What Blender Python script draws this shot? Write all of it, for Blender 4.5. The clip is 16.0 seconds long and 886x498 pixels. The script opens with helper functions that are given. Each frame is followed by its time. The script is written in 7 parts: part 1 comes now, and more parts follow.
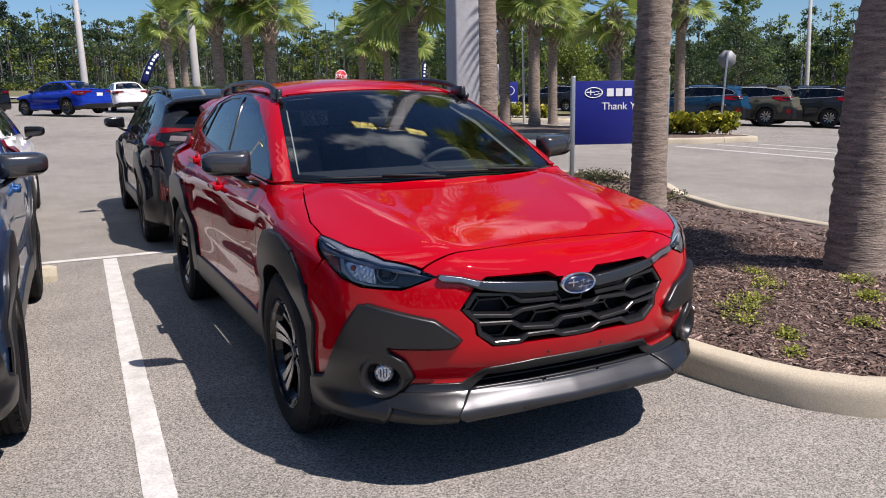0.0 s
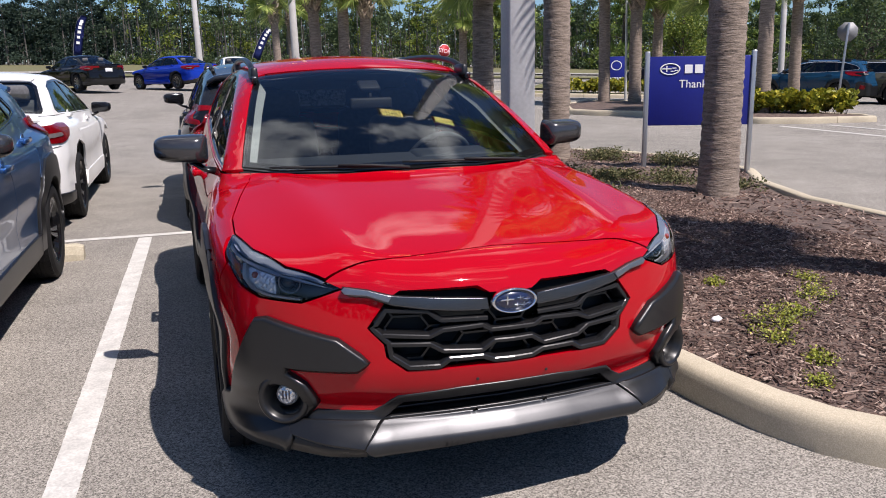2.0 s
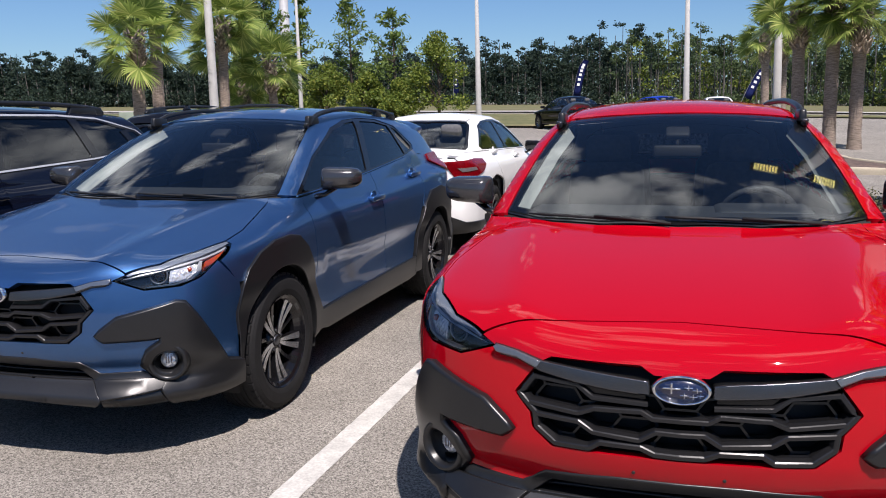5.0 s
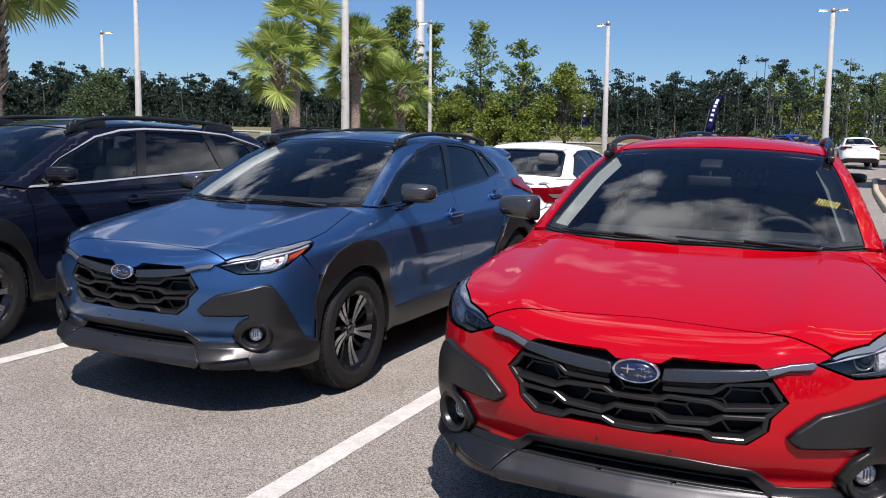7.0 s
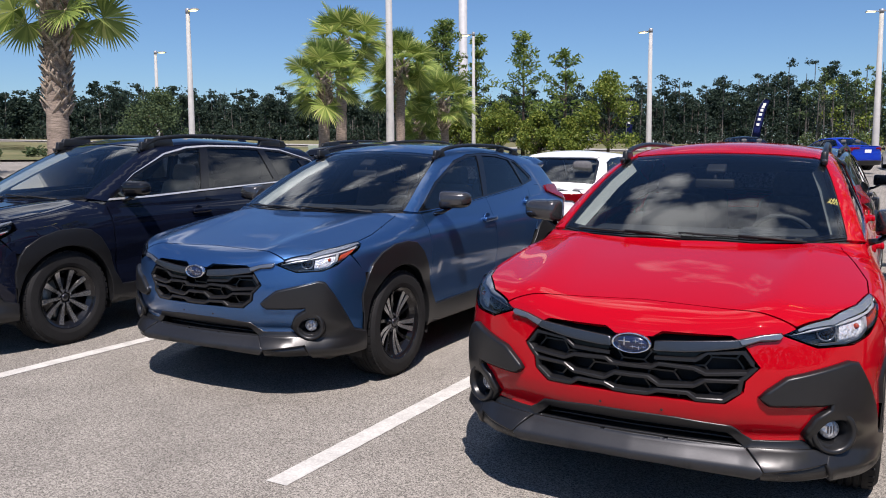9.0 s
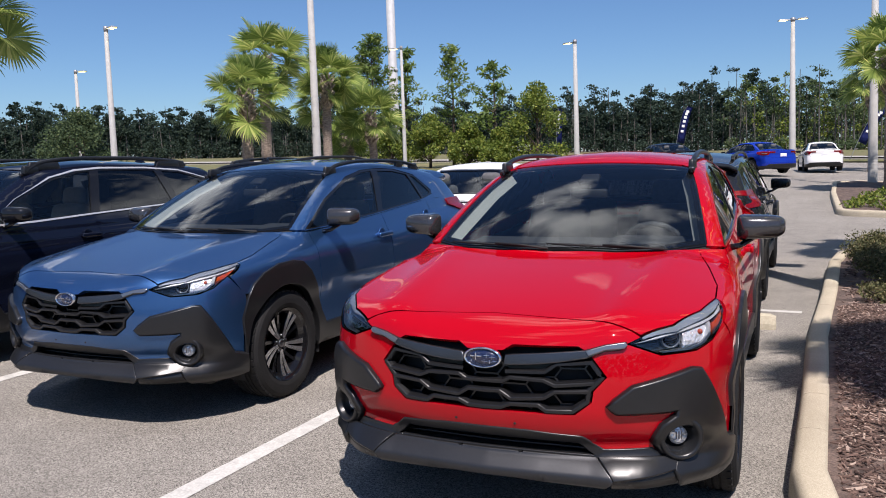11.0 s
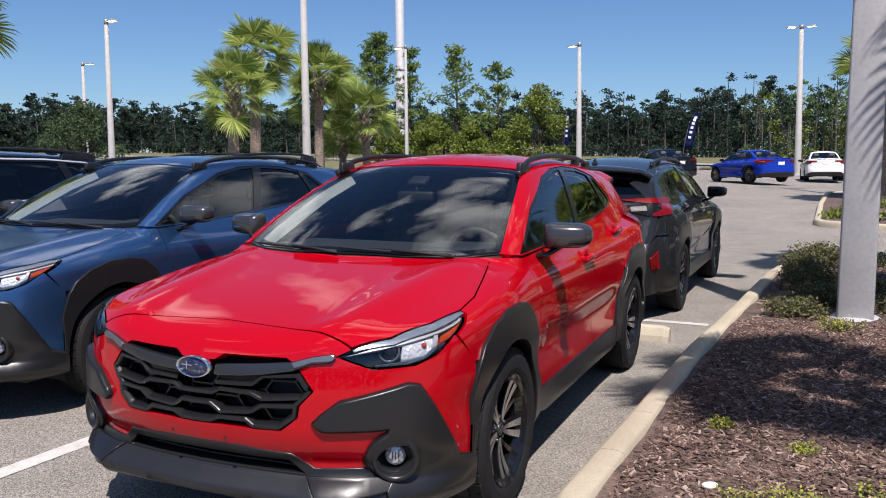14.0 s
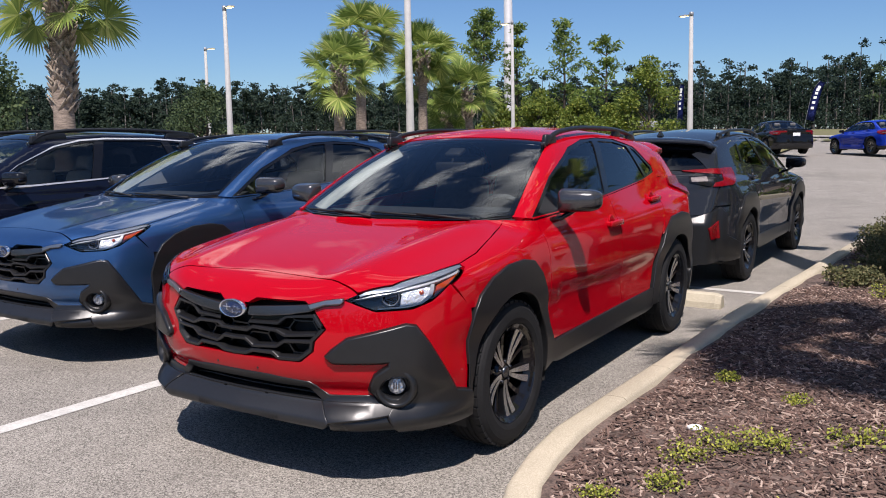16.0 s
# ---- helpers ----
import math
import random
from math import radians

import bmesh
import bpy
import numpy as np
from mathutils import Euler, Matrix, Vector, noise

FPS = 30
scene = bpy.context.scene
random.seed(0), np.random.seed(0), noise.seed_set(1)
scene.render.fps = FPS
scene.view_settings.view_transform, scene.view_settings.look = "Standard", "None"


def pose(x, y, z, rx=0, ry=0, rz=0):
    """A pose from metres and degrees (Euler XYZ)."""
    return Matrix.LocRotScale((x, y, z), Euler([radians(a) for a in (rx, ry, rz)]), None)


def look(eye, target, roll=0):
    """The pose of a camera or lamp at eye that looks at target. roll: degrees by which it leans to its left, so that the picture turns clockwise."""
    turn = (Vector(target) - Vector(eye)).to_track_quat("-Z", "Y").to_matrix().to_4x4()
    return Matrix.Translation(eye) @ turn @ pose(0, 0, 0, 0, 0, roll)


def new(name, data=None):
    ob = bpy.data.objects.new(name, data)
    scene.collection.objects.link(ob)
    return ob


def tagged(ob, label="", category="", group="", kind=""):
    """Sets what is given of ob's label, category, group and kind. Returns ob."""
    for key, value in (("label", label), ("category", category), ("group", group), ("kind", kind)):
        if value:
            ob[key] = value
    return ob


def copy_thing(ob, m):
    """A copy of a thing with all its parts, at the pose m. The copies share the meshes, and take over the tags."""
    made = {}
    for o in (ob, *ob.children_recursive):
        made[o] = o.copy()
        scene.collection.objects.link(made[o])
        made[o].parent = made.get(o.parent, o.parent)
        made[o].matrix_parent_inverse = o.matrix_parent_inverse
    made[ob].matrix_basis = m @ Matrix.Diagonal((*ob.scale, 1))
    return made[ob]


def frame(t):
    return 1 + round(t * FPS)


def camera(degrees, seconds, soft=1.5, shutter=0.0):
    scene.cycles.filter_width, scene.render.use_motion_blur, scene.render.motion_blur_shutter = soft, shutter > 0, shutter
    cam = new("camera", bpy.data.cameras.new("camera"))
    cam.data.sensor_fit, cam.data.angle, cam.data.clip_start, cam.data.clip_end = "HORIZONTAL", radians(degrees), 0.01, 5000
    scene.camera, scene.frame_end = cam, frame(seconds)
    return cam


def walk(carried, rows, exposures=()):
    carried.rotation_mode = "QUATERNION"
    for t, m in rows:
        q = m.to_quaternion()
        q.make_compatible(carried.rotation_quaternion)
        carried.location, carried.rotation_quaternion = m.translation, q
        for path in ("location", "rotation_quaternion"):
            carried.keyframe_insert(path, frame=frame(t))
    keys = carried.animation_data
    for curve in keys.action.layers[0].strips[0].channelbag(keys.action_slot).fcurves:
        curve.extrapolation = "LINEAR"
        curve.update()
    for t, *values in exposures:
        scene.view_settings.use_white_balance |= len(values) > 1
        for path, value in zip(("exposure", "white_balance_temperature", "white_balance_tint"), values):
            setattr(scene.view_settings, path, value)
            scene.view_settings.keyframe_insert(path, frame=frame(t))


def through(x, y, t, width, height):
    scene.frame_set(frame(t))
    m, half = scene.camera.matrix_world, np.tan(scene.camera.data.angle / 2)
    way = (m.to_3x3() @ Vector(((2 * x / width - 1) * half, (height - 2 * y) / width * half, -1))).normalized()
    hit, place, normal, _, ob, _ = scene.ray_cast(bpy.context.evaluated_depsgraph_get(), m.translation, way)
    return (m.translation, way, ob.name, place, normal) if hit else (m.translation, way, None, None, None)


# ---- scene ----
cam = camera(56.9, 16.0, soft=1.0)
PATH = [
    (0, (-1.76, -3.387, 1.482), (-0.896, -1.625, 1.094), -1.0),
    (0.5, (-1.611, -3.232, 1.466), (-0.797, -1.453, 1.052), -1.3),
    (1, (-1.43, -3.167, 1.478), (-0.665, -1.371, 1.043), -1.6),
    (1.5, (-1.158, -3.236, 1.484), (-0.452, -1.418, 1.04), -1.5),
    (2, (-0.992, -3.232, 1.491), (-0.38, -1.38, 1.049), -1.0),
    (2.5, (-0.842, -3.119, 1.481), (-0.383, -1.22, 1.051), -0.2),
    (3, (-0.681, -3.02, 1.49), (-0.409, -1.081, 1.084), 0.0),
    (3.5, (-0.45, -2.967, 1.489), (-0.393, -1.004, 1.108), -0.1),
    (4, (-0.292, -2.955, 1.489), (-0.426, -0.986, 1.165), -1.1),
    (4.5, (-0.22, -3.099, 1.502), (-0.549, -1.149, 1.2), -1.4),
    (5, (-0.067, -3.124, 1.503), (-0.579, -1.22, 1.171), -0.9),
    (5.2, (0.005, -3.096, 1.494), (-0.554, -1.205, 1.16), -0.9),
    (7.3, (0.537, -3.612, 1.483), (-0.293, -1.811, 1.224), 1.3),
    (7.5, (0.591, -3.636, 1.478), (-0.26, -1.844, 1.218), 1.2),
    (8, (0.673, -3.783, 1.497), (-0.219, -2.011, 1.242), 0.8),
    (8.5, (0.697, -3.975, 1.49), (-0.213, -2.211, 1.243), 0.5),
    (9, (0.758, -4.017, 1.496), (-0.146, -2.25, 1.254), 0.1),
    (9.5, (0.889, -3.978, 1.495), (0.02, -2.192, 1.257), -0.1),
    (9.7, (0.947, -3.969, 1.479), (0.097, -2.174, 1.249), -0.1),
    (11.8, (1.23, -3.735, 1.522), (0.473, -1.896, 1.31), -1.8),
    (12, (1.322, -3.721, 1.506), (0.561, -1.883, 1.294), -1.8),
    (12.5, (1.585, -3.689, 1.492), (0.821, -1.853, 1.275), -1.3),
    (13, (1.722, -3.559, 1.478), (0.958, -1.723, 1.263), -0.6),
    (13.5, (1.82, -3.339, 1.502), (1.042, -1.509, 1.291), -0.1),
    (14, (2.001, -3.219, 1.491), (1.192, -1.402, 1.28), 0.0),
    (14.5, (2.162, -3.185, 1.474), (1.303, -1.392, 1.258), -0.1),
    (15, (2.27, -3.289, 1.462), (1.349, -1.529, 1.227), -0.4),
    (15.5, (2.397, -3.377, 1.467), (1.41, -1.656, 1.212), -0.7),
    (16, (2.617, -3.405, 1.466), (1.567, -1.723, 1.201), -0.8),
]
walk(cam, [(t, look(eye, target, roll)) for t, eye, target, roll in PATH])

# ---- daylight ----
SUN = Vector((0.315, -0.545, 1.0)).normalized()
world = bpy.data.worlds.new("sky")
scene.world = world
world.use_nodes = True
nt = world.node_tree
bg = nt.nodes["Background"]
sky = nt.nodes.new("ShaderNodeTexSky")
sky.sky_type, sky.sun_disc = "NISHITA", False
sky.sun_elevation = math.asin(SUN.z)
sky.sun_rotation = math.atan2(SUN.x, SUN.y)
sky.air_density, sky.dust_density, sky.ozone_density = 1.0, 0.1, 1.5
bg.inputs["Strength"].default_value = 0.057
# broken cumulus, thicker high up
co = nt.nodes.new("ShaderNodeTexCoord")
stretch = nt.nodes.new("ShaderNodeMapping")
stretch.inputs["Scale"].default_value = (1.0, 1.0, 1.9)
cloud = nt.nodes.new("ShaderNodeTexNoise")
cloud.inputs["Scale"].default_value, cloud.inputs["Detail"].default_value, cloud.inputs["Roughness"].default_value = 3.1, 7, 0.55
sep = nt.nodes.new("ShaderNodeSeparateXYZ")
edge = nt.nodes.new("ShaderNodeMapRange")
edge.inputs["From Min"].default_value, edge.inputs["From Max"].default_value = 0.565, 0.675
high = nt.nodes.new("ShaderNodeMapRange")
high.inputs["From Min"].default_value, high.inputs["From Max"].default_value = 0.22, 0.55
both = nt.nodes.new("ShaderNodeMath")
both.operation = "MULTIPLY"
mixc = nt.nodes.new("ShaderNodeMix")
mixc.data_type = "RGBA"
mixc.inputs["B"].default_value = (23.0, 23.4, 24.0, 1)
nt.links.new(co.outputs["Generated"], stretch.inputs["Vector"])
nt.links.new(stretch.outputs[0], cloud.inputs["Vector"])
nt.links.new(co.outputs["Generated"], sep.inputs[0])
nt.links.new(cloud.outputs["Fac"], edge.inputs["Value"])
nt.links.new(sep.outputs["Z"], high.inputs["Value"])
nt.links.new(edge.outputs[0], both.inputs[0])
nt.links.new(high.outputs[0], both.inputs[1])
nt.links.new(both.outputs[0], mixc.inputs["Factor"])
tint = nt.nodes.new("ShaderNodeMix")
tint.data_type, tint.blend_type = "RGBA", "MULTIPLY"
tint.inputs["Factor"].default_value = 1.0
tint.inputs["B"].default_value = (0.68, 0.89, 1.22, 1)
nt.links.new(sky.outputs[0], tint.inputs["A"])
nt.links.new(tint.outputs["Result"], mixc.inputs["A"])
nt.links.new(mixc.outputs["Result"], bg.inputs["Color"])
lamp = new("sun", bpy.data.lights.new("sun", "SUN"))
lamp.data.energy, lamp.data.angle, lamp.data.color = 4.55, radians(0.53), (1.0, 0.905, 0.88)
lamp.matrix_basis = look(SUN * 60, (0, 0, 0))
scene.view_settings.exposure = 0.58
# ---- building helpers ----
from mathutils.geometry import delaunay_2d_cdt

def part(name, bm, material, parent=None, label="", smooth=True):
    """Links a bmesh as one mesh object under a thing or a part."""
    me = bpy.data.meshes.new(name)
    bm.to_mesh(me)
    bm.free()
    return solid(name, me, material, parent, label, smooth)


def solid(name, me, material, parent=None, label="", smooth=True):
    if smooth:
        me.polygons.foreach_set("use_smooth", [True] * len(me.polygons))
    for m in (material if isinstance(material, (list, tuple)) else [material]):
        me.materials.append(m)
    ob = new(name, me)
    if parent:
        ob.parent = parent
    if label:
        ob["label"] = label
    return ob


def from_arrays(name, verts, faces, material, parent=None, label="", smooth=False):
    me = bpy.data.meshes.new(name)
    me.from_pydata([tuple(v) for v in verts], [], faces)
    me.update()
    return solid(name, me, material, parent, label, smooth)


def thing(name, m, label, category, group="", kind=""):
    ob = new(name)
    ob.empty_display_size = 0.2
    ob.matrix_basis = m
    return tagged(ob, label, category, group, kind)


def boxed(bm, size, at=(0, 0, 0), turn=(0, 0, 0), bevel=0.0, taper=1.0):
    """Adds a box with rounded edges to a bmesh."""
    r = bmesh.ops.create_cube(bm, size=1)
    vs = r["verts"]
    for v in vs:
        k = taper if v.co.z > 0 else 1
        v.co = Vector((v.co.x * size[0] * k, v.co.y * size[1] * k, v.co.z * size[2]))
    if bevel:
        es = list({e for v in vs for e in v.link_edges})
        vs = list({v for f in bmesh.ops.bevel(bm, geom=es, offset=bevel, segments=2, affect="EDGES", profile=0.5)["faces"] for v in f.verts} | {v for v in vs if v.is_valid})
    bmesh.ops.transform(bm, matrix=pose(*at, *turn), verts=vs)
    return vs


def lathe(bm, profile, at=(0, 0, 0), turn=(0, 0, 0), seg=32, close=False):
    """Turns (radius, height) points about z."""
    m = pose(*at, *turn)
    rings = [[bm.verts.new(m @ Vector((r * math.cos(2 * math.pi * i / seg), r * math.sin(2 * math.pi * i / seg), h))) for i in range(seg)] for r, h in profile]
    for a, b in zip(rings, rings[1:] + ([rings[0]] if close else [])):
        for i in range(seg):
            j = (i + 1) % seg
            bm.faces.new((a[i], a[j], b[j], b[i]))
    if not close:
        for ring, flip in ((rings[0], True), (rings[-1], False)):
            bm.faces.new(ring[::-1] if flip else ring)


def tube(bm, points, radii, seg=8, squash=1.0, caps=True):
    """A round rod along points; radii one number or one for each point."""
    pts = [Vector(p) for p in points]
    if not isinstance(radii, (list, tuple)):
        radii = [radii] * len(pts)
    rings, side = [], None
    for i, p in enumerate(pts):
        d = (pts[min(i + 1, len(pts) - 1)] - pts[max(i - 1, 0)]).normalized()
        if side is None:
            side = d.cross(Vector((0, 0, 1)) if abs(d.z) < 0.9 else Vector((1, 0, 0))).normalized()
        side = (side - d * side.dot(d)).normalized()
        up = side.cross(d)
        rings.append([bm.verts.new(p + (side * math.cos(2 * math.pi * k / seg) + up * math.sin(2 * math.pi * k / seg) * squash) * radii[i]) for k in range(seg)])
    for a, b in zip(rings, rings[1:]):
        for k in range(seg):
            bm.faces.new((a[k], a[(k + 1) % seg], b[(k + 1) % seg], b[k]))
    if caps:
        bm.faces.new(rings[0][::-1])
        bm.faces.new(rings[-1])


def lerp_path(points, n):
    """n points evenly spread on a Catmull-Rom curve."""
    p = [Vector(q) for q in points]
    p = [p[0] * 2 - p[1]] + p + [p[-1] * 2 - p[-2]]
    out = []
    for k in range(n):
        f = k / (n - 1) * (len(p) - 3)
        i = min(int(f), len(p) - 4)
        t = f - i
        a, b, c, d = p[i:i + 4]
        out.append(0.5 * (2 * b + (c - a) * t + (2 * a - 5 * b + 4 * c - d) * t * t + (3 * b - a - 3 * c + d) * t ** 3))
    return out


def material(name, colour=(0.5, 0.5, 0.5), rough=0.5, metal=0.0, vary=0.0, scale=8.0, bump=0.0, bump_scale=None, coat=0.0, second=None, spec=0.5, detail=6.0, emit=0.0):
    """A surface with variation of colour at two scales and fine relief, in object space."""
    m = bpy.data.materials.new(name)
    m.use_nodes = True
    nt = m.node_tree
    b = nt.nodes["Principled BSDF"]
    b.inputs["Base Color"].default_value = (*colour, 1)
    b.inputs["Roughness"].default_value = rough
    b.inputs["Metallic"].default_value = metal
    b.inputs["Specular IOR Level"].default_value = spec
    b.inputs["Coat Weight"].default_value = coat
    b.inputs["Coat Roughness"].default_value = 0.02
    if emit:
        b.inputs["Emission Color"].default_value = (*colour, 1)
        b.inputs["Emission Strength"].default_value = emit
    if vary or second or bump:
        co = nt.nodes.new("ShaderNodeTexCoord").outputs["Object"]
    if vary or second:
        big, small = nt.nodes.new("ShaderNodeTexNoise"), nt.nodes.new("ShaderNodeTexNoise")
        big.inputs["Scale"].default_value, small.inputs["Scale"].default_value = scale, scale * 9
        big.inputs["Detail"].default_value, small.inputs["Detail"].default_value = detail, 3
        nt.links.new(co, big.inputs["Vector"])
        nt.links.new(co, small.inputs["Vector"])
        mean = nt.nodes.new("ShaderNodeMath")
        mean.operation = "MULTIPLY_ADD"
        nt.links.new(small.outputs["Fac"], mean.inputs[0])
        mean.inputs[1].default_value = 0.5
        half = nt.nodes.new("ShaderNodeMath")
        half.operation = "MULTIPLY"
        nt.links.new(big.outputs["Fac"], half.inputs[0])
        half.inputs[1].default_value = 0.5
        nt.links.new(half.outputs[0], mean.inputs[2])
        ramp = nt.nodes.new("ShaderNodeValToRGB")
        lo = tuple(c * (1 - vary) for c in colour)
        hi = second if second else tuple(min(1, c * (1 + vary)) for c in colour)
        ramp.color_ramp.elements[0].position, ramp.color_ramp.elements[1].position = 0.36, 0.64
        ramp.color_ramp.elements[0].color, ramp.color_ramp.elements[1].color = (*lo, 1), (*hi, 1)
        nt.links.new(mean.outputs[0], ramp.inputs["Fac"])
        nt.links.new(ramp.outputs["Color"], b.inputs["Base Color"])
    if bump:
        n = nt.nodes.new("ShaderNodeTexNoise")
        n.inputs["Scale"].default_value, n.inputs["Detail"].default_value = bump_scale or scale * 6, 8
        nt.links.new(co, n.inputs["Vector"])
        k = nt.nodes.new("ShaderNodeBump")
        k.inputs["Strength"].default_value, k.inputs["Distance"].default_value = min(1, bump * 20), bump
        nt.links.new(n.outputs["Fac"], k.inputs["Height"])
        nt.links.new(k.outputs["Normal"], b.inputs["Normal"])
    return m


def glass(name, tint=(0.8, 0.85, 0.83), ior=1.5):
    """Thin glazing: it lets light straight through and mirrors by Fresnel."""
    m = bpy.data.materials.new(name)
    m.use_nodes = True
    nt = m.node_tree
    nt.nodes.remove(nt.nodes["Principled BSDF"])
    t, g, mix, fr = (nt.nodes.new("ShaderNode" + k) for k in ("BsdfTransparent", "BsdfGlossy", "MixShader", "Fresnel"))
    t.inputs["Color"].default_value = (*tint, 1)
    g.inputs["Roughness"].default_value = 0.0
    g.inputs["Color"].default_value = (1, 1, 1, 1)
    fr.inputs["IOR"].default_value = ior
    nt.links.new(fr.outputs[0], mix.inputs[0])
    nt.links.new(t.outputs[0], mix.inputs[1])
    nt.links.new(g.outputs[0], mix.inputs[2])
    nt.links.new(mix.outputs[0], nt.nodes["Material Output"].inputs["Surface"])
    return m


def faceted(name, colour):
    """Mirror metal broken into small flat facets."""
    m = material(name, colour, 0.12, 0.55)
    nt = m.node_tree
    v, k = nt.nodes.new("ShaderNodeTexVoronoi"), nt.nodes.new("ShaderNodeBump")
    v.inputs["Scale"].default_value = 75
    k.inputs["Strength"].default_value, k.inputs["Distance"].default_value = 0.8, 0.006
    nt.links.new(nt.nodes.new("ShaderNodeTexCoord").outputs["Object"], v.inputs["Vector"])
    nt.links.new(v.outputs["Distance"], k.inputs["Height"])
    nt.links.new(k.outputs["Normal"], nt.nodes["Principled BSDF"].inputs["Normal"])
    return m


# ---- materials ----
def paint(name, colour, metal=0.0, rough=0.35, flake=0.04):
    return material(name, colour, rough, metal, vary=flake, scale=900, coat=0.85, detail=2, spec=0.0 if metal == 0 else 0.5)


RED = paint("red_paint", (0.36, 0.0008, 0.007), 0.0, 0.4)
BLUE = paint("steel_blue_paint", (0.044, 0.124, 0.30), 0.85, 0.37, 0.2)
NAVY = paint("blue_black_paint", (0.0045, 0.006, 0.014), 0.0, 0.3)
GRAPHITE = paint("graphite_paint", (0.015, 0.017, 0.021), 0.0, 0.42, 0.15)
WHITE = paint("white_paint", (0.80, 0.80, 0.79), 0.0, 0.4)
ROYAL = paint("royal_blue_paint", (0.008, 0.030, 0.30), 0.0, 0.35)
BLACK = paint("black_paint", (0.006, 0.006, 0.007), 0.0, 0.3)
TEAL = paint("teal_blue_paint", (0.008, 0.040, 0.085), 0.0, 0.4)
OLIVE = paint("olive_grey_paint", (0.085, 0.083, 0.060), 0.0, 0.4)
CLAD = material("charcoal_plastic", (0.0105, 0.0108, 0.0118), 0.33, vary=0.12, scale=30, bump=0.0006, bump_scale=900, spec=0.5)
GRILLE = material("gloss_grille_black", (0.010, 0.010, 0.011), 0.24)
SILVER = material("bright_lamp_plastic", (0.40, 0.42, 0.45), 0.38, 0.3, vary=0.08, scale=50)
GLOSS = material("gloss_black_trim", (0.007, 0.007, 0.008), 0.12)
MATT = material("matt_black", (0.006, 0.006, 0.0065), 0.7, vary=0.3, scale=20)
SATIN = material("satin_gunmetal", (0.10, 0.102, 0.110), 0.22, 0.85, vary=0.05, scale=60)
LIP = material("satin_grey_lip", (0.058, 0.059, 0.062), 0.38, 0.8, vary=0.06, scale=60)
CHROME = material("chrome", (0.75, 0.76, 0.78), 0.06, 1.0)
CAP = material("gunmetal_mirror_cap", (0.065, 0.065, 0.068), 0.25, 0.6, vary=0.05, scale=60, coat=0.6)
CLEAR_LENS = material("reversing_lens", (0.15, 0.13, 0.13), 0.45, 0.0, vary=0.3, scale=60, spec=0.2)
ALLOY = material("machined_alloy", (0.44, 0.442, 0.45), 0.24, 0.85, vary=0.08, scale=50)
RUBBER = material("tyre_rubber", (0.0125, 0.0125, 0.013), 0.75, vary=0.25, scale=14, bump=0.0015, bump_scale=160, spec=0.25)
STEEL = material("brake_steel", (0.25, 0.24, 0.23), 0.4, 0.9, vary=0.3, scale=40)
CLEAR = glass("windscreen_glass", (0.80, 0.86, 0.87), 1.66)
SIDE = glass("side_glass", (0.72, 0.77, 0.75), 1.55)
PRIVACY = glass("privacy_glass", (0.12, 0.13, 0.14), 1.55)
LENS = glass("lamp_lens", (0.93, 0.94, 0.95), 1.5)
HOUSING = material("lamp_housing", (0.028, 0.029, 0.032), 0.25, 0.3)
HOUSING_RIM = material("projector_ring", (0.16, 0.175, 0.20), 0.2, 0.5)
# upper housing strip; its blue-grey stands in for sky mirrored in the lens
BROW = material("sky_tint_brow", (0.22, 0.25, 0.30), 0.22, 0.4, vary=0.08, scale=50)
BRIGHT = material("bright_satin_tip", (0.28, 0.285, 0.30), 0.28, 0.85, vary=0.05, scale=60)
FACETS = faceted("faceted_reflector", (0.80, 0.81, 0.83))
AMBER = material("amber_lens", (0.36, 0.045, 0.008), 0.15, vary=0.25, scale=60, coat=1)
RUBY = material("red_lens", (0.16, 0.0012, 0.004), 0.2, vary=0.35, scale=40, spec=0.4)
TRIM = material("dark_cabin_trim", (0.026, 0.028, 0.031), 0.65, vary=0.2, scale=30)
LINING = material("pale_grey_lining", (0.56, 0.56, 0.53), 0.85, vary=0.08, scale=25)
PILLAR = material("pale_pillar_cover", (0.36, 0.37, 0.355), 0.85, vary=0.08, scale=25)
CLOTH = material("grey_seat_cloth", (0.10, 0.10, 0.105), 0.9, vary=0.2, scale=40)
PALE_CLOTH = material("pale_seat_leather", (0.36, 0.34, 0.31), 0.6, vary=0.1, scale=25)
EMBLEM = material("emblem_blue", (0.008, 0.013, 0.045), 0.2, 0.0, coat=1)
PLATE = material("plain_plate", (0.75, 0.75, 0.76), 0.4, vary=0.05, scale=40)
CHROME_TRIM = material("bright_window_trim", (0.62, 0.63, 0.65), 0.22, 0.5)
# ---- car bodies: one implicit solid per kind of car ----
# car axes: x to its left, y from nose to tail with 0 at the front axle, z up from the ground


def smooth_max(a, b, k):
    h = np.clip(0.5 + 0.5 * (a - b) / k, 0, 1)
    return b + (a - b) * h + k * h * (1 - h)


def smooth_min(a, b, k):
    return -smooth_max(-a, -b, k)


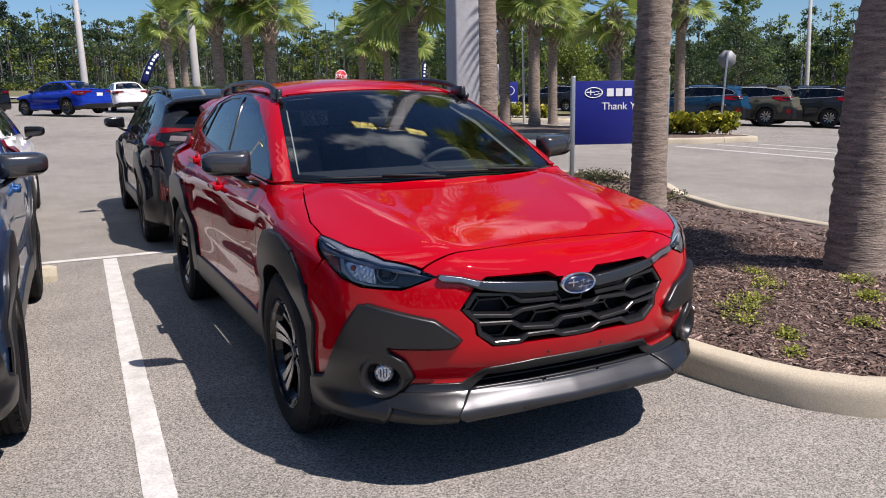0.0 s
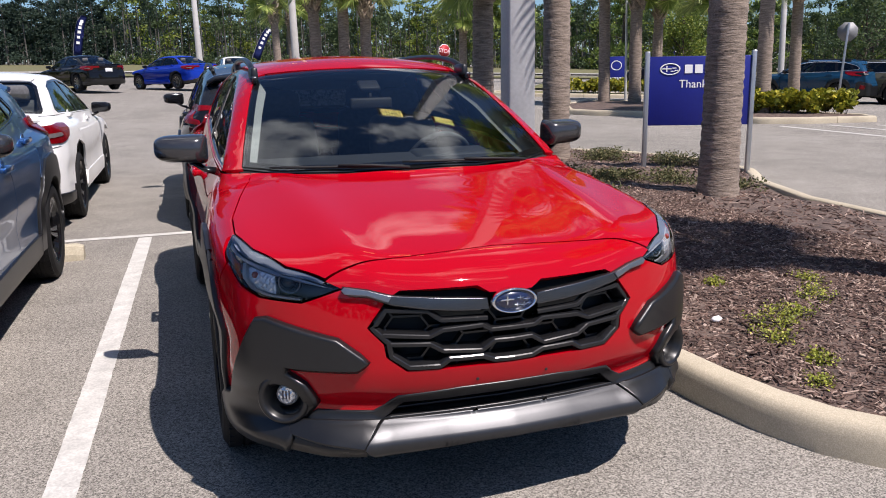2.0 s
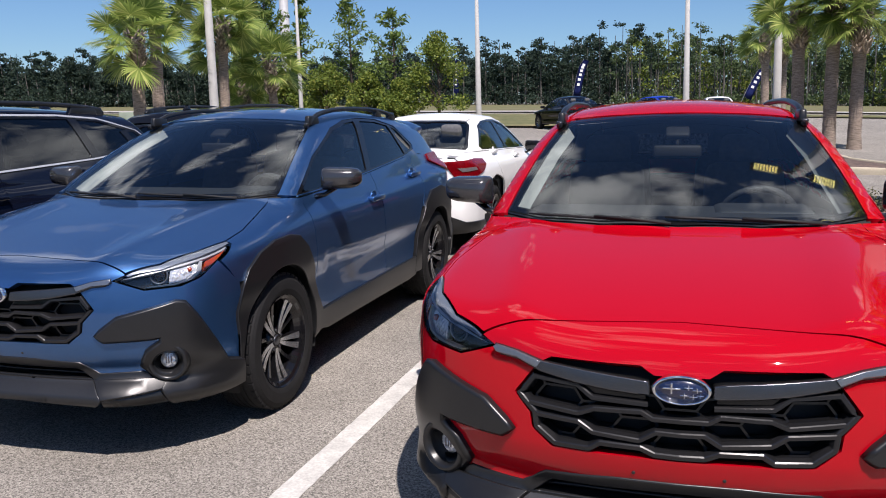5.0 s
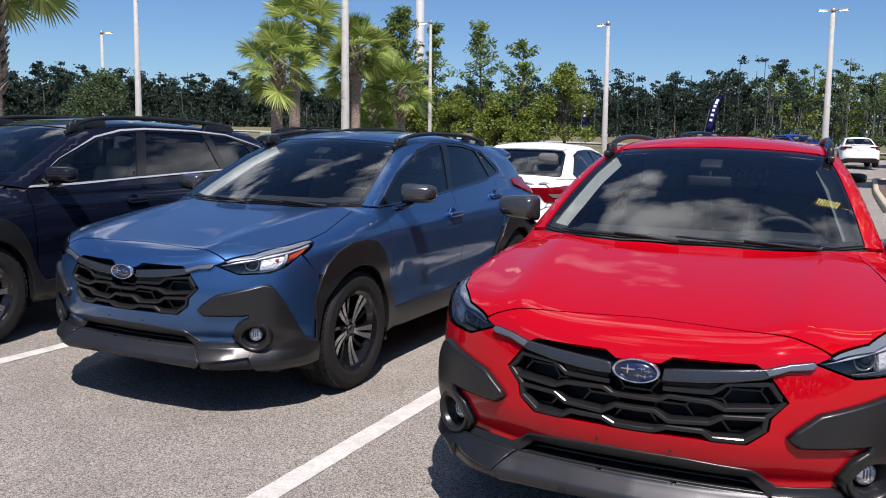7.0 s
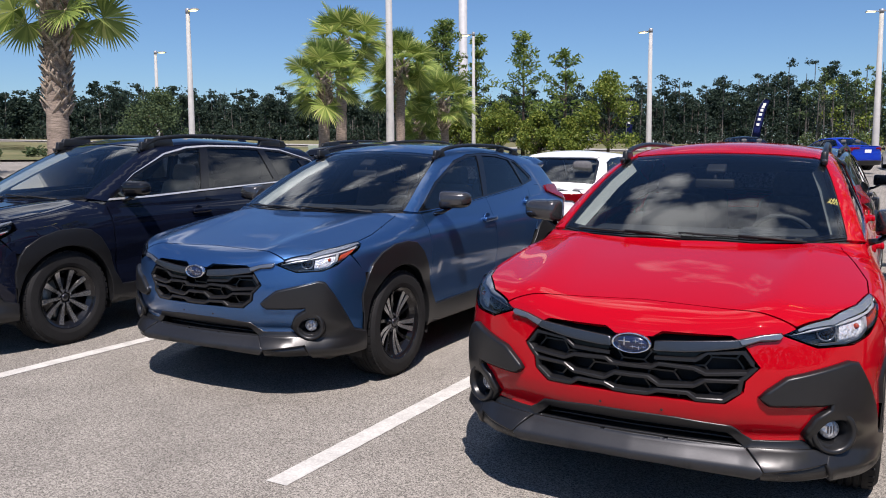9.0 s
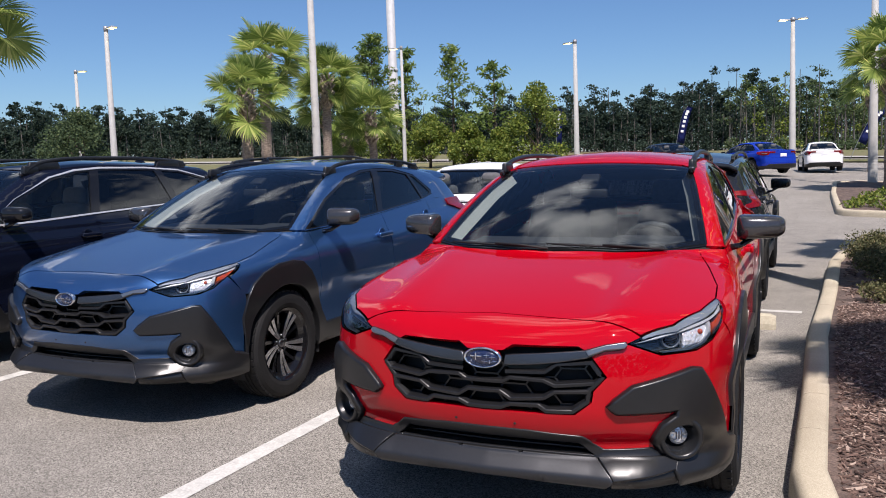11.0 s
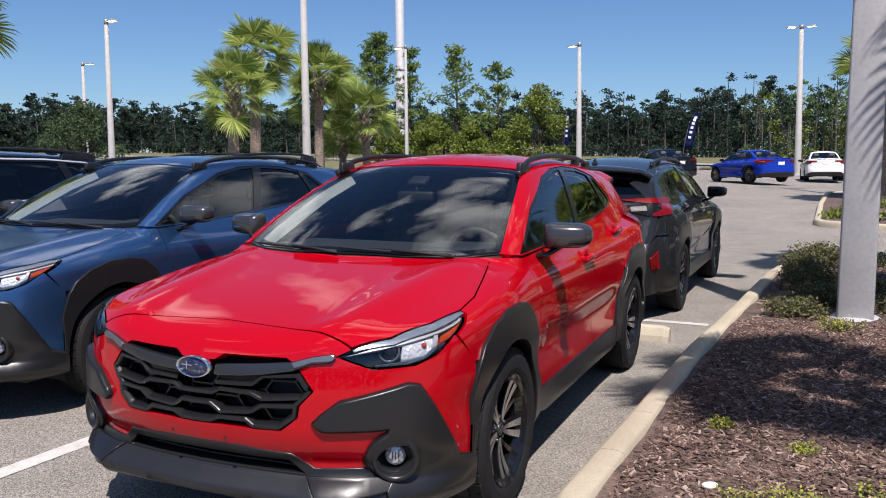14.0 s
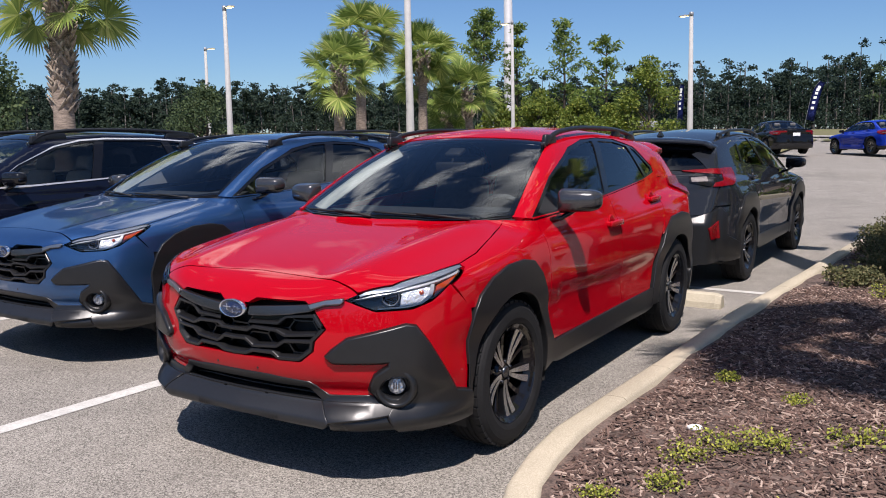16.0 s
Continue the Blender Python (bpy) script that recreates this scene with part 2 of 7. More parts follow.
def spline(xs, ys):
    """A smooth curve through points, with no overshoot."""
    xs, ys = np.array(xs, float), np.array(ys, float)
    h, d = np.diff(xs), np.diff(ys) / np.diff(xs)
    m = np.zeros_like(xs)
    for i in range(1, len(xs) - 1):
        if d[i - 1] * d[i] > 0:
            w1, w2 = 2 * h[i] + h[i - 1], h[i] + 2 * h[i - 1]
            m[i] = (w1 + w2) / (w1 / d[i - 1] + w2 / d[i])
    m[0], m[-1] = d[0], d[-1]

    def value(x):
        x = np.asarray(x, float)
        i = np.clip(np.searchsorted(xs, x) - 1, 0, len(xs) - 2)
        t = (np.clip(x, xs[0] - 0.3, xs[-1] + 0.3) - xs[i]) / h[i]
        low, high = t < 0, t > 1
        tc = np.clip(t, 0, 1)
        v = ((1 + 2 * tc) * (1 - tc) ** 2 * ys[i] + tc * (1 - tc) ** 2 * h[i] * m[i]
             + tc * tc * (3 - 2 * tc) * ys[i + 1] + tc * tc * (tc - 1) * h[i] * m[i + 1])
        return v + np.where(low, t * h[i] * m[i], 0) + np.where(high, (t - 1) * h[i] * m[i + 1], 0)
    return value


CROSSOVER = dict(
    base=2.67, tyre=0.352, tyre_width=0.225, rim=0.238, tread=0.775,
    plan=([-1.0, -0.6, -0.3, 0, 0.5, 1.3, 2.0, 2.67, 3.1, 3.6], [0.84, 0.868, 0.88, 0.888, 0.872, 0.872, 0.876, 0.892, 0.882, 0.83]),
    flank=([0.18, 0.30, 0.45, 0.58, 0.72, 0.85, 0.95, 1.05, 1.15], [0.07, 0.022, 0.012, 0.02, 0.0, 0.002, 0.022, 0.062, 0.11]),
    top=([-1.0, -0.9, -0.8, -0.65, -0.4, -0.1, 0.15, 0.4, 1.5, 3.0, 3.45, 3.6], [0.80, 0.865, 0.905, 0.94, 0.985, 1.03, 1.062, 1.075, 1.08, 1.13, 1.12, 1.08]),
    nose=([0.18, 0.24, 0.285, 0.31, 0.345, 0.38, 0.42, 0.46, 0.50, 0.56, 0.65, 0.75, 0.84, 0.90, 0.96, 1.05], [-0.62, -0.74, -0.90, -0.938, -0.914, -0.884, -0.890, -0.912, -0.930, -0.941, -0.938, -0.925, -0.905, -0.865, -0.76, -0.5]),
    chin=([0, 0.22, 0.40, 0.50, 0.58, 0.68, 0.76, 0.9], [0, 0, 0.018, 0.040, 0.042, 0.018, 0, 0]),
    nose_bow=([0, 0.2, 0.4, 0.55, 0.66, 0.75, 0.82, 0.87, 0.92], [0, 0.01, 0.045, 0.095, 0.155, 0.23, 0.32, 0.44, 0.66]),
    tail=([0.2, 0.32, 0.5, 0.7, 0.85, 0.98, 1.08, 1.2], [3.40, 3.52, 3.555, 3.54, 3.50, 3.49, 3.46, 3.40]),
    tail_bow=([0, 0.3, 0.5, 0.65, 0.78, 0.88], [0, 0.012, 0.045, 0.10, 0.20, 0.42]),
    cabin=([0.1, 0.5, 1.2, 2.0, 2.6, 3.0, 3.5], [0.775, 0.80, 0.81, 0.805, 0.79, 0.765, 0.70]), lean=0.43, belt=1.04,
    screen=([1.0, 1.06, 1.25, 1.45, 1.6], [0.02, 0.13, 0.50, 0.98, 1.42]), screen_bow=0.36,
    roof=([0.6, 1.0, 1.4, 1.8, 2.3, 2.8, 3.15, 3.4], [1.36, 1.48, 1.535, 1.547, 1.525, 1.475, 1.425, 1.37]), crown=0.16,
    back=([0.95, 1.08, 1.25, 1.40, 1.5], [3.52, 3.44, 3.27, 3.09, 2.95]), back_bow=-0.25,
)


def make_shell(c):
    plan, flank, top = spline(*c["plan"]), spline(*c["flank"]), spline(*c["top"])
    nose, nose_bow, tail, tail_bow = spline(*c["nose"]), spline(*c["nose_bow"]), spline(*c["tail"]), spline(*c["tail_bow"])
    chin = spline(*c["chin"])
    cabin, screen, roof, back = spline(*c["cabin"]), spline(*c["screen"]), spline(*c["roof"]), spline(*c["back"])

    def shell(p):
        x, y, z = np.abs(p[..., 0]), p[..., 1], p[..., 2]
        # body below the belt
        arch = sum(np.exp(-(((y - hub) / 0.42) ** 4) - ((z - 0.45) / 0.42) ** 4) for hub in (0, c["base"]))
        dent = 0.014 * np.exp(-((y - 1.35) / 0.85) ** 4 - ((z - 0.47) / 0.13) ** 2)
        low, top_z = 0.565 + 0.01 * (y - 0.6), 0.74 - 0.155 * np.clip(y - 0.55, 0, 1)
        scoop = 0.006 * np.clip((top_z - z) / 0.05, 0, 1) * np.clip((z - low) / 0.10, 0, 1) * np.clip((y - 0.56) / 0.06, 0, 1) * np.clip((1.6 - y) / 0.3, 0, 1)
        side = x - plan(y) + flank(z) - 0.012 * arch + dent + scoop
        ridge = 0.016 * np.exp(-((x - 0.50 - 0.10 * np.clip(y + 0.6, -0.3, 1)) / 0.10) ** 2) * np.clip((0.5 - y) / 0.3, 0, 1)
        deck = z - (top(y) - 0.02 - 0.10 * np.clip(x - 0.42, 0, 1) ** 1.5 * 1.6 + ridge)
        front = (nose(z) + nose_bow(x) - chin(x) * np.clip((0.44 - z) / 0.10, 0, 1) - y) * 0.85
        rear = (y - tail(z) - (-tail_bow(x))) * 0.9
        body = smooth_max(smooth_max(side, deck, 0.09), smooth_max(front, rear, 0.02), 0.07)
        # glasshouse
        wall = (x - cabin(y) + c["lean"] * np.clip(z - c["belt"], -0.03, 2) + 0.10 * np.clip(z - c["belt"], 0, 1) ** 2) * 0.9
        lid = z - roof(y) + c["crown"] * x * x
        pane = (screen(z) + c["screen_bow"] * x * x - y) * 0.42
        hatch = (y - back(z) - c["back_bow"] * x * x) * 0.75
        house = smooth_max(smooth_max(wall, lid, 0.09), smooth_max(pane, hatch, 0.02), 0.035)
        return smooth_min(body, house, 0.018)
    return shell


def first_hit(shell, start, way, reach, steps=52):
    """The first place along each ray where the solid begins."""
    lo, found = np.zeros(len(start)), np.zeros(len(start), bool)
    hi = np.full(len(start), reach)
    for i in range(1, steps + 1):
        t = reach * i / steps
        inside = shell(start + way * t) < 0
        now = inside & ~found
        hi[now], lo[now] = t, reach * (i - 1) / steps
        found |= inside
    for _ in range(22):
        mid = (lo + hi) / 2
        inside = shell(start + way * mid[:, None]) < 0
        hi = np.where(inside, mid, hi)
        lo = np.where(inside, lo, mid)
    return start + way * ((lo + hi) / 2)[:, None], found


def gradient(shell, p, e=0.004):
    g = np.stack([shell(p + np.eye(3)[i] * e) - shell(p - np.eye(3)[i] * e) for i in range(3)], -1)
    return g / (np.linalg.norm(g, axis=-1, keepdims=True) + 1e-9)


def onto(shell, kind, uv):
    """Lays plan points onto the solid: from the side (y, z), from above (x, y), round the nose or the tail (angle, z)."""
    uv = np.asarray(uv, float)
    u, v, o, l = uv[:, 0], uv[:, 1], np.zeros(len(uv)), np.ones(len(uv))
    if kind == "side":
        start, way, reach = np.stack([l * 1.2, u, v], 1), np.array([-1.0, 0, 0]), 1.2
    elif kind == "top":
        start, way, reach = np.stack([u, v, l * 1.75], 1), np.array([0, 0, -1.0]), 1.1
    else:
        a, s, mid = np.radians(u), (-1 if kind == "nose" else 1), (0.3 if kind == "nose" else 2.2)
        way = np.stack([np.sin(a), s * np.cos(a), o], 1) * -1
        far = 1.5 if kind == "nose" else 2.0
        start, reach = np.stack([o, l * mid, v], 1) - way * far, far - 0.2
    p, ok = first_hit(shell, start, way * np.ones((len(uv), 1)), reach)
    return p


# ---- panels laid onto a shell ----
def inside(poly, q):
    x, y = q[:, 0], q[:, 1]
    r = np.zeros(len(q), bool)
    for (ax, ay), (bx, by) in zip(poly, np.roll(poly, -1, 0)):
        if ay != by:
            r ^= ((ay > y) != (by > y)) & (x < (bx - ax) * (y - ay) / (by - ay) + ax)
    return r


def resample(poly, step, unit, soft):
    p = np.array(poly, float)
    for _ in range(soft):
        p = np.stack([p * 0.75 + np.roll(p, -1, 0) * 0.25, p * 0.25 + np.roll(p, -1, 0) * 0.75], 1).reshape(-1, 2)
    out = []
    for a, b in zip(p, np.roll(p, -1, 0)):
        n = max(1, math.ceil(np.linalg.norm((b - a) * unit) / step))
        out += [a + (b - a) * i / n for i in range(n)]
    return np.array(out)


def lay(shell, kind, outline, lift=0.0, depth=0.02, step=0.035, holes=(), soft=0, bevel=0.0):
    """The outline laid onto the shell, with a rim of the given depth: places, normals and faces."""
    unit = np.array([0.02, 1.0]) if kind in ("nose", "tail") else np.array([1.0, 1.0])
    loops = [resample(outline, step, unit, soft)] + [resample(h, step, unit, soft) for h in holes]
    edge = np.concatenate(loops)
    lo, hi = loops[0].min(0), loops[0].max(0)
    gu = np.arange(lo[0] + step / unit[0] * 0.5, hi[0], step / unit[0])
    gv = np.arange(lo[1] + step * 0.5, hi[1], step)
    g = np.array([(u, v) for u in gu for v in gv]) if len(gu) and len(gv) else np.zeros((0, 2))
    if len(g):
        ok = inside(loops[0], g)
        for h in loops[1:]:
            ok &= ~inside(h, g)
        d = np.full(len(g), 9.0)
        for q in edge:
            d = np.minimum(d, np.linalg.norm((g - q) * unit, axis=1))
        g = g[ok & (d > step * 0.45)]
    pts = np.concatenate([edge, g])
    cons, k = [], 0
    for l in loops:
        cons += [(k + i, k + (i + 1) % len(l)) for i in range(len(l))]
        k += len(l)
    vs, _, fs, vo, _, _ = delaunay_2d_cdt([Vector(q * unit) for q in pts], cons, [], 0, 1e-6)
    uv = np.array([(v.x, v.y) for v in vs]) / unit
    tri = np.array([f for f in fs if len(f) == 3])
    mid = uv[tri].mean(1)
    ok = inside(loops[0], mid)
    for h in loops[1:]:
        ok &= ~inside(h, mid)
    tri = tri[ok]
    p = onto(shell, kind, uv)
    n = gradient(shell, p)
    p = p + n * lift
    a, b, c = p[tri[:, 0]], p[tri[:, 1]], p[tri[:, 2]]
    turn = (np.cross(b - a, c - a) * n[tri[:, 0]]).sum(1) < 0
    tri[turn] = tri[turn][:, ::-1]
    verts, norms, faces = list(p), list(n), [tuple(t) for t in tri]
    # rim
    count = {}
    for t in faces:
        for i in range(3):
            count[(t[i], t[(i + 1) % 3])] = 1
    border = [e for e in count if (e[1], e[0]) not in count]
    if depth:
        out = np.zeros((len(p), 3))
        for i, j in border:
            o = np.cross(p[j] - p[i], n[i])
            o /= np.linalg.norm(o) + 1e-9
            out[i] += o
            out[j] += o
        out /= np.linalg.norm(out, axis=1, keepdims=True) + 1e-9
        ids = sorted({i for e in border for i in e})
        levels = [(0.0, 0.0, 0.0), (bevel, bevel, 1.0), (bevel, depth, 1.0)] if bevel else [(0.0, 0.0, 1.0), (0.0, depth, 1.0)]
        prev = {i: i for i in ids}
        for k, (o, dn, side) in enumerate(levels):
            if bevel and k == 0:
                continue
            cur = {}
            for i in ids:
                cur[i] = len(verts)
                verts.append(p[i] + out[i] * o - n[i] * dn)
                norms.append(out[i] * side + n[i] * (1 - side))
            if bevel or k:
                for i, j in border:
                    faces.append((prev[i], cur[i], cur[j], prev[j]))
            prev = cur
    verts, norms = np.array(verts), np.array(norms)
    return verts, norms, faces


def skin_mesh(name, data, mat, parent, label, flip):
    verts, norms, faces = data
    if flip:
        verts, norms, faces = verts * [-1, 1, 1], norms * [-1, 1, 1], [f[::-1] for f in faces]
    me = bpy.data.meshes.new(name)
    me.from_pydata(verts.tolist(), [], faces)
    me.update()
    ob = solid(name, me, mat, parent, label)
    me.normals_split_custom_set_from_vertices(norms.tolist())
    return ob


def sheet(name, shell, kind, outline, mat, parent, label="", flip=False, **kw):
    """A panel of a car. flip: on the car's right side."""
    return skin_mesh(name, lay(shell, kind, outline, **kw), mat, parent, label, flip)


def pair(name, shell, kind, outline, mat, parent, label="", **kw):
    """A panel on both sides of a car."""
    data = lay(shell, kind, outline, **kw)
    return [skin_mesh(name, data, mat, parent, label, f) for f in (False, True)]


def borrow(shell, points, to, grow=0.006, n=6):
    """An edge drawn from above, as seen from the side (y, z) or round the nose (angle, z), so that two panels share it."""
    pts = []
    for a, b in zip(points, points[1:]):
        pts += [(a[0] + (b[0] - a[0]) * i / n, a[1] + (b[1] - a[1]) * i / n) for i in range(n)]
    pts.append(points[-1])
    p = onto(shell, "top", pts)
    t = np.gradient(p[:, :2], axis=0)
    t /= np.linalg.norm(t, axis=1, keepdims=True) + 1e-9
    q = np.array(pts) + np.stack([t[:, 1], -t[:, 0]], 1) * grow
    p = onto(shell, "top", q)
    if to == "side":
        return [(float(v[1]), float(v[2])) for v in p]
    return [(math.degrees(math.atan2(v[0], 0.3 - v[1])), float(v[2])) for v in p]


def ribbon(name, shell, line, half, mat, parent, label=""):
    """A bar along a line on the nose: flat front, chamfered upper edge, sides running back."""
    fine = [(a[0] + (b[0] - a[0]) * i / 5, a[1] + (b[1] - a[1]) * i / 5) for a, b in zip(line, line[1:]) for i in range(5)] + [line[-1]]
    p = onto(shell, "nose", fine)
    n = gradient(shell, p)
    bm = bmesh.new()
    rows = []
    for i in range(len(p)):
        t = p[min(i + 1, len(p) - 1)] - p[max(i - 1, 0)]
        t /= np.linalg.norm(t) + 1e-9
        side = np.cross(n[i], t)
        side *= math.copysign(1, side[2]) if abs(side[2]) > 0.35 else 1
        side /= np.linalg.norm(side) + 1e-9
        rows.append([bm.verts.new(p[i] + side * half * s + n[i] * d) for s, d in ((-1.0, -0.06), (-1.0, -0.004), (-0.75, 0.003), (0.15, 0.003), (0.45, 0.0), (1.0, -0.013), (1.0, -0.06))])
    for a, b in zip(rows, rows[1:]):
        for i in range(6):
            bm.faces.new((a[i], b[i], b[i + 1], a[i + 1]))
    bmesh.ops.recalc_face_normals(bm, faces=bm.faces)
    return part(name, bm, mat, parent, label, smooth=False)


def mirror(poly):
    """Closes a half outline, given from the middle outwards and back to the middle, with its mirror image."""
    return list(poly) + [(-u, v) for u, v in reversed(poly) if abs(u) > 1e-6]


# ---- cars ----
SIDE_OUT = dict(
    glass_front=[(0.47, 1.072), (0.80, 1.245), (1.23, 1.392), (1.50, 1.437), (1.665, 1.448), (1.475, 1.125), (0.66, 1.077)],
    glass_rear=[(1.77, 1.447), (2.05, 1.437), (2.27, 1.405), (2.37, 1.185), (1.56, 1.131)],
    glass_quarter=[(2.33, 1.393), (2.40, 1.375), (2.59, 1.24), (2.585, 1.222), (2.42, 1.193)],
    light=[(0.40, 1.062), (0.77, 1.255), (1.22, 1.412), (1.5, 1.457), (1.8, 1.468), (2.1, 1.455), (2.40, 1.40), (2.635, 1.25), (2.63, 1.21), (2.3, 1.168), (1.5, 1.113), (0.9, 1.075)],
    frame=[(0.34, 1.052), (0.74, 1.275), (1.12, 1.447), (1.40, 1.49), (1.80, 1.50), (2.3, 1.475), (2.8, 1.425), (3.06, 1.385), (3.18, 1.29), (3.30, 1.13), (2.7, 1.17), (2.3, 1.163), (1.5, 1.108), (0.9, 1.07), (0.42, 1.055)],
    door_front=[(0.43, 1.045), (0.445, 0.8), (0.46, 0.55), (0.49, 0.405), (1.597, 0.405), (1.555, 0.6), (1.517, 0.85), (1.497, 1.104), (0.9, 1.066)],
    door_rear=[(1.503, 1.104), (1.523, 0.85), (1.561, 0.6), (1.603, 0.405), (2.12, 0.405), (2.20, 0.6), (2.27, 0.74), (2.40, 0.93), (2.435, 1.172), (2.3, 1.159)],
    quarter=[(2.441, 1.172), (2.406, 0.93), (2.32, 0.78), (2.45, 0.80), (2.67, 0.84), (2.88, 0.80), (3.0, 0.70), (3.08, 0.55), (3.10, 0.50), (3.24, 0.52), (3.22, 0.90), (3.22, 1.155), (2.7, 1.166)],
    screen=[(0, 0.145), (0.3, 0.172), (0.55, 0.245), (0.705, 0.345), (0.685, 0.45), (0.605, 0.85), (0.548, 1.10), (0.3, 1.075), (0, 1.06)],
    hood=[(0, -0.752), (0.3, -0.775), (0.50, -0.79), (0.572, -0.790), (0.676, -0.695), (0.760, -0.545), (0.802, -0.37), (0.796, -0.21), (0.745, 0.02), (0.675, 0.285), (0.5, 0.185), (0.3, 0.135), (0, 0.11)],
    roof=[(0, 1.075), (0.3, 1.09), (0.50, 1.118), (0.55, 1.22), (0.557, 1.6), (0.552, 2.3), (0.53, 2.8), (0.50, 3.12), (0, 3.17)],
    fender=[(0.425, 1.045), (0.30, 1.055), (0.15, 1.02), (0.02, 0.992), (-0.20, 0.958), (-0.36, 0.928), (-0.366, 0.916), (-0.488, 0.858), (-0.405, 0.744), (-0.30, 0.74), (-0.15, 0.80), (0, 0.82), (0.15, 0.80), (0.30, 0.72), (0.40, 0.60), (0.43, 0.405), (0.484, 0.405), (0.454, 0.55), (0.439, 0.8)],
)
NOSE_OUT = dict(
    bumper=[(0, 0.893), (13, 0.887), (24, 0.862), (25.0, 0.818), (31, 0.771), (38, 0.776), (42, 0.803), (46.2, 0.862), (51.6, 0.742), (52.2, 0.60), (52.0, 0.38), (46, 0.34), (0, 0.34)],
    lamp=[(25.4, 0.822), (31, 0.778), (38, 0.783), (42, 0.810), (46.6, 0.870), (50.5, 0.925), (44, 0.921), (39.2, 0.908), (32.8, 0.878)],
    grille=[(0, 0.785), (3.4, 0.785), (5.2, 0.808), (16.9, 0.810), (18.5, 0.790), (19.4, 0.765), (21.6, 0.698), (19.3, 0.645), (19.0, 0.603), (16.2, 0.554), (0, 0.554)],
    intake=[(0, 0.450), (16.9, 0.441), (20.0, 0.384), (0, 0.388)],
    clad=[(21.9, 0.590), (25.9, 0.656), (36.6, 0.709), (38.2, 0.703), (40.5, 0.63), (46.7, 0.400), (51.0, 0.372), (51.0, 0.275), (34.8, 0.279), (33.1, 0.333), (34.3, 0.366), (31.4, 0.402), (29.8, 0.450), (31.0, 0.508), (33.6, 0.545), (33.6, 0.574), (23.2, 0.571)],
    apron=[(0, 0.477), (8, 0.476), (17.4, 0.461), (21.2, 0.407), (29.6, 0.412), (32, 0.38), (40, 0.366), (50, 0.35), (50.5, 0.27), (40, 0.27), (25, 0.30), (21, 0.362), (0, 0.366)],
    wing=[(4.2, 0.766), (4.0, 0.735), (9, 0.742), (13, 0.752), (18, 0.770), (21.2, 0.796), (23.9, 0.801), (24.9, 0.812), (24.9, 0.822), (21.5, 0.812), (17.8, 0.791), (12, 0.780)],
    lip=[(0, 0.376), (6, 0.376), (19.8, 0.371), (22.0, 0.314), (21.0, 0.301), (6, 0.308), (0, 0.308)],
)


def ring(y, z, r, a0, a1, n):
    return [(y + r * math.cos(radians(a0 + (a1 - a0) * i / n)), z + r * math.sin(radians(a0 + (a1 - a0) * i / n))) for i in range(n + 1)]


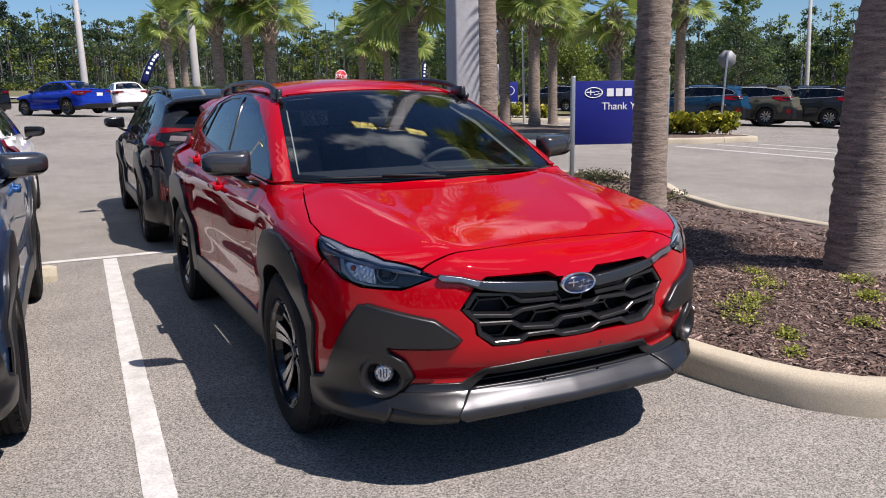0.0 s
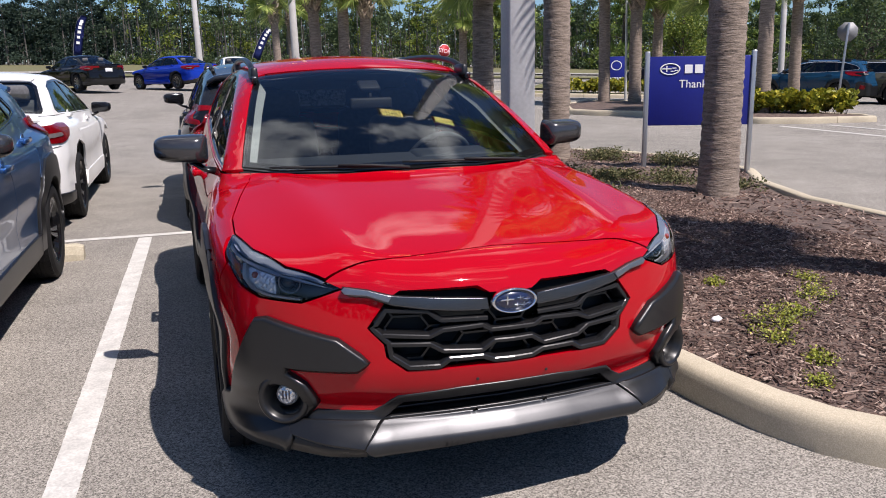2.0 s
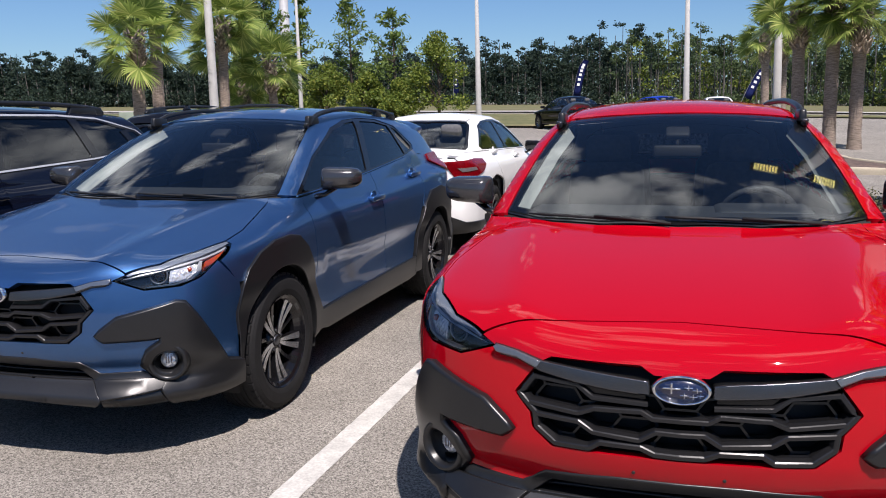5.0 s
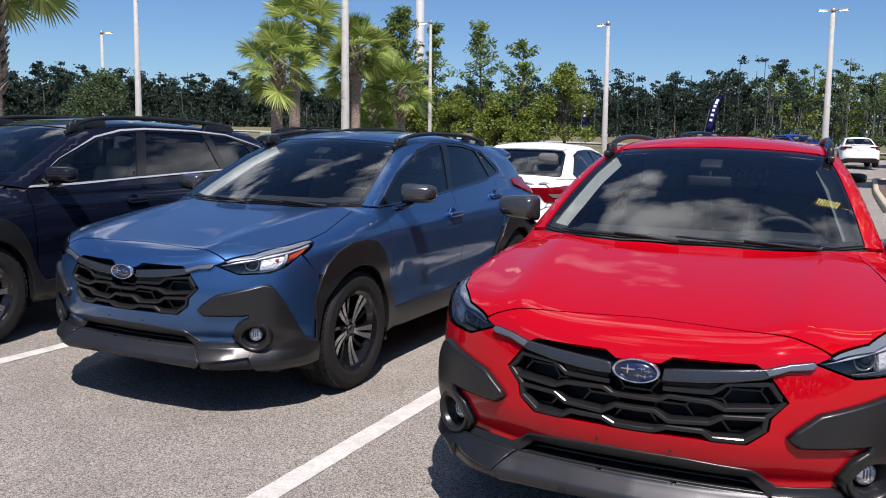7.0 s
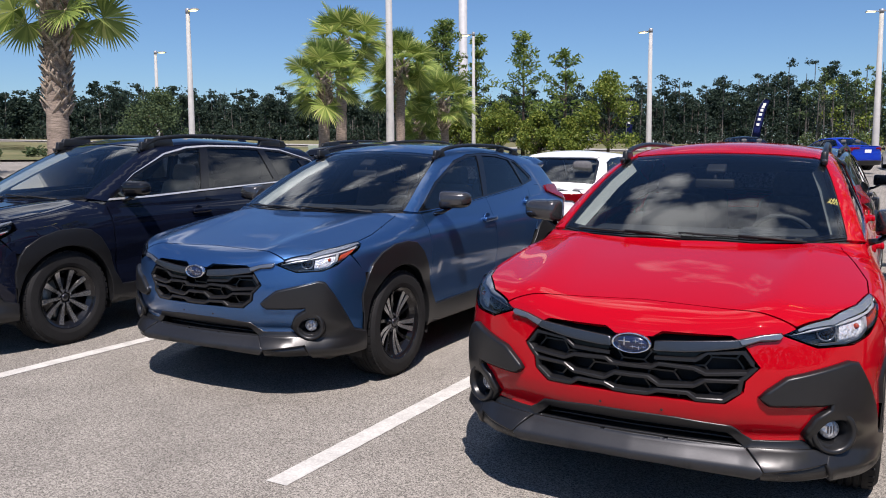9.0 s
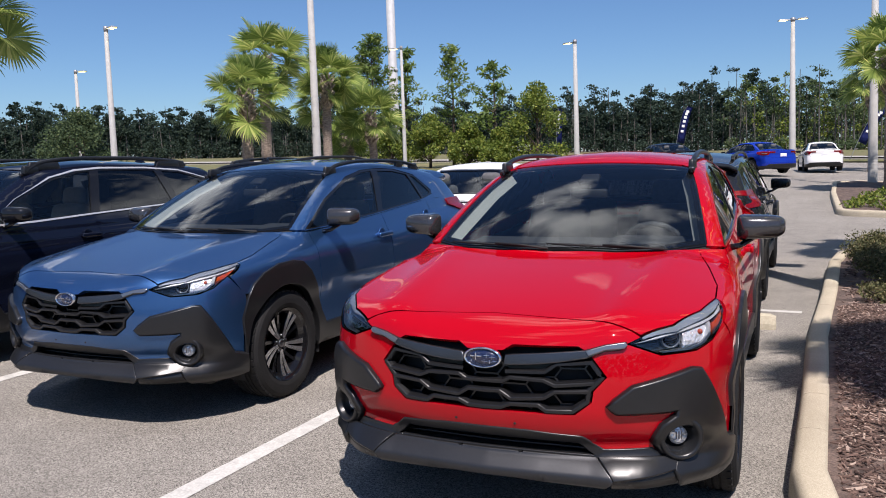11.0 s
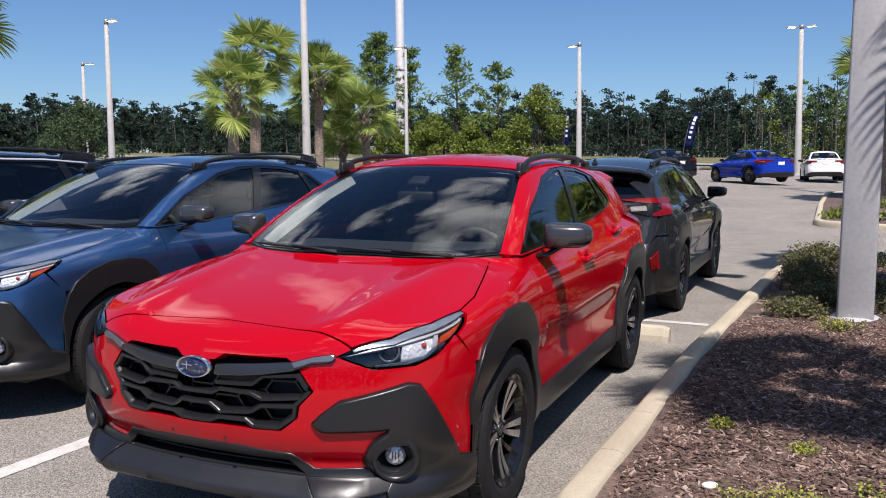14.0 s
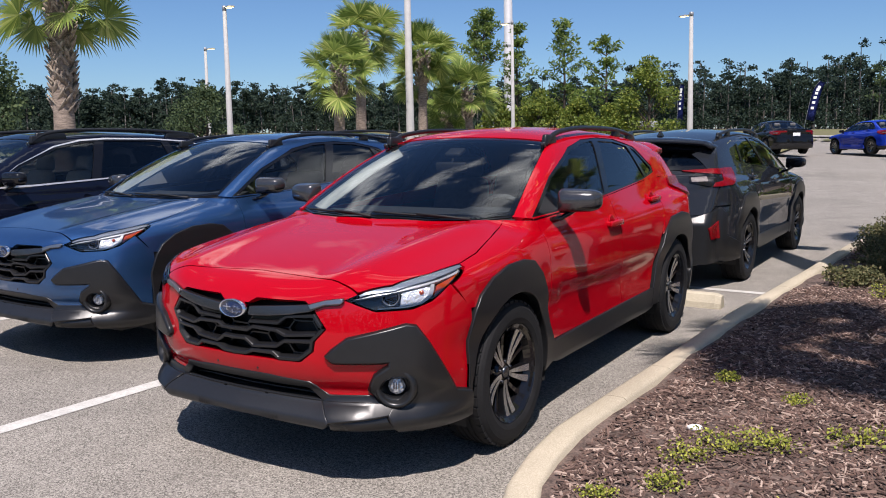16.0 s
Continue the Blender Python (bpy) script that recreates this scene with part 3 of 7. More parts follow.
def make_wheel(car, c, at, left, spokes, tint):
    """Alloy wheel with its tyre, brake disc and cap; the axle runs along x."""
    R, w, rim = c["tyre"], c["tyre_width"] / 2, c["rim"]
    turn = (0, 90, 0) if left else (0, -90, 0)
    bm = bmesh.new()
    lathe(bm, [(rim - 0.004, w - 0.012), (rim + 0.001, w - 0.006), (rim + 0.001, w - 0.012), (rim - 0.010, w - 0.03), (rim - 0.018, w - 0.05), (rim - 0.028, -w + 0.03), (rim, -w + 0.015), (rim - 0.03, -w + 0.012), (rim - 0.045, w - 0.05), (rim - 0.02, w - 0.022)], seg=56, close=True)
    lathe(bm, [(0.03, w - 0.055), (0.066, w - 0.058), (0.074, w - 0.075), (0.074, w - 0.12), (0.03, w - 0.12)], seg=32)
    bmesh.ops.transform(bm, matrix=pose(*at, *turn), verts=bm.verts)
    wheel = part("wheel", bm, tint, car, "gloss black alloy wheel rim", smooth=False)
    n = len(spokes)
    for k in range(n * 5):
        a, lean, half_in, half_out = 2 * math.pi * (k // n) / 5 + radians(spokes[k % n][0]), radians(spokes[k % n][1]), spokes[k % n][2], spokes[k % n][3]
        bm = bmesh.new()
        grid = []
        for i in range(7):
            f = i / 6
            r = 0.040 + (rim - 0.052) * f
            b = a + lean * f ** 0.7
            h = w - 0.050 + 0.026 * f ** 1.5 - 0.006 * math.sin(math.pi * f)
            half = half_in + (half_out - half_in) * f
            row = []
            for s, dz in ((-1, -0.035), (-1, -0.004), (-0.86, 0.0), (0.86, 0.0), (1, -0.004), (1, -0.035)):
                row.append(bm.verts.new((r * math.cos(b) - s * half * math.sin(b), r * math.sin(b) + s * half * math.cos(b), h + dz)))
            grid.append(row)
        for p, q in zip(grid, grid[1:]):
            for j in range(5):
                f = bm.faces.new((p[j], q[j], q[j + 1], p[j + 1]))
                f.material_index = 1 if j == 2 and len(spokes[k % n]) == 4 else 0
        bm.faces.new(grid[0])
        bm.faces.new(grid[-1][::-1])
        bmesh.ops.recalc_face_normals(bm, faces=bm.faces)
        if len(spokes[k % n]) > 4:
            bmesh.ops.translate(bm, vec=(0, 0, -0.014), verts=bm.verts)
        bmesh.ops.transform(bm, matrix=pose(*at, *turn), verts=bm.verts)
        part("spoke", bm, [tint, ALLOY], wheel, "spoke with a machined face", smooth=False)
    bm = bmesh.new()
    prof = [(rim - 0.004, w - 0.016), (rim + 0.008, w - 0.004), (rim + 0.030, w + 0.004), (R - 0.055, w + 0.004), (R - 0.035, w + 0.002), (R - 0.02, w - 0.008), (R - 0.007, w - 0.022), (R - 0.001, w - 0.038)]
    for g in (0.045, 0.015, -0.015, -0.045):
        prof += [(R, g + 0.006), (R - 0.007, g + 0.004), (R - 0.007, g - 0.004), (R, g - 0.006)]
    prof += [(r, -h) for r, h in prof[7::-1]]
    lathe(bm, prof, seg=72, close=True)
    # shoulder blocks
    for k in range(44):
        for s in (1, -1):
            boxed(bm, (0.014, 0.037, 0.022), ((R - 0.008) * math.cos(2 * math.pi * k / 44), (R - 0.008) * math.sin(2 * math.pi * k / 44), s * (w - 0.026)), (0, 0, 360 * k / 44))
    bmesh.ops.transform(bm, matrix=pose(*at, *turn), verts=bm.verts)
    part("tyre", bm, RUBBER, wheel, "black rubber tyre", smooth=False)
    bm = bmesh.new()
    lathe(bm, [(0.03, -0.005), (0.145, -0.005), (0.148, -0.012), (0.145, -0.03), (0.03, -0.03)], seg=40)
    boxed(bm, (0.07, 0.16, 0.05), (0.115, 0, 0.0), bevel=0.01)
    bmesh.ops.transform(bm, matrix=pose(*at, *turn), verts=bm.verts)
    part("brake_disc", bm, STEEL, wheel, "grey steel brake disc")
    bm = bmesh.new()
    lathe(bm, [(0.0, w - 0.042), (0.02, w - 0.042), (0.030, w - 0.046), (0.031, w - 0.06)][1:], seg=24)
    for k in range(5):
        a = 2 * math.pi * (k + 0.5) / 5
        lathe(bm, [(0.009, w - 0.075), (0.009, w - 0.05), (0.006, w - 0.046)], at=(0.052 * math.cos(a), 0.052 * math.sin(a), 0), seg=8)
    bmesh.ops.transform(bm, matrix=pose(*at, *turn), verts=bm.verts)
    part("hub_cap", bm, SATIN, wheel, "satin hub cap and nuts")
    return wheel


FOG_HOLE = [(34.6 + 3.4 * math.cos(a), 0.454 + 0.062 * math.sin(a)) for a in [2 * math.pi * k / 24 for k in range(24)]]
SPLIT_SPOKES = [(-9.5, 6, 0.008, 0.021), (6.0, 6, 0.007, 0.0215), (-38, 12, 0.010, 0.014, True)]
BLADE_SPOKES = [(-14, -2, 0.010, 0.026), (16, 4, 0.010, 0.026)]


def make_seat(car, x, y, mat):
    bm = bmesh.new()
    boxed(bm, (0.50, 0.50, 0.16), (x, y - 0.18, 0.58), (6, 0, 0), 0.06)
    boxed(bm, (0.47, 0.15, 0.62), (x, y + 0.10, 0.90), (-14, 0, 0), 0.06, 0.86)
    boxed(bm, (0.27, 0.11, 0.17), (x, y + 0.22, 1.27), (-8, 0, 0), 0.045, 0.9)
    tube(bm, [(x - 0.06, y + 0.18, 1.14), (x - 0.06, y + 0.21, 1.24)], 0.008)
    tube(bm, [(x + 0.06, y + 0.18, 1.14), (x + 0.06, y + 0.21, 1.24)], 0.008)
    part("seat", bm, mat, car, "seat with a headrest")


def make_car(name, kind, body, m, label, seat=CLOTH, out=None, nose=None, spokes=SPLIT_SPOKES, tint=GLOSS, step=0.035, trim=GLOSS, rails="open", tail="hatch", face=True, rear=True, clad=True, bright=False):
    """A parked car: body panels, glazing, lamps, wheels and cabin."""
    c, shell = kind, make_shell(kind)
    o, q = {**SIDE_OUT, **(out or {})}, {**NOSE_OUT, **(nose or {})}
    B = c["base"]
    car = thing(name, m, label, "car")
    back = lambda u: u + (B - 2.67)
    shift = lambda poly: [(back(u) if u > 1.9 else u, v) for u, v in poly]
    d = dict(step=step)
    # edges that panels share
    hood, ws, rf = o["hood"], o["screen"], o["roof"]
    side_edge = borrow(shell, hood[6:10], "side")
    nose_edge = borrow(shell, hood[:4], "nose")
    lamp_edge = borrow(shell, hood[3:7], "nose")
    pillar_edge = borrow(shell, ws[3:7], "side", 0.004)
    rail_edge = borrow(shell, rf[2:-1], "side", -0.003)
    q["bumper"] = nose_edge + [u for u in q["bumper"][3:]]
    q["lamp"] = q["lamp"][:6] + lamp_edge[::-1]
    o["fender"] = [o["fender"][0]] + side_edge[::-1] + o["fender"][6:]
    k = [i for i, u in enumerate(o["frame"]) if u[0] > rail_edge[-1][0] - 0.05][0]
    if tail == "boot":
        rail_edge = rail_edge[:-3] + borrow(shell, [(0.47, back(2.36)), (0.525, back(2.44)), (0.635, back(2.93)), (0.625, back(2.985))], "side", 0.004)
        k = [i for i, u in enumerate(o["frame"]) if u[0] > 3.0][0]
    rail_edge = [(u - (B - 2.67) if u - (B - 2.67) > 1.9 else u, v) for u, v in rail_edge]
    o["frame"] = [(pillar_edge[0][0] - 0.02, pillar_edge[0][1] - 0.01)] + pillar_edge + rail_edge + o["frame"][k:]
    # body panels
    sheet("hood", shell, "top", mirror(o["hood"]), body, car, **d)
    sheet("roof", shell, "top", mirror(o["roof"]), body, car, **d)
    for n in ("fender", "door_front", "door_rear", "quarter"):
        obs = pair({"door_front": "front_door", "door_rear": "rear_door", "quarter": "quarter_panel"}.get(n, n), shell, "side", shift(o[n]), body, car, **d)
        if n.startswith("door"):
            hy, hz = ((1.40, 0.945) if n == "door_front" else (back(2.30), 1.035))
            for ob, s in zip(obs, (1, -1)):
                p = onto(shell, "side", [(hy, hz)])[0]
                bm = bmesh.new()
                boxed(bm, (0.022, 0.215, 0.036), (s * (p[0] + 0.030), hy, hz), (0, 0, 0), 0.010)
                boxed(bm, (0.05, 0.035, 0.03), (s * (p[0] + 0.008), hy - 0.085, hz), (0, 0, 0), 0.008)
                boxed(bm, (0.05, 0.035, 0.03), (s * (p[0] + 0.008), hy + 0.085, hz), (0, 0, 0), 0.008)
                part("door_handle", bm, body, ob, "body-coloured pull handle")
                bm = bmesh.new()
                lathe(bm, [(0.002, 0.0), (0.04, 0.0), (0.052, 0.004), (0.054, -0.004)], at=(s * (p[0] + 0.001), hy - 0.02, hz), turn=(0, s * 90, 0), seg=24)
                part("handle_cup", bm, body, ob)
    pair("side_frame", shell, "side", shift(o["frame"]), body, car, holes=[shift(o["light"])], **d)
    pair("window_trim", shell, "side", shift(o["light"]), trim, car, holes=[shift(o[k]) for k in ("glass_front", "glass_rear", "glass_quarter") if k in o and o[k]], lift=-0.004, depth=0.03, label="black window surround", **d)
    if bright:
        e = np.array(shift(o["light"]))
        m0 = e.mean(0)
        pair("bright_strip", shell, "side", (m0 + (e - m0) * [1.005, 1.035]).tolist(), CHROME_TRIM, car, holes=[(m0 + (e - m0) * [0.994, 0.965]).tolist()], lift=0.004, depth=0.012, label="bright window strip", **d)
    pair("front_door_window", shell, "side", shift(o["glass_front"]), SIDE, car, lift=-0.010, depth=0, step=0.06, label="clear door glass")
    for k in ("glass_rear", "glass_quarter"):
        if o.get(k):
            pair("rear_side_window", shell, "side", shift(o[k]), o.get("rear_glass", PRIVACY), car, lift=-0.010, depth=0, step=0.06, label="dark privacy glass")
    if clad:
        for y0, b in ((0, 1), (B, 1)):
            r0 = c["tyre"] + 0.046
            outer = [(-0.47, 0.40), (-0.410, 0.60), (-0.380, 0.715), (-0.328, 0.785), (-0.22, 0.845), (-0.07, 0.882), (0.09, 0.886), (0.205, 0.866), (0.295, 0.80), (0.385, 0.66), (0.44, 0.50), (0.50, 0.40), (0.50, 0.30)]
            if y0:
                outer = [(-u, v) for u, v in reversed(outer)]
                outer = [(-0.52, 0.30), (-0.50, 0.42), (-0.45, 0.54), (-0.40, 0.66), (-0.30, 0.80), (-0.16, 0.885), (0.10, 0.90), (0.28, 0.87), (0.40, 0.76), (0.455, 0.62), (0.47, 0.45), (0.47, 0.36)]
            else:
                outer = outer[:1] and [(-0.408, 0.36)] + outer[1:]
            inner = ring(0, c["tyre"], r0, -8 if y0 else -12, 188 if y0 else 186, 26)
            pair("wheel_arch", shell, "side", [(y0 + u, v) for u, v in outer + inner], CLAD, car, lift=0.016, depth=0.05, bevel=0.006, step=0.04, label="charcoal plastic wheel arch")
        pair("sill", shell, "side", [(0.46, 0.395), (0.47, 0.30), (0.6, 0.275), (back(2.05), 0.265), (back(2.17), 0.28), (back(2.19), 0.41), (1.9, 0.405)], CLAD, car, lift=0.014, depth=0.04, bevel=0.006, label="charcoal plastic sill", **d)
    else:
        pair("sill", shell, "side", [(0.42, 0.41), (0.45, 0.25), (back(2.2), 0.25), (back(2.16), 0.41)], body, car, lift=0.008, depth=0.04, bevel=0.006, **d)
    # dark inner skin behind the joints
    skin = [(-0.42, 0.62)] + ring(0, c["tyre"], 0.415, 150, -10, 14) + [(0.5, 0.22), (back(2.15), 0.22)] + ring(B, c["tyre"], 0.415, 190, -5, 14) + [(back(3.12), 0.36), (back(3.15), 1.0), (2.3, 1.05), (0.4, 1.0), (0, 0.93), (-0.3, 0.88)]
    pair("inner_panel", shell, "side", skin, TRIM, car, lift=-0.05, depth=0.0, step=0.08, label="dark inner panel")
    pair("pillar_lining", shell, "side", shift(o["frame"]), LINING, car, holes=[shift(o["light"])], lift=-0.028, depth=0.0, step=0.06, label="pale pillar lining")
    sheet("headliner", shell, "top", mirror([(u * 0.98, v) for u, v in o["roof"]]), LINING, car, lift=-0.035, depth=0.0, step=0.08, label="pale headliner")
    sheet("windscreen", shell, "top", mirror(o["screen"]), CLEAR, car, lift=-0.003, depth=0, step=0.05, label="clear raked windscreen")
    for f in (1, -1):
        a = onto(shell, "top", [(0.690, 0.38), (0.594, 0.85), (0.542, 1.090)])
        b = onto(shell, "top", [(0.660, 0.39), (0.564, 0.84), (0.514, 1.080)])
        a, b = a - gradient(shell, a) * 0.016, b - gradient(shell, b) * 0.085
        deep = b + np.array([0.03, 0.06, 0.0])
        rows = [[(f * v[0], v[1], v[2]) for v in q] for q in (a, b, deep)]
        from_arrays("pillar_cover", sum(rows, []), [(0, 1, 4, 3), (1, 2, 5, 4), (3, 4, 7, 6), (4, 5, 8, 7)], PILLAR, car, "pale inner pillar cover")
    cy = 0.62
    sheet("screen_border", shell, "top", mirror([(u * 1.012, cy + (v - cy) * 1.03) for u, v in ws]), GLOSS, car, lift=-0.007, depth=0.0, holes=[mirror([(u * 0.955, cy + (v - cy) * (0.95 if v > cy else 0.93)) for u, v in ws])], step=0.05, label="black glass border")
    sheet("cowl", shell, "top", mirror([(0, 0.06), (0.3, 0.085), (0.55, 0.16), (0.71, 0.27), (0.735, 0.38), (0.65, 0.34), (0.45, 0.25), (0.25, 0.20), (0, 0.18)]), MATT, car, lift=-0.014, depth=0.02, label="black scuttle panel", **d)
    for x0, x1 in ((0.52, -0.05), (-0.05, -0.60)):
        uv = [(x0 + (x1 - x0) * k / 8, 0.132 + 0.31 * (x0 + (x1 - x0) * k / 8) ** 2 + 0.028 * k / 8) for k in range(9)]
        p = onto(shell, "top", uv)
        bm = bmesh.new()
        tube(bm, [Vector(v) + Vector((0, -0.004, 0.008)) for v in p], [0.006] + [0.0065] * 7 + [0.004], 6)
        tube(bm, [Vector(p[4]) + Vector((0, -0.008, 0.015)), Vector(p[2]) + Vector((0.0, -0.016, 0.014)), Vector(p[0]) + Vector((0.02, -0.03, 0.004))], 0.0065, 6)
        part("wiper", bm, MATT, car, "black wiper")
    # front end
    if face:
        sheet("front_bumper", shell, "nose", mirror(q["bumper"]), body, car, holes=[mirror(q["grille"]), mirror(q["intake"]), FOG_HOLE, [(-u, v) for u, v in FOG_HOLE]], depth=0.03, **d)
        sheet("grille_back", shell, "nose", mirror([(0, 0.88), (26, 0.85), (26, 0.30), (0, 0.30)]), MATT, car, lift=-0.085, depth=0.0, step=0.06, label="black grille backing")
        g = np.array(mirror(q["grille"]))
        mid = np.array([0, 0.69])
        edge = [(0, 0.568), (3.0, 0.569), (4.8, 0.585), (9.9, 0.587), (11.3, 0.567), (15.7, 0.568), (18.2, 0.607), (18.5, 0.650), (20.8, 0.698), (18.9, 0.756)]
        ribbon("grille_frame", shell, [(-u, v) for u, v in edge[:0:-1]] + edge, 0.012, GRILLE, car, "black grille frame")
        # honeycomb of long cells
        bm = bmesh.new()
        inner = (mid + (g - mid) * [0.985, 0.97])
        seen = set()
        for col in range(-5, 6):
            for row in range(-4, 5):
                u0, v0 = col * 5.3, 0.655 + (row + (0.5 if col % 2 else 0)) * 0.070
                cell = [(u0 - 3.25, v0), (u0 - 2.05, v0 + 0.035), (u0 + 2.05, v0 + 0.035), (u0 + 3.25, v0), (u0 + 2.05, v0 - 0.035), (u0 - 2.05, v0 - 0.035)]
                for a, b in zip(cell, cell[1:] + cell[:1]):
                    key = tuple(sorted(((round(a[0], 1), round(a[1], 3)), (round(b[0], 1), round(b[1], 3)))))
                    if max(a[1], b[1]) > 0.772 or key in seen or not inside(inner, np.array([a, b, ((a[0] + b[0]) / 2, (a[1] + b[1]) / 2)])).sum() >= 2:
                        continue
                    seen.add(key)
                    p = onto(shell, "nose", [a, b])
                    n = gradient(shell, p)
                    e = [Vector(v - w * 0.038) for v, w in zip(p, n)]
                    f = [Vector(v - w * 0.07) for v, w in zip(p, n)]
                    t = (e[1] - e[0]).normalized().cross(Vector(n[0])) * 0.0034
                    vs = [bm.verts.new(w) for w in (e[0] - t, e[0] + t, e[1] + t, e[1] - t, f[0] - t, f[0] + t, f[1] + t, f[1] - t)]
                    for face_ in ((0, 1, 2, 3), (0, 4, 5, 1), (1, 5, 6, 2), (2, 6, 7, 3), (3, 7, 4, 0)):
                        bm.faces.new([vs[i] for i in face_])
        bmesh.ops.recalc_face_normals(bm, faces=bm.faces)
        part("grille_mesh", bm, GRILLE, car, "black honeycomb grille", smooth=False)
        # bold stepped bars before the honeycomb
        right = [[(4.0, 0.708), (11.0, 0.713), (13.0, 0.744), (18.9, 0.752)],
                 [(0, 0.669), (3.4, 0.669), (4.8, 0.686), (10.8, 0.682), (12.8, 0.664), (19.4, 0.676)],
                 [(0, 0.631), (3.0, 0.632), (5.0, 0.605), (10.8, 0.615), (12.7, 0.640), (18.4, 0.645)]]
        for line in [right[0], [(-u, v) for u, v in right[0][::-1]]] + [[(-u, v) for u, v in r[:0:-1]] + r for r in right[1:]]:
            ribbon("grille_bar", shell, line, 0.0105, GRILLE, car, "gloss black stepped grille bar")
        pair("grille_panel", shell, "nose", [(4.4, 0.740), (13, 0.755), (13, 0.744), (11, 0.713), (4.4, 0.708)], GLOSS, car, lift=-0.012, depth=0.02, step=0.03, label="gloss black panel")
        pair("grille_wing", shell, "nose", q["wing"], SATIN, car, lift=0.012, depth=0.05, bevel=0.006, step=0.03, label="satin gunmetal wing bar")
        pair("wing_tip", shell, "nose", [(18.6, 0.779), (21.4, 0.800), (24.5, 0.805), (25.0, 0.815), (24.6, 0.821), (21.5, 0.812), (18.2, 0.793)], BRIGHT, car, lift=0.018, depth=0.03, bevel=0.003, step=0.02, label="bright satin wing tip")
        # emblem: a plain oval with a few bright spots
        p = onto(shell, "nose", [(0, 0.757)])[0]
        bm = bmesh.new()
        lathe(bm, [(0.001, 0.012), (0.9, 0.010), (0.93, 0.0), (0.9, -0.02)], seg=40)
        bmesh.ops.transform(bm, matrix=Matrix.Translation((0, p[1] - 0.010, 0.757)) @ pose(0, 0, 0, 86, 0, 0) @ Matrix.Diagonal((0.074, 0.038, 1, 1)), verts=bm.verts)
        badge = part("emblem", bm, EMBLEM, car, "dark blue oval emblem with a bright rim")
        bm = bmesh.new()
        lathe(bm, [(0.90, 0.010), (0.96, 0.017), (1.04, 0.012), (1.06, 0.0), (1.04, -0.02), (0.90, -0.02)], seg=40, close=True)
        bmesh.ops.transform(bm, matrix=Matrix.Translation((0, p[1] - 0.010, 0.757)) @ pose(0, 0, 0, 86, 0, 0) @ Matrix.Diagonal((0.074, 0.038, 1, 1)), verts=bm.verts)
        part("emblem_rim", bm, CHROME, badge)
        bm = bmesh.new()
        for x, z, s in ((-0.026, 0.006, 0.024), (0.018, 0.010, 0.012), (0.040, 0.004, 0.012), (0.008, -0.012, 0.012), (0.030, -0.014, 0.012), (0.048, -0.010, 0.010)):
            boxed(bm, (s * 1.9, 0.004, s * 0.20), (x, p[1] - 0.023, 0.757 + z), (0, 0, 0), 0.001)
            boxed(bm, (s * 0.20, 0.004, s * 1.3), (x, p[1] - 0.0235, 0.757 + z), (0, 0, 0), 0.001)
        part("emblem_marks", bm, CHROME, badge)
        sheet("apron", shell, "nose", mirror(q["apron"]), CLAD, car, holes=[mirror(q["intake"])], lift=0.006, depth=0.05, bevel=0.007, label="charcoal lower apron", **d)
        for z, r in ((0.432, 0.006), (0.414, 0.005), (0.397, 0.006)):
            bm = bmesh.new()
            p = onto(shell, "nose", [(a, z) for a in np.linspace(-20, 20, 15)])
            n = gradient(shell, p)
            tube(bm, [Vector(v - w * 0.045) for v, w in zip(p, n)], r, 6)
            part("intake_bar", bm, CLAD, car, "black intake bar")
        sheet("bumper_lip", shell, "nose", mirror(q["lip"]), LIP, car, lift=0.020, depth=0.05, bevel=0.010, label="satin grey lower lip", step=0.016)
        pair("lip_corner", shell, "nose", [(20.5, 0.372), (28, 0.378), (34.0, 0.366), (32.8, 0.334), (22.3, 0.316)], CLAD, car, lift=0.024, depth=0.04, bevel=0.006, step=0.03, label="charcoal lip corner")
        pair("lip_underside", shell, "nose", [(22.0, 0.318), (33, 0.332), (34.8, 0.281), (22.2, 0.290)], CLAD, car, lift=0.014, depth=0.04, bevel=0.006, step=0.03, label="charcoal lip underside")
        pair("corner_cladding", shell, "nose", q["clad"], CLAD, car, holes=[FOG_HOLE], lift=0.026, depth=0.045, bevel=0.015, label="charcoal corner cladding", **d)
        for u in (-5.6, 5.6):
            p = onto(shell, "nose", [(u, 0.505)])[0]
            bm = bmesh.new()
            lathe(bm, [(0.001, 0.002), (0.005, 0.002), (0.006, -0.004)], at=tuple(p), turn=(90, 0, 0), seg=10)
            part("bumper_plug", bm, MATT, car)
        for s in (1, -1):
            # fog lamp
            p = onto(shell, "nose", [(34.6, 0.454)])[0]
            at = Matrix.Translation((s * p[0], p[1], 0.454)) @ pose(0, 0, 0, 90, 0, s * 27)
            bm = bmesh.new()
            lathe(bm, [(0.030, -0.034), (0.044, -0.026), (0.056, 0.004), (0.064, 0.030), (0.074, 0.040), (0.083, 0.034), (0.090, 0.015), (0.094, -0.02)], seg=40)
            bmesh.ops.delete(bm, geom=[f for f in bm.faces if len(f.verts) > 4], context="FACES_ONLY")
            bmesh.ops.transform(bm, matrix=at, verts=bm.verts)
            bezel = part("fog_bezel", bm, CLAD, car, "black round fog lamp bezel")
            bm = bmesh.new()
            lathe(bm, [(0.001, 0.002), (0.024, 0.001), (0.035, -0.006), (0.038, -0.02)], seg=28)
            bmesh.ops.transform(bm, matrix=at, verts=bm.verts)
            fog = part("fog_lamp", bm, FACETS, bezel, "bright round fog lamp")
            bm = bmesh.new()
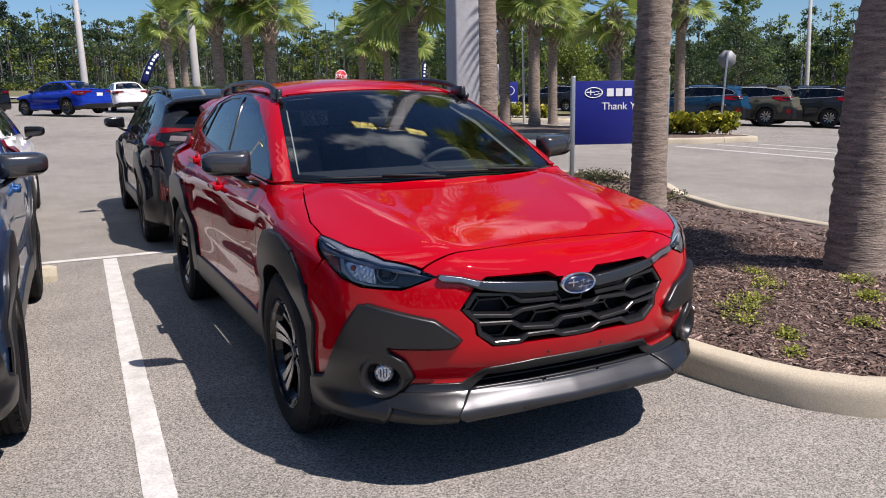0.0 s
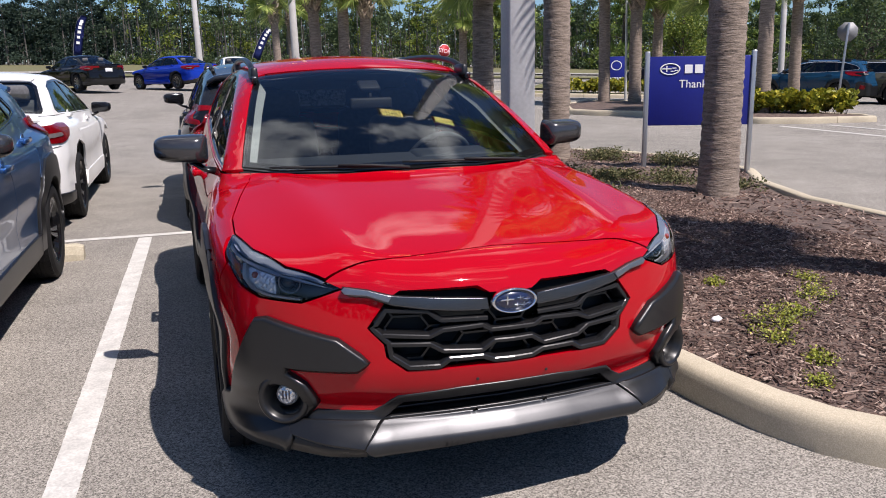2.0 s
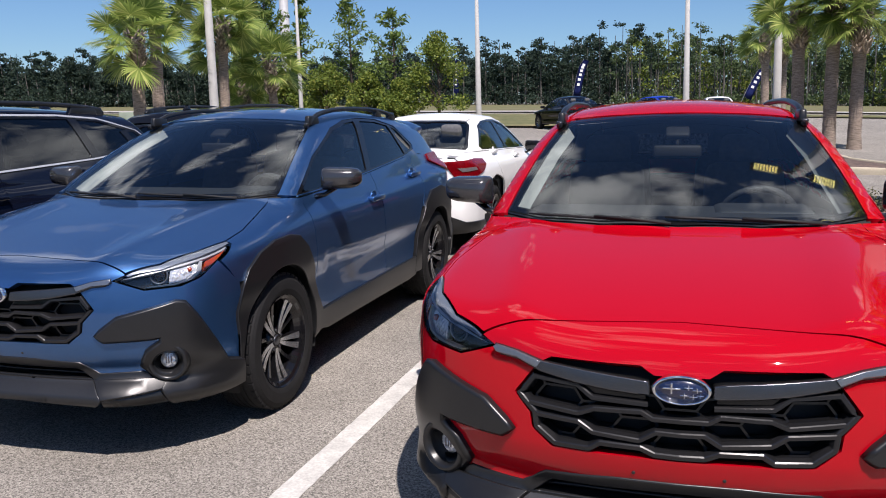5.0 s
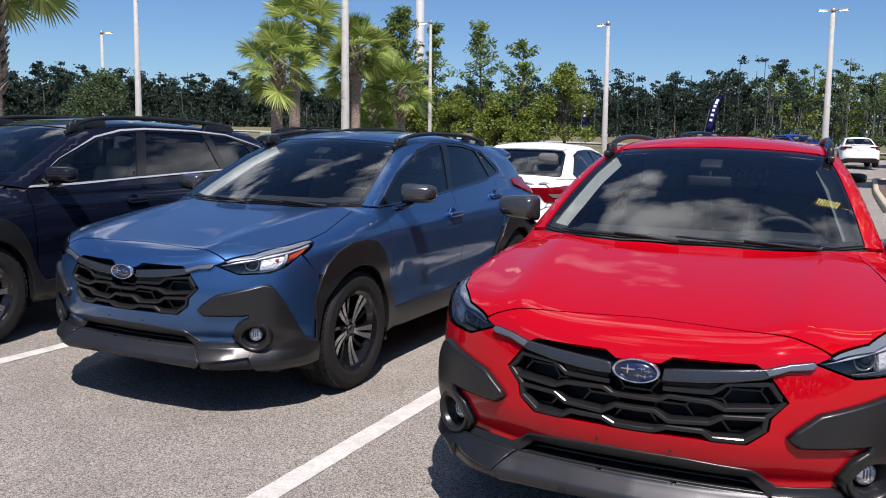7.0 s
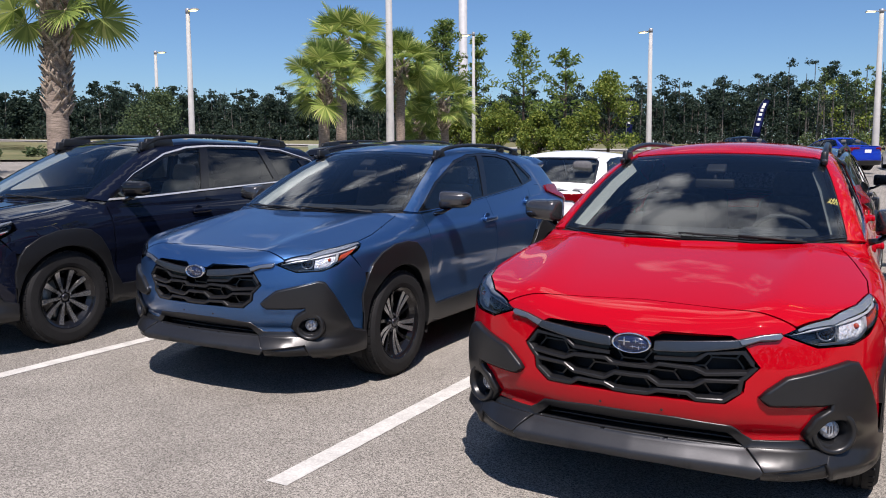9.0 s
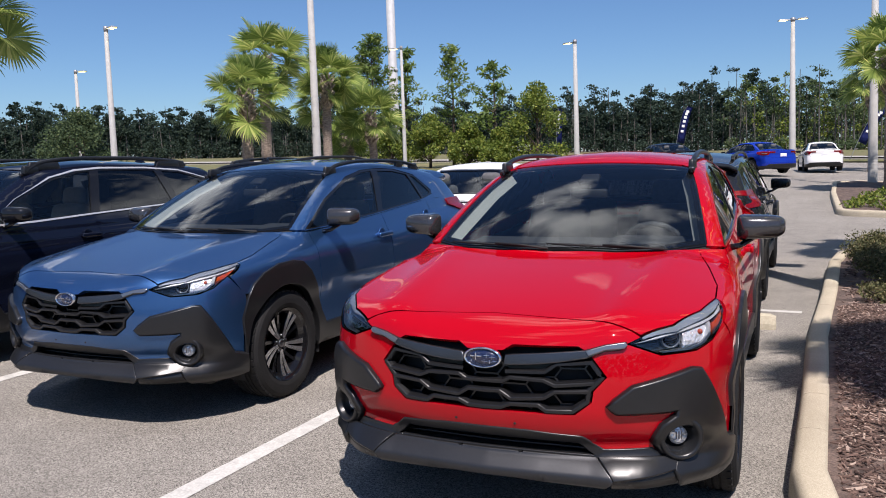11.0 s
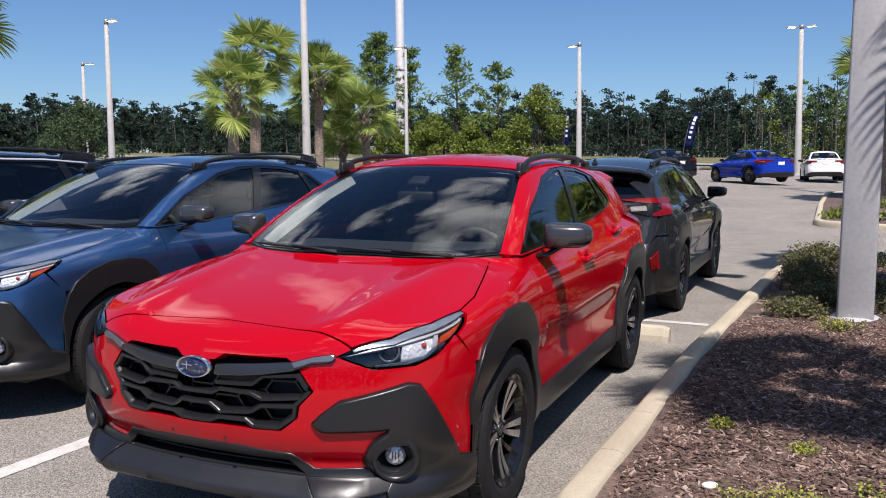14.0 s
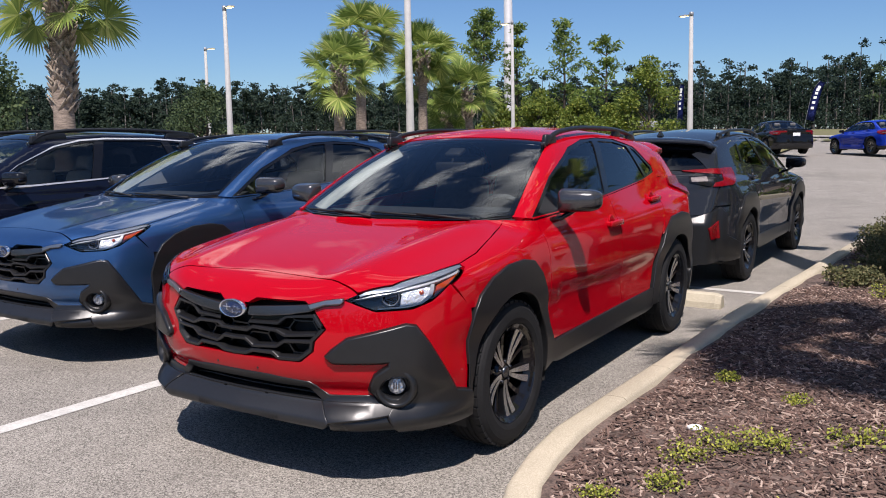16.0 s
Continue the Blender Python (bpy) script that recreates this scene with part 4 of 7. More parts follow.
            for x in (-0.014, 0.0, 0.014):
                boxed(bm, (0.0055, 0.030, 0.004), (x * 0.75, 0.002, 0.001), (0, 0, 0), 0.001)
            bmesh.ops.transform(bm, matrix=at, verts=bm.verts)
            part("fog_ribs", bm, CLEAR_LENS, bezel)
            # headlamp
            f = s < 0
            L = np.array(q["lamp"])
            lamp = sheet("headlamp", shell, "nose", q["lamp"], LENS, car, lift=0.002, depth=0, step=0.03, flip=f, label="clear swept headlamp")
            sheet("housing", shell, "nose", q["lamp"], HOUSING, lamp, lift=-0.055, depth=-0.055, step=0.03, flip=f)
            low_edge = [(u + 0.35, v - (0.007 + 0.011 * math.sin(math.pi * k / (len(lamp_edge) - 1)))) for k, (u, v) in enumerate(lamp_edge)]
            sheet("brow", shell, "nose", lamp_edge + low_edge[::-1], BROW, lamp, lift=-0.003, depth=0.02, step=0.03, flip=f, label="upper lamp strip coloured blue-grey like mirrored sky")
            sheet("running_light", shell, "nose", [(26.6, 0.820), (32, 0.851), (38, 0.873), (44, 0.892), (49.6, 0.916), (49.8, 0.909), (44, 0.884), (38, 0.864), (32, 0.842)], SILVER, lamp, lift=-0.012, depth=0.02, step=0.02, flip=f, label="bright running light strip")
            sheet("reflector", shell, "nose", [(35.8, 0.789), (40.0, 0.802), (41.8, 0.832), (42.2, 0.868), (41.4, 0.872), (36.2, 0.856)], FACETS, lamp, lift=-0.024, depth=0.02, step=0.02, flip=f, label="faceted chrome reflector")
            sheet("reflector_rim", shell, "nose", [(42.2, 0.876), (43.0, 0.876), (42.4, 0.828), (40.2, 0.796), (37, 0.783), (31.5, 0.780), (31.5, 0.785), (37, 0.790), (39.6, 0.802), (41.5, 0.830)], SILVER, lamp, lift=-0.012, depth=0.025, step=0.02, flip=f)
            sheet("marker", shell, "nose", [(43.4, 0.868), (49.4, 0.906), (47.7, 0.886), (42.6, 0.822)], AMBER, lamp, lift=-0.009, depth=0.03, step=0.02, flip=f, label="amber side marker")
            p = onto(shell, "nose", [(40.0, 0.838)])[0]
            bm = bmesh.new()
            bmesh.ops.create_uvsphere(bm, u_segments=12, v_segments=8, radius=0.011)
            bmesh.ops.transform(bm, matrix=Matrix.Translation((s * (p[0] - 0.016), p[1] + 0.018, 0.838)), verts=bm.verts)
            part("turn_bulb", bm, AMBER, lamp, "amber bulb")
            p = onto(shell, "nose", [(34.0, 0.826)])[0]
            bm = bmesh.new()
            bmesh.ops.create_uvsphere(bm, u_segments=20, v_segments=12, radius=0.034)
            bmesh.ops.transform(bm, matrix=Matrix.Translation((s * p[0] * 0.955, p[1] + 0.045, 0.824)), verts=bm.verts)
            lens = part("projector", bm, GLOSS, lamp, "round projector lens")
            bm = bmesh.new()
            lathe(bm, [(0.036 + 0.004 * math.cos(a), 0.004 * math.sin(a)) for a in [2 * math.pi * k / 6 for k in range(6)]], turn=(90, 0, s * 30), seg=24, close=True)
            bmesh.ops.transform(bm, matrix=Matrix.Translation((s * p[0] * 0.965, p[1] + 0.028, 0.824)), verts=bm.verts)
            part("projector_ring", bm, HOUSING_RIM, lens)
    # wheel wells, floor
    for y0 in (0, B):
        for s in (1, -1):
            bm = bmesh.new()
            prof = ring(y0, c["tyre"], 0.43, -20, 200, 18)
            rows = [[bm.verts.new((s * x, u, v)) for u, v in prof] for x in (0.855, 0.50)]
            for i in range(len(prof) - 1):
                bm.faces.new((rows[0][i], rows[0][i + 1], rows[1][i + 1], rows[1][i]))
            bm.faces.new(rows[1])
            part("wheel_well", bm, MATT, car, "black wheel well")
    bm = bmesh.new()
    boxed(bm, (1.50, back(3.2) + 0.6, 0.10), (0, (back(3.2) - 0.6) / 2, 0.27), (0, 0, 0), 0.02)
    part("floor_pan", bm, MATT, car, "black floor pan")
    for y0 in (0, B):
        for s in (1, -1):
            make_wheel(car, c, (s * c["tread"], y0, c["tyre"]), s > 0, spokes, tint)
    # mirrors
    for s in (1, -1):
        bm = bmesh.new()
        bmesh.ops.create_uvsphere(bm, u_segments=24, v_segments=14, radius=1)
        for v in bm.verts:
            x, y, z = v.co
            v.co = (math.copysign(abs(x) ** 0.38, x) * 0.118, (y * (0.088 - 0.02 * x) if y < 0 else y * 0.030), math.copysign(abs(z) ** 0.45, z) * (0.064 if z > 0 else 0.060) * (1 - 0.17 * x) + (0.0 if z > 0 else 0.012) * x)
        bmesh.ops.transform(bm, matrix=Matrix.Diagonal((s, 1, 1, 1)), verts=bm.verts)
        if s < 0:
            bmesh.ops.reverse_faces(bm, faces=bm.faces)
        for f in bm.faces:
            f.material_index = 1 if f.calc_center_median().z < -0.036 + 0.15 * s * f.calc_center_median().x or f.calc_center_median().y > 0.018 else 0
        bmesh.ops.transform(bm, matrix=pose(s * 0.945, 0.66, c.get("mirror", 1.135), 0, 0, s * 10), verts=bm.verts)
        mir = part("door_mirror", bm, [o.get("mirror_cap", CAP), GLOSS], car, "door mirror with a dark metallic cap")
        bm = bmesh.new()
        z0 = c.get("mirror", 1.135)
        tube(bm, [(s * 0.79, 0.61, z0 - 0.105), (s * 0.85, 0.63, z0 - 0.092), (s * 0.91, 0.655, z0 - 0.050)], [0.036, 0.026, 0.032], 10, 0.5)
        part("mirror_arm", bm, GLOSS, mir)
    # roof rails
    if rails:
        z = lambda y, x: float(onto(shell, "top", [(x, y)])[0][2])
        e = back(2.68) if rails == "open" else back(2.95)
        for s in (1, -1):
            ys = [1.03, 1.10, 1.24, 1.6, (1.6 + e) / 2, e - 0.25, e - 0.06, e]
            hs = [h * (0.72 if rails == "open" else 1.0) for h in (0.010, 0.036, 0.052, 0.056, 0.055, 0.050, 0.038, 0.010)]
            bm = bmesh.new()
            pts = [(s * (0.565 - 0.02 * (y - 1)), y, z(y, 0.555 - 0.02 * (y - 1)) + h) for y, h in zip(ys, hs)]
            tube(bm, lerp_path(pts, 26), 0.016 if rails == "open" else 0.021, 10, 0.95)
            feet = [(1.10, 0.16), (e - 0.08, 0.14)] + ([((1.6 + e) / 2 + 0.15, 0.12)] if rails == "open" else [(1.24, 0.34), (e - 0.26, 0.34)])
            for y, l in feet:
                x = 0.562 - 0.02 * (y - 1)
                boxed(bm, (0.036 if rails == "open" else 0.048, l, 0.06 if rails == "open" else 0.075), (s * x, y, z(y, x) + 0.020), (0, 0, 0), 0.010, 0.85)
            part("roof_rail", bm, CLAD, car, "black roof rail")
            bm = bmesh.new()
            boxed(bm, (0.030, 0.02, 0.035), (s * 0.566, 1.005, z(1.02, 0.56) + 0.012), (25, 0, 0), 0.007)
            part("rail_cap", bm, SATIN, car)
    if tail == "hatch":
        zz = float(onto(shell, "top", [(0, back(2.85))])[0][2])
        bm = bmesh.new()
        boxed(bm, (0.05, 0.16, 0.06), (0, back(2.85), zz + 0.025), (0, 0, 0), 0.015, 0.35)
        part("antenna_fin", bm, body, car)
    # cabin
    bm = bmesh.new()
    boxed(bm, (1.36, 0.62, 0.26), (0, 0.56, 0.90), (6, 0, 0), 0.06)
    boxed(bm, (1.30, 0.25, 0.10), (0, 0.42, 1.00), (8, 0, 0), 0.04)
    boxed(bm, (0.42, 0.24, 0.09), (0.37, 0.72, 1.02), (4, 0, 0), 0.035)
    boxed(bm, (0.26, 1.0, 0.30), (0, 1.2, 0.58), (0, 0, 0), 0.05)
    part("dashboard", bm, TRIM, car, "dark grey dashboard")
    bm = bmesh.new()
    lathe(bm, [(0.172 + 0.015 * math.cos(a), 0.015 * math.sin(a)) for a in [2 * math.pi * k / 8 for k in range(8)]], at=(0.37, 0.93, 0.98), turn=(-62, 0, 0), seg=36, close=True)
    boxed(bm, (0.32, 0.04, 0.035), (0.37, 0.92, 0.97), (28, 0, 0), 0.01)
    boxed(bm, (0.13, 0.05, 0.12), (0.37, 0.91, 0.97), (28, 0, 0), 0.02)
    tube(bm, [(0.37, 0.91, 0.96), (0.37, 0.70, 0.86)], 0.04)
    part("steering_wheel", bm, TRIM, car, "dark steering wheel")
    for x in (0.37, -0.37):
        make_seat(car, x, 1.50, seat)
        make_seat(car, x * 0.95, back(2.36), seat)
    bm = bmesh.new()
    boxed(bm, (0.22, 0.03, 0.058), (0, 0.90, 1.30), (0, 0, 0), 0.012)
    tube(bm, [(0, 0.905, 1.32), (0, 0.935, 1.375)], 0.010)
    boxed(bm, (0.11, 0.09, 0.03), (0, 0.945, 1.385), (25, 0, 0), 0.010)
    part("cabin_mirror", bm, MATT, car, "black inner mirror")
    # rear end
    if rear:
        make_tail(car, shell, body, B - 2.67, tail, d)
    return car


def make_tail(car, shell, body, far, tail, d):
    sheet("rear_skin", shell, "tail", mirror([(0, 1.02), (42, 1.0), (46, 0.9), (46, 0.28), (0, 0.28)]), MATT, car, lift=-0.03, depth=0.0, step=0.06, label="black rear backing")
    if tail == "hatch":
        pane = mirror([(0, 1.385), (30, 1.382), (35.3, 1.365), (34.3, 1.225), (27, 1.187), (0, 1.180)])
        sheet("rear_window_surround", shell, "tail", mirror([(0, 1.40), (31, 1.398), (38, 1.375), (37.5, 1.20), (33, 1.15), (0, 1.135)]), GLOSS, car, holes=[pane], lift=-0.004, depth=0.02, label="gloss black rear window surround", **d)
        sheet("rear_window", shell, "tail", pane, PRIVACY, car, lift=-0.012, depth=0, step=0.05, label="dark rear window")
        # roof spoiler: a wedge that carries the roof line on over the window
        bm = bmesh.new()
        rows = []
        for x in np.linspace(-0.61, 0.61, 17):
            z0 = float(onto(shell, "top", [(x, 2.92 + far)])[0][2]) + 0.003
            z1 = 1.432 - 0.085 * x * x - (0.03 if abs(x) > 0.58 else 0)
            y1 = 3.235 - 0.16 * x * x + far
            rows.append([bm.verts.new(v) for v in ((x, 2.92 + far, z0), (x, (2.92 + far + y1) / 2, (z0 + z1) / 2 + 0.010), (x, y1 - 0.02, z1 + 0.002), (x, y1, z1 - 0.010), (x, y1 - 0.012, z1 - 0.034), (x, 3.0 + far, z0 - 0.07))])
        for a, b in zip(rows, rows[1:]):
            for k in range(5):
                bm.faces.new((a[k], b[k], b[k + 1], a[k + 1]))
        bm.faces.new(rows[0][::-1])
        bm.faces.new(rows[-1])
        bmesh.ops.recalc_face_normals(bm, faces=bm.faces)
        part("spoiler", bm, body, car, "roof spoiler over the rear window")
        bm = bmesh.new()
        p = onto(shell, "tail", [(u, 1.18 + 0.015 * (u > 0)) for u in np.linspace(-4, 20, 8)])
        tube(bm, [Vector(v) + Vector((0, 0.02, 0.005)) for v in p], 0.01, 6)
        part("rear_wiper", bm, MATT, car, "black rear wiper")
        sheet("tailgate", shell, "tail", mirror([(0, 1.14), (30, 1.128), (33, 0.99), (31, 0.80), (27, 0.73), (0, 0.70)]), body, car, **d)
        sheet("rear_bumper", shell, "tail", mirror([(0, 0.694), (27.4, 0.724), (31.5, 0.79), (45, 0.80), (46.5, 0.60), (45, 0.30), (0, 0.29)]), body, car, **d)
        sheet("rear_apron", shell, "tail", mirror([(0, 0.60), (19, 0.60), (22, 0.69), (33.5, 0.785), (36, 0.72), (36, 0.52), (46, 0.42), (46, 0.28), (0, 0.25)]), CLAD, car, lift=0.022, depth=0.05, bevel=0.010, label="charcoal rear apron", **d)
        for f in (False, True):
            lamp = sheet("tail_lamp", shell, "tail", [(18.5, 1.128), (24, 1.136), (31, 1.146), (40, 1.152), (46.5, 1.148), (47.5, 1.10), (44, 1.04), (40, 1.0), (30.5, 0.986), (31.5, 1.018), (35.2, 1.036), (36, 1.098), (25, 1.113)], RUBY, car, lift=0.016, depth=0.03, bevel=0.005, step=0.025, flip=f, label="red C-shaped tail lamp")
            sheet("lamp_core", shell, "tail", [(24.5, 1.110), (35.6, 1.098), (34.8, 1.036), (31, 1.02), (29.5, 0.986), (21.4, 1.026), (21.2, 1.074)], GLOSS, lamp, lift=0.010, depth=0.02, step=0.02, flip=f, label="black lamp core")
            sheet("reversing_lens", shell, "tail", [(22, 1.066), (28.4, 1.076), (28.6, 1.034), (22.4, 1.028)], CLEAR_LENS, lamp, lift=0.014, depth=0.01, step=0.02, flip=f, label="clear reversing lamp")
            sheet("rear_shoulder", shell, "tail", [(31, 0.806), (33.6, 0.99), (30.6, 1.13), (46, 1.14), (52, 1.12), (52, 0.82)], body, car, lift=0.0, depth=0.02, flip=f, **d)
            sheet("rear_reflector", shell, "tail", [(27, 0.608), (32.0, 0.665), (32.6, 0.505), (27.8, 0.50)], RUBY, car, lift=0.032, depth=0.03, bevel=0.004, step=0.02, flip=f, label="red bumper reflector")
        p = onto(shell, "tail", [(0, 0.86)])[0]
        bm = bmesh.new()
        boxed(bm, (0.56, 0.02, 0.17), (0, p[1] + 0.0, 0.84), (-4, 0, 0), 0.006)
        part("plate_recess", bm, MATT, car, "empty number plate recess")
        bm = bmesh.new()
        lathe(bm, [(0.5, 0.0), (1.0, 0.006), (1.04, -0.004)], seg=28)
        bmesh.ops.transform(bm, matrix=Matrix.Translation((0, p[1] + 0.004, 0.985)) @ pose(0, 0, 0, -90, 0, 0) @ Matrix.Diagonal((0.055, 0.03, 1, 1)), verts=bm.verts)
        part("rear_emblem", bm, CHROME, car, "bright oval rear emblem")
    else:
        sheet("rear_window", shell, "top", mirror([(0, 2.42 + far), (0.45, 2.38 + far), (0.50, 2.44 + far), (0.60, 2.90 + far), (0.58, 2.97 + far), (0, 3.04 + far)]), SIDE, car, lift=-0.010, depth=0, step=0.05, label="rear window")
        sheet("window_border", shell, "top", mirror([(0, 2.385 + far), (0.46, 2.345 + far), (0.525, 2.44 + far), (0.635, 2.93 + far), (0.60, 3.0 + far), (0, 3.07 + far)]), GLOSS, car, holes=[mirror([(0, 2.42 + far), (0.45, 2.38 + far), (0.50, 2.44 + far), (0.60, 2.90 + far), (0.58, 2.97 + far), (0, 3.04 + far)])], lift=-0.003, depth=0.02, label="black window border", **d)
        sheet("boot_lid", shell, "top", mirror([(0, 3.075 + far), (0.58, 3.01 + far), (0.66, 3.10 + far), (0.66, 3.50 + far), (0.60, 3.68 + far), (0, 3.72 + far)]), body, car, **d)
        sheet("rear_panel", shell, "tail", mirror([(0, 1.03), (24, 1.02), (27, 0.94), (24, 0.78), (20, 0.72), (0, 0.71)]), body, car, **d)
        sheet("rear_bumper", shell, "tail", mirror([(0, 0.704), (20, 0.714), (25, 0.78), (38, 0.80), (41, 0.60), (40, 0.30), (0, 0.28)]), body, car, **d)
        sheet("rear_apron", shell, "tail", mirror([(0, 0.43), (22, 0.43), (28, 0.36), (40, 0.34), (40, 0.26), (0, 0.24)]), CLAD, car, lift=0.015, depth=0.05, bevel=0.008, label="black rear apron", **d)
        for f in (False, True):
            lamp = sheet("tail_lamp", shell, "tail", [(14, 0.985), (14, 0.93), (22, 0.92), (24, 0.84), (33, 0.83), (40, 0.875), (43.5, 0.93), (42, 0.985), (34, 1.0), (24, 0.99)], RUBY, car, lift=0.012, depth=0.03, bevel=0.005, step=0.025, flip=f, label="red wraparound tail lamp")
            sheet("reversing_lens", shell, "tail", [(25, 0.925), (33, 0.925), (34, 0.895), (27, 0.885)], CLEAR_LENS, lamp, lift=0.018, depth=0.02, step=0.02, flip=f)
            sheet("rear_shoulder", shell, "tail", [(24.5, 0.79), (27.5, 0.94), (24.5, 1.03), (33, 1.06), (45, 1.0), (47, 0.82), (38, 0.806)], body, car, lift=0.0, depth=0.02, flip=f, **d)
        p = onto(shell, "tail", [(0, 0.82)])[0]
        bm = bmesh.new()
        boxed(bm, (0.31, 0.012, 0.155), (0, p[1] + 0.008, 0.82), (-3, 0, 0), 0.004)
        part("number_plate", bm, PLATE, car, "plain white number plate")

# ---- ground ----
def rise(x, y):
    """The land climbs gently away from the two rows of cars."""
    r = math.hypot(x, y - 3)
    k = min(1, max(0, (r - 9) / 22))
    k = k * k * (3 - 2 * k)
    return k * max(-1.2, min(3.2, (-0.024 if x > 0 else -0.0155) * x + 0.0135 * y))


UP = pose(0, 0, 0, -0.7, -0.83, 0)


def stand(x, y, turn=0, sink=0.0):
    """A pose on the land, leaning with it."""
    return Matrix.Translation((x, y, rise(x, y) - sink)) @ UP @ pose(0, 0, 0, 0, 0, turn)


def speckled(name, dark, light, scale, patch, bump=0.0015, rough=0.9):
    """Stone chips in a binder, with broad patches of wear."""
    m = bpy.data.materials.new(name)
    m.use_nodes = True
    nt = m.node_tree
    b = nt.nodes["Principled BSDF"]
    b.inputs["Roughness"].default_value, b.inputs["Specular IOR Level"].default_value = rough, 0.3
    co = nt.nodes.new("ShaderNodeTexCoord").outputs["Object"]
    chips, fine, broad, streak = (nt.nodes.new("ShaderNodeTex" + k) for k in ("Voronoi", "Noise", "Noise", "Noise"))
    chips.inputs["Scale"].default_value = scale
    fine.inputs["Scale"].default_value, fine.inputs["Detail"].default_value = scale * 0.35, 5
    broad.inputs["Scale"].default_value, broad.inputs["Detail"].default_value = 0.35, 6
    streak.inputs["Scale"].default_value, streak.inputs["Detail"].default_value = 2.2, 8
    for t in (chips, fine, broad, streak):
        nt.links.new(co, t.inputs["Vector"])
    grey = nt.nodes.new("ShaderNodeSeparateColor")
    nt.links.new(chips.outputs["Color"], grey.inputs[0])
    add = nt.nodes.new("ShaderNodeMath")
    add.operation = "MULTIPLY_ADD"
    add.inputs[1].default_value = 0.55
    nt.links.new(grey.outputs[0], add.inputs[0])
    half = nt.nodes.new("ShaderNodeMath")
    half.operation = "MULTIPLY"
    half.inputs[1].default_value = 0.45
    nt.links.new(fine.outputs["Fac"], half.inputs[0])
    nt.links.new(half.outputs[0], add.inputs[2])
    ramp = nt.nodes.new("ShaderNodeValToRGB")
    e = ramp.color_ramp.elements
    e[0].position, e[1].position = 0.12, 0.92
    e[0].color, e[1].color = (*dark, 1), (*light, 1)
    mid = e.new(0.5)
    mid.color = (*[(a + c) * 0.46 for a, c in zip(dark, light)], 1)
    nt.links.new(add.outputs[0], ramp.inputs["Fac"])
    wear = nt.nodes.new("ShaderNodeMath")
    wear.operation = "ADD"
    nt.links.new(broad.outputs["Fac"], wear.inputs[0])
    nt.links.new(streak.outputs["Fac"], wear.inputs[1])
    lift = nt.nodes.new("ShaderNodeMapRange")
    lift.inputs["From Min"].default_value, lift.inputs["From Max"].default_value = 0.7, 1.3
    lift.inputs["To Min"].default_value, lift.inputs["To Max"].default_value = 1 - patch, 1 + patch
    nt.links.new(wear.outputs[0], lift.inputs["Value"])
    mul = nt.nodes.new("ShaderNodeVectorMath")
    mul.operation = "SCALE"
    nt.links.new(ramp.outputs["Color"], mul.inputs[0])
    nt.links.new(lift.outputs[0], mul.inputs["Scale"])
    nt.links.new(mul.outputs[0], b.inputs["Base Color"])
    k = nt.nodes.new("ShaderNodeBump")
    k.inputs["Strength"].default_value, k.inputs["Distance"].default_value = 0.6, bump
    nt.links.new(chips.outputs["Distance"], k.inputs["Height"])
    nt.links.new(k.outputs["Normal"], b.inputs["Normal"])
    return m


ASPHALT = speckled("asphalt", (0.030, 0.027, 0.023), (0.455, 0.422, 0.372), 185, 0.18)
CONCRETE = speckled("kerb_concrete", (0.36, 0.31, 0.225), (0.56, 0.495, 0.375), 300, 0.16, 0.0006)
PALE_STOP = speckled("wheel_stop_concrete", (0.36, 0.32, 0.24), (0.52, 0.47, 0.36), 200, 0.2, 0.001)
LINE = material("white_line_paint", (0.50, 0.485, 0.45), 0.75, vary=0.22, scale=9, bump=0.002, bump_scale=130)
GRASS = material("lawn", (0.085, 0.115, 0.030), 0.95, vary=0.35, scale=0.25, second=(0.20, 0.17, 0.075))
DRY = material("dry_verge", (0.20, 0.165, 0.085), 0.95, vary=0.3, scale=0.3, second=(0.12, 0.13, 0.045))
ROAD = speckled("pale_road", (0.28, 0.27, 0.25), (0.46, 0.44, 0.41), 60, 0.12)


bm = bmesh.new()
near = list(np.arange(-60, 60.1, 3)) + list(np.arange(68, 204, 8))
far_out = [300, 450, 700, 1100, 1700, 2600]
xs = [-v for v in far_out[::-1]] + [-v for v in near[:40:-1]] + near + far_out
grid = [[bm.verts.new((x, y, rise(x, y))) for x in xs] for y in xs]
for a, b in zip(grid, grid[1:]):
    for i in range(len(xs) - 1):
        bm.faces.new((a[i], a[i + 1], b[i + 1], b[i]))
tagged(part("ground", bm, ASPHALT), "worn pale grey asphalt car park with fine stone chips", "ground", kind="structure")


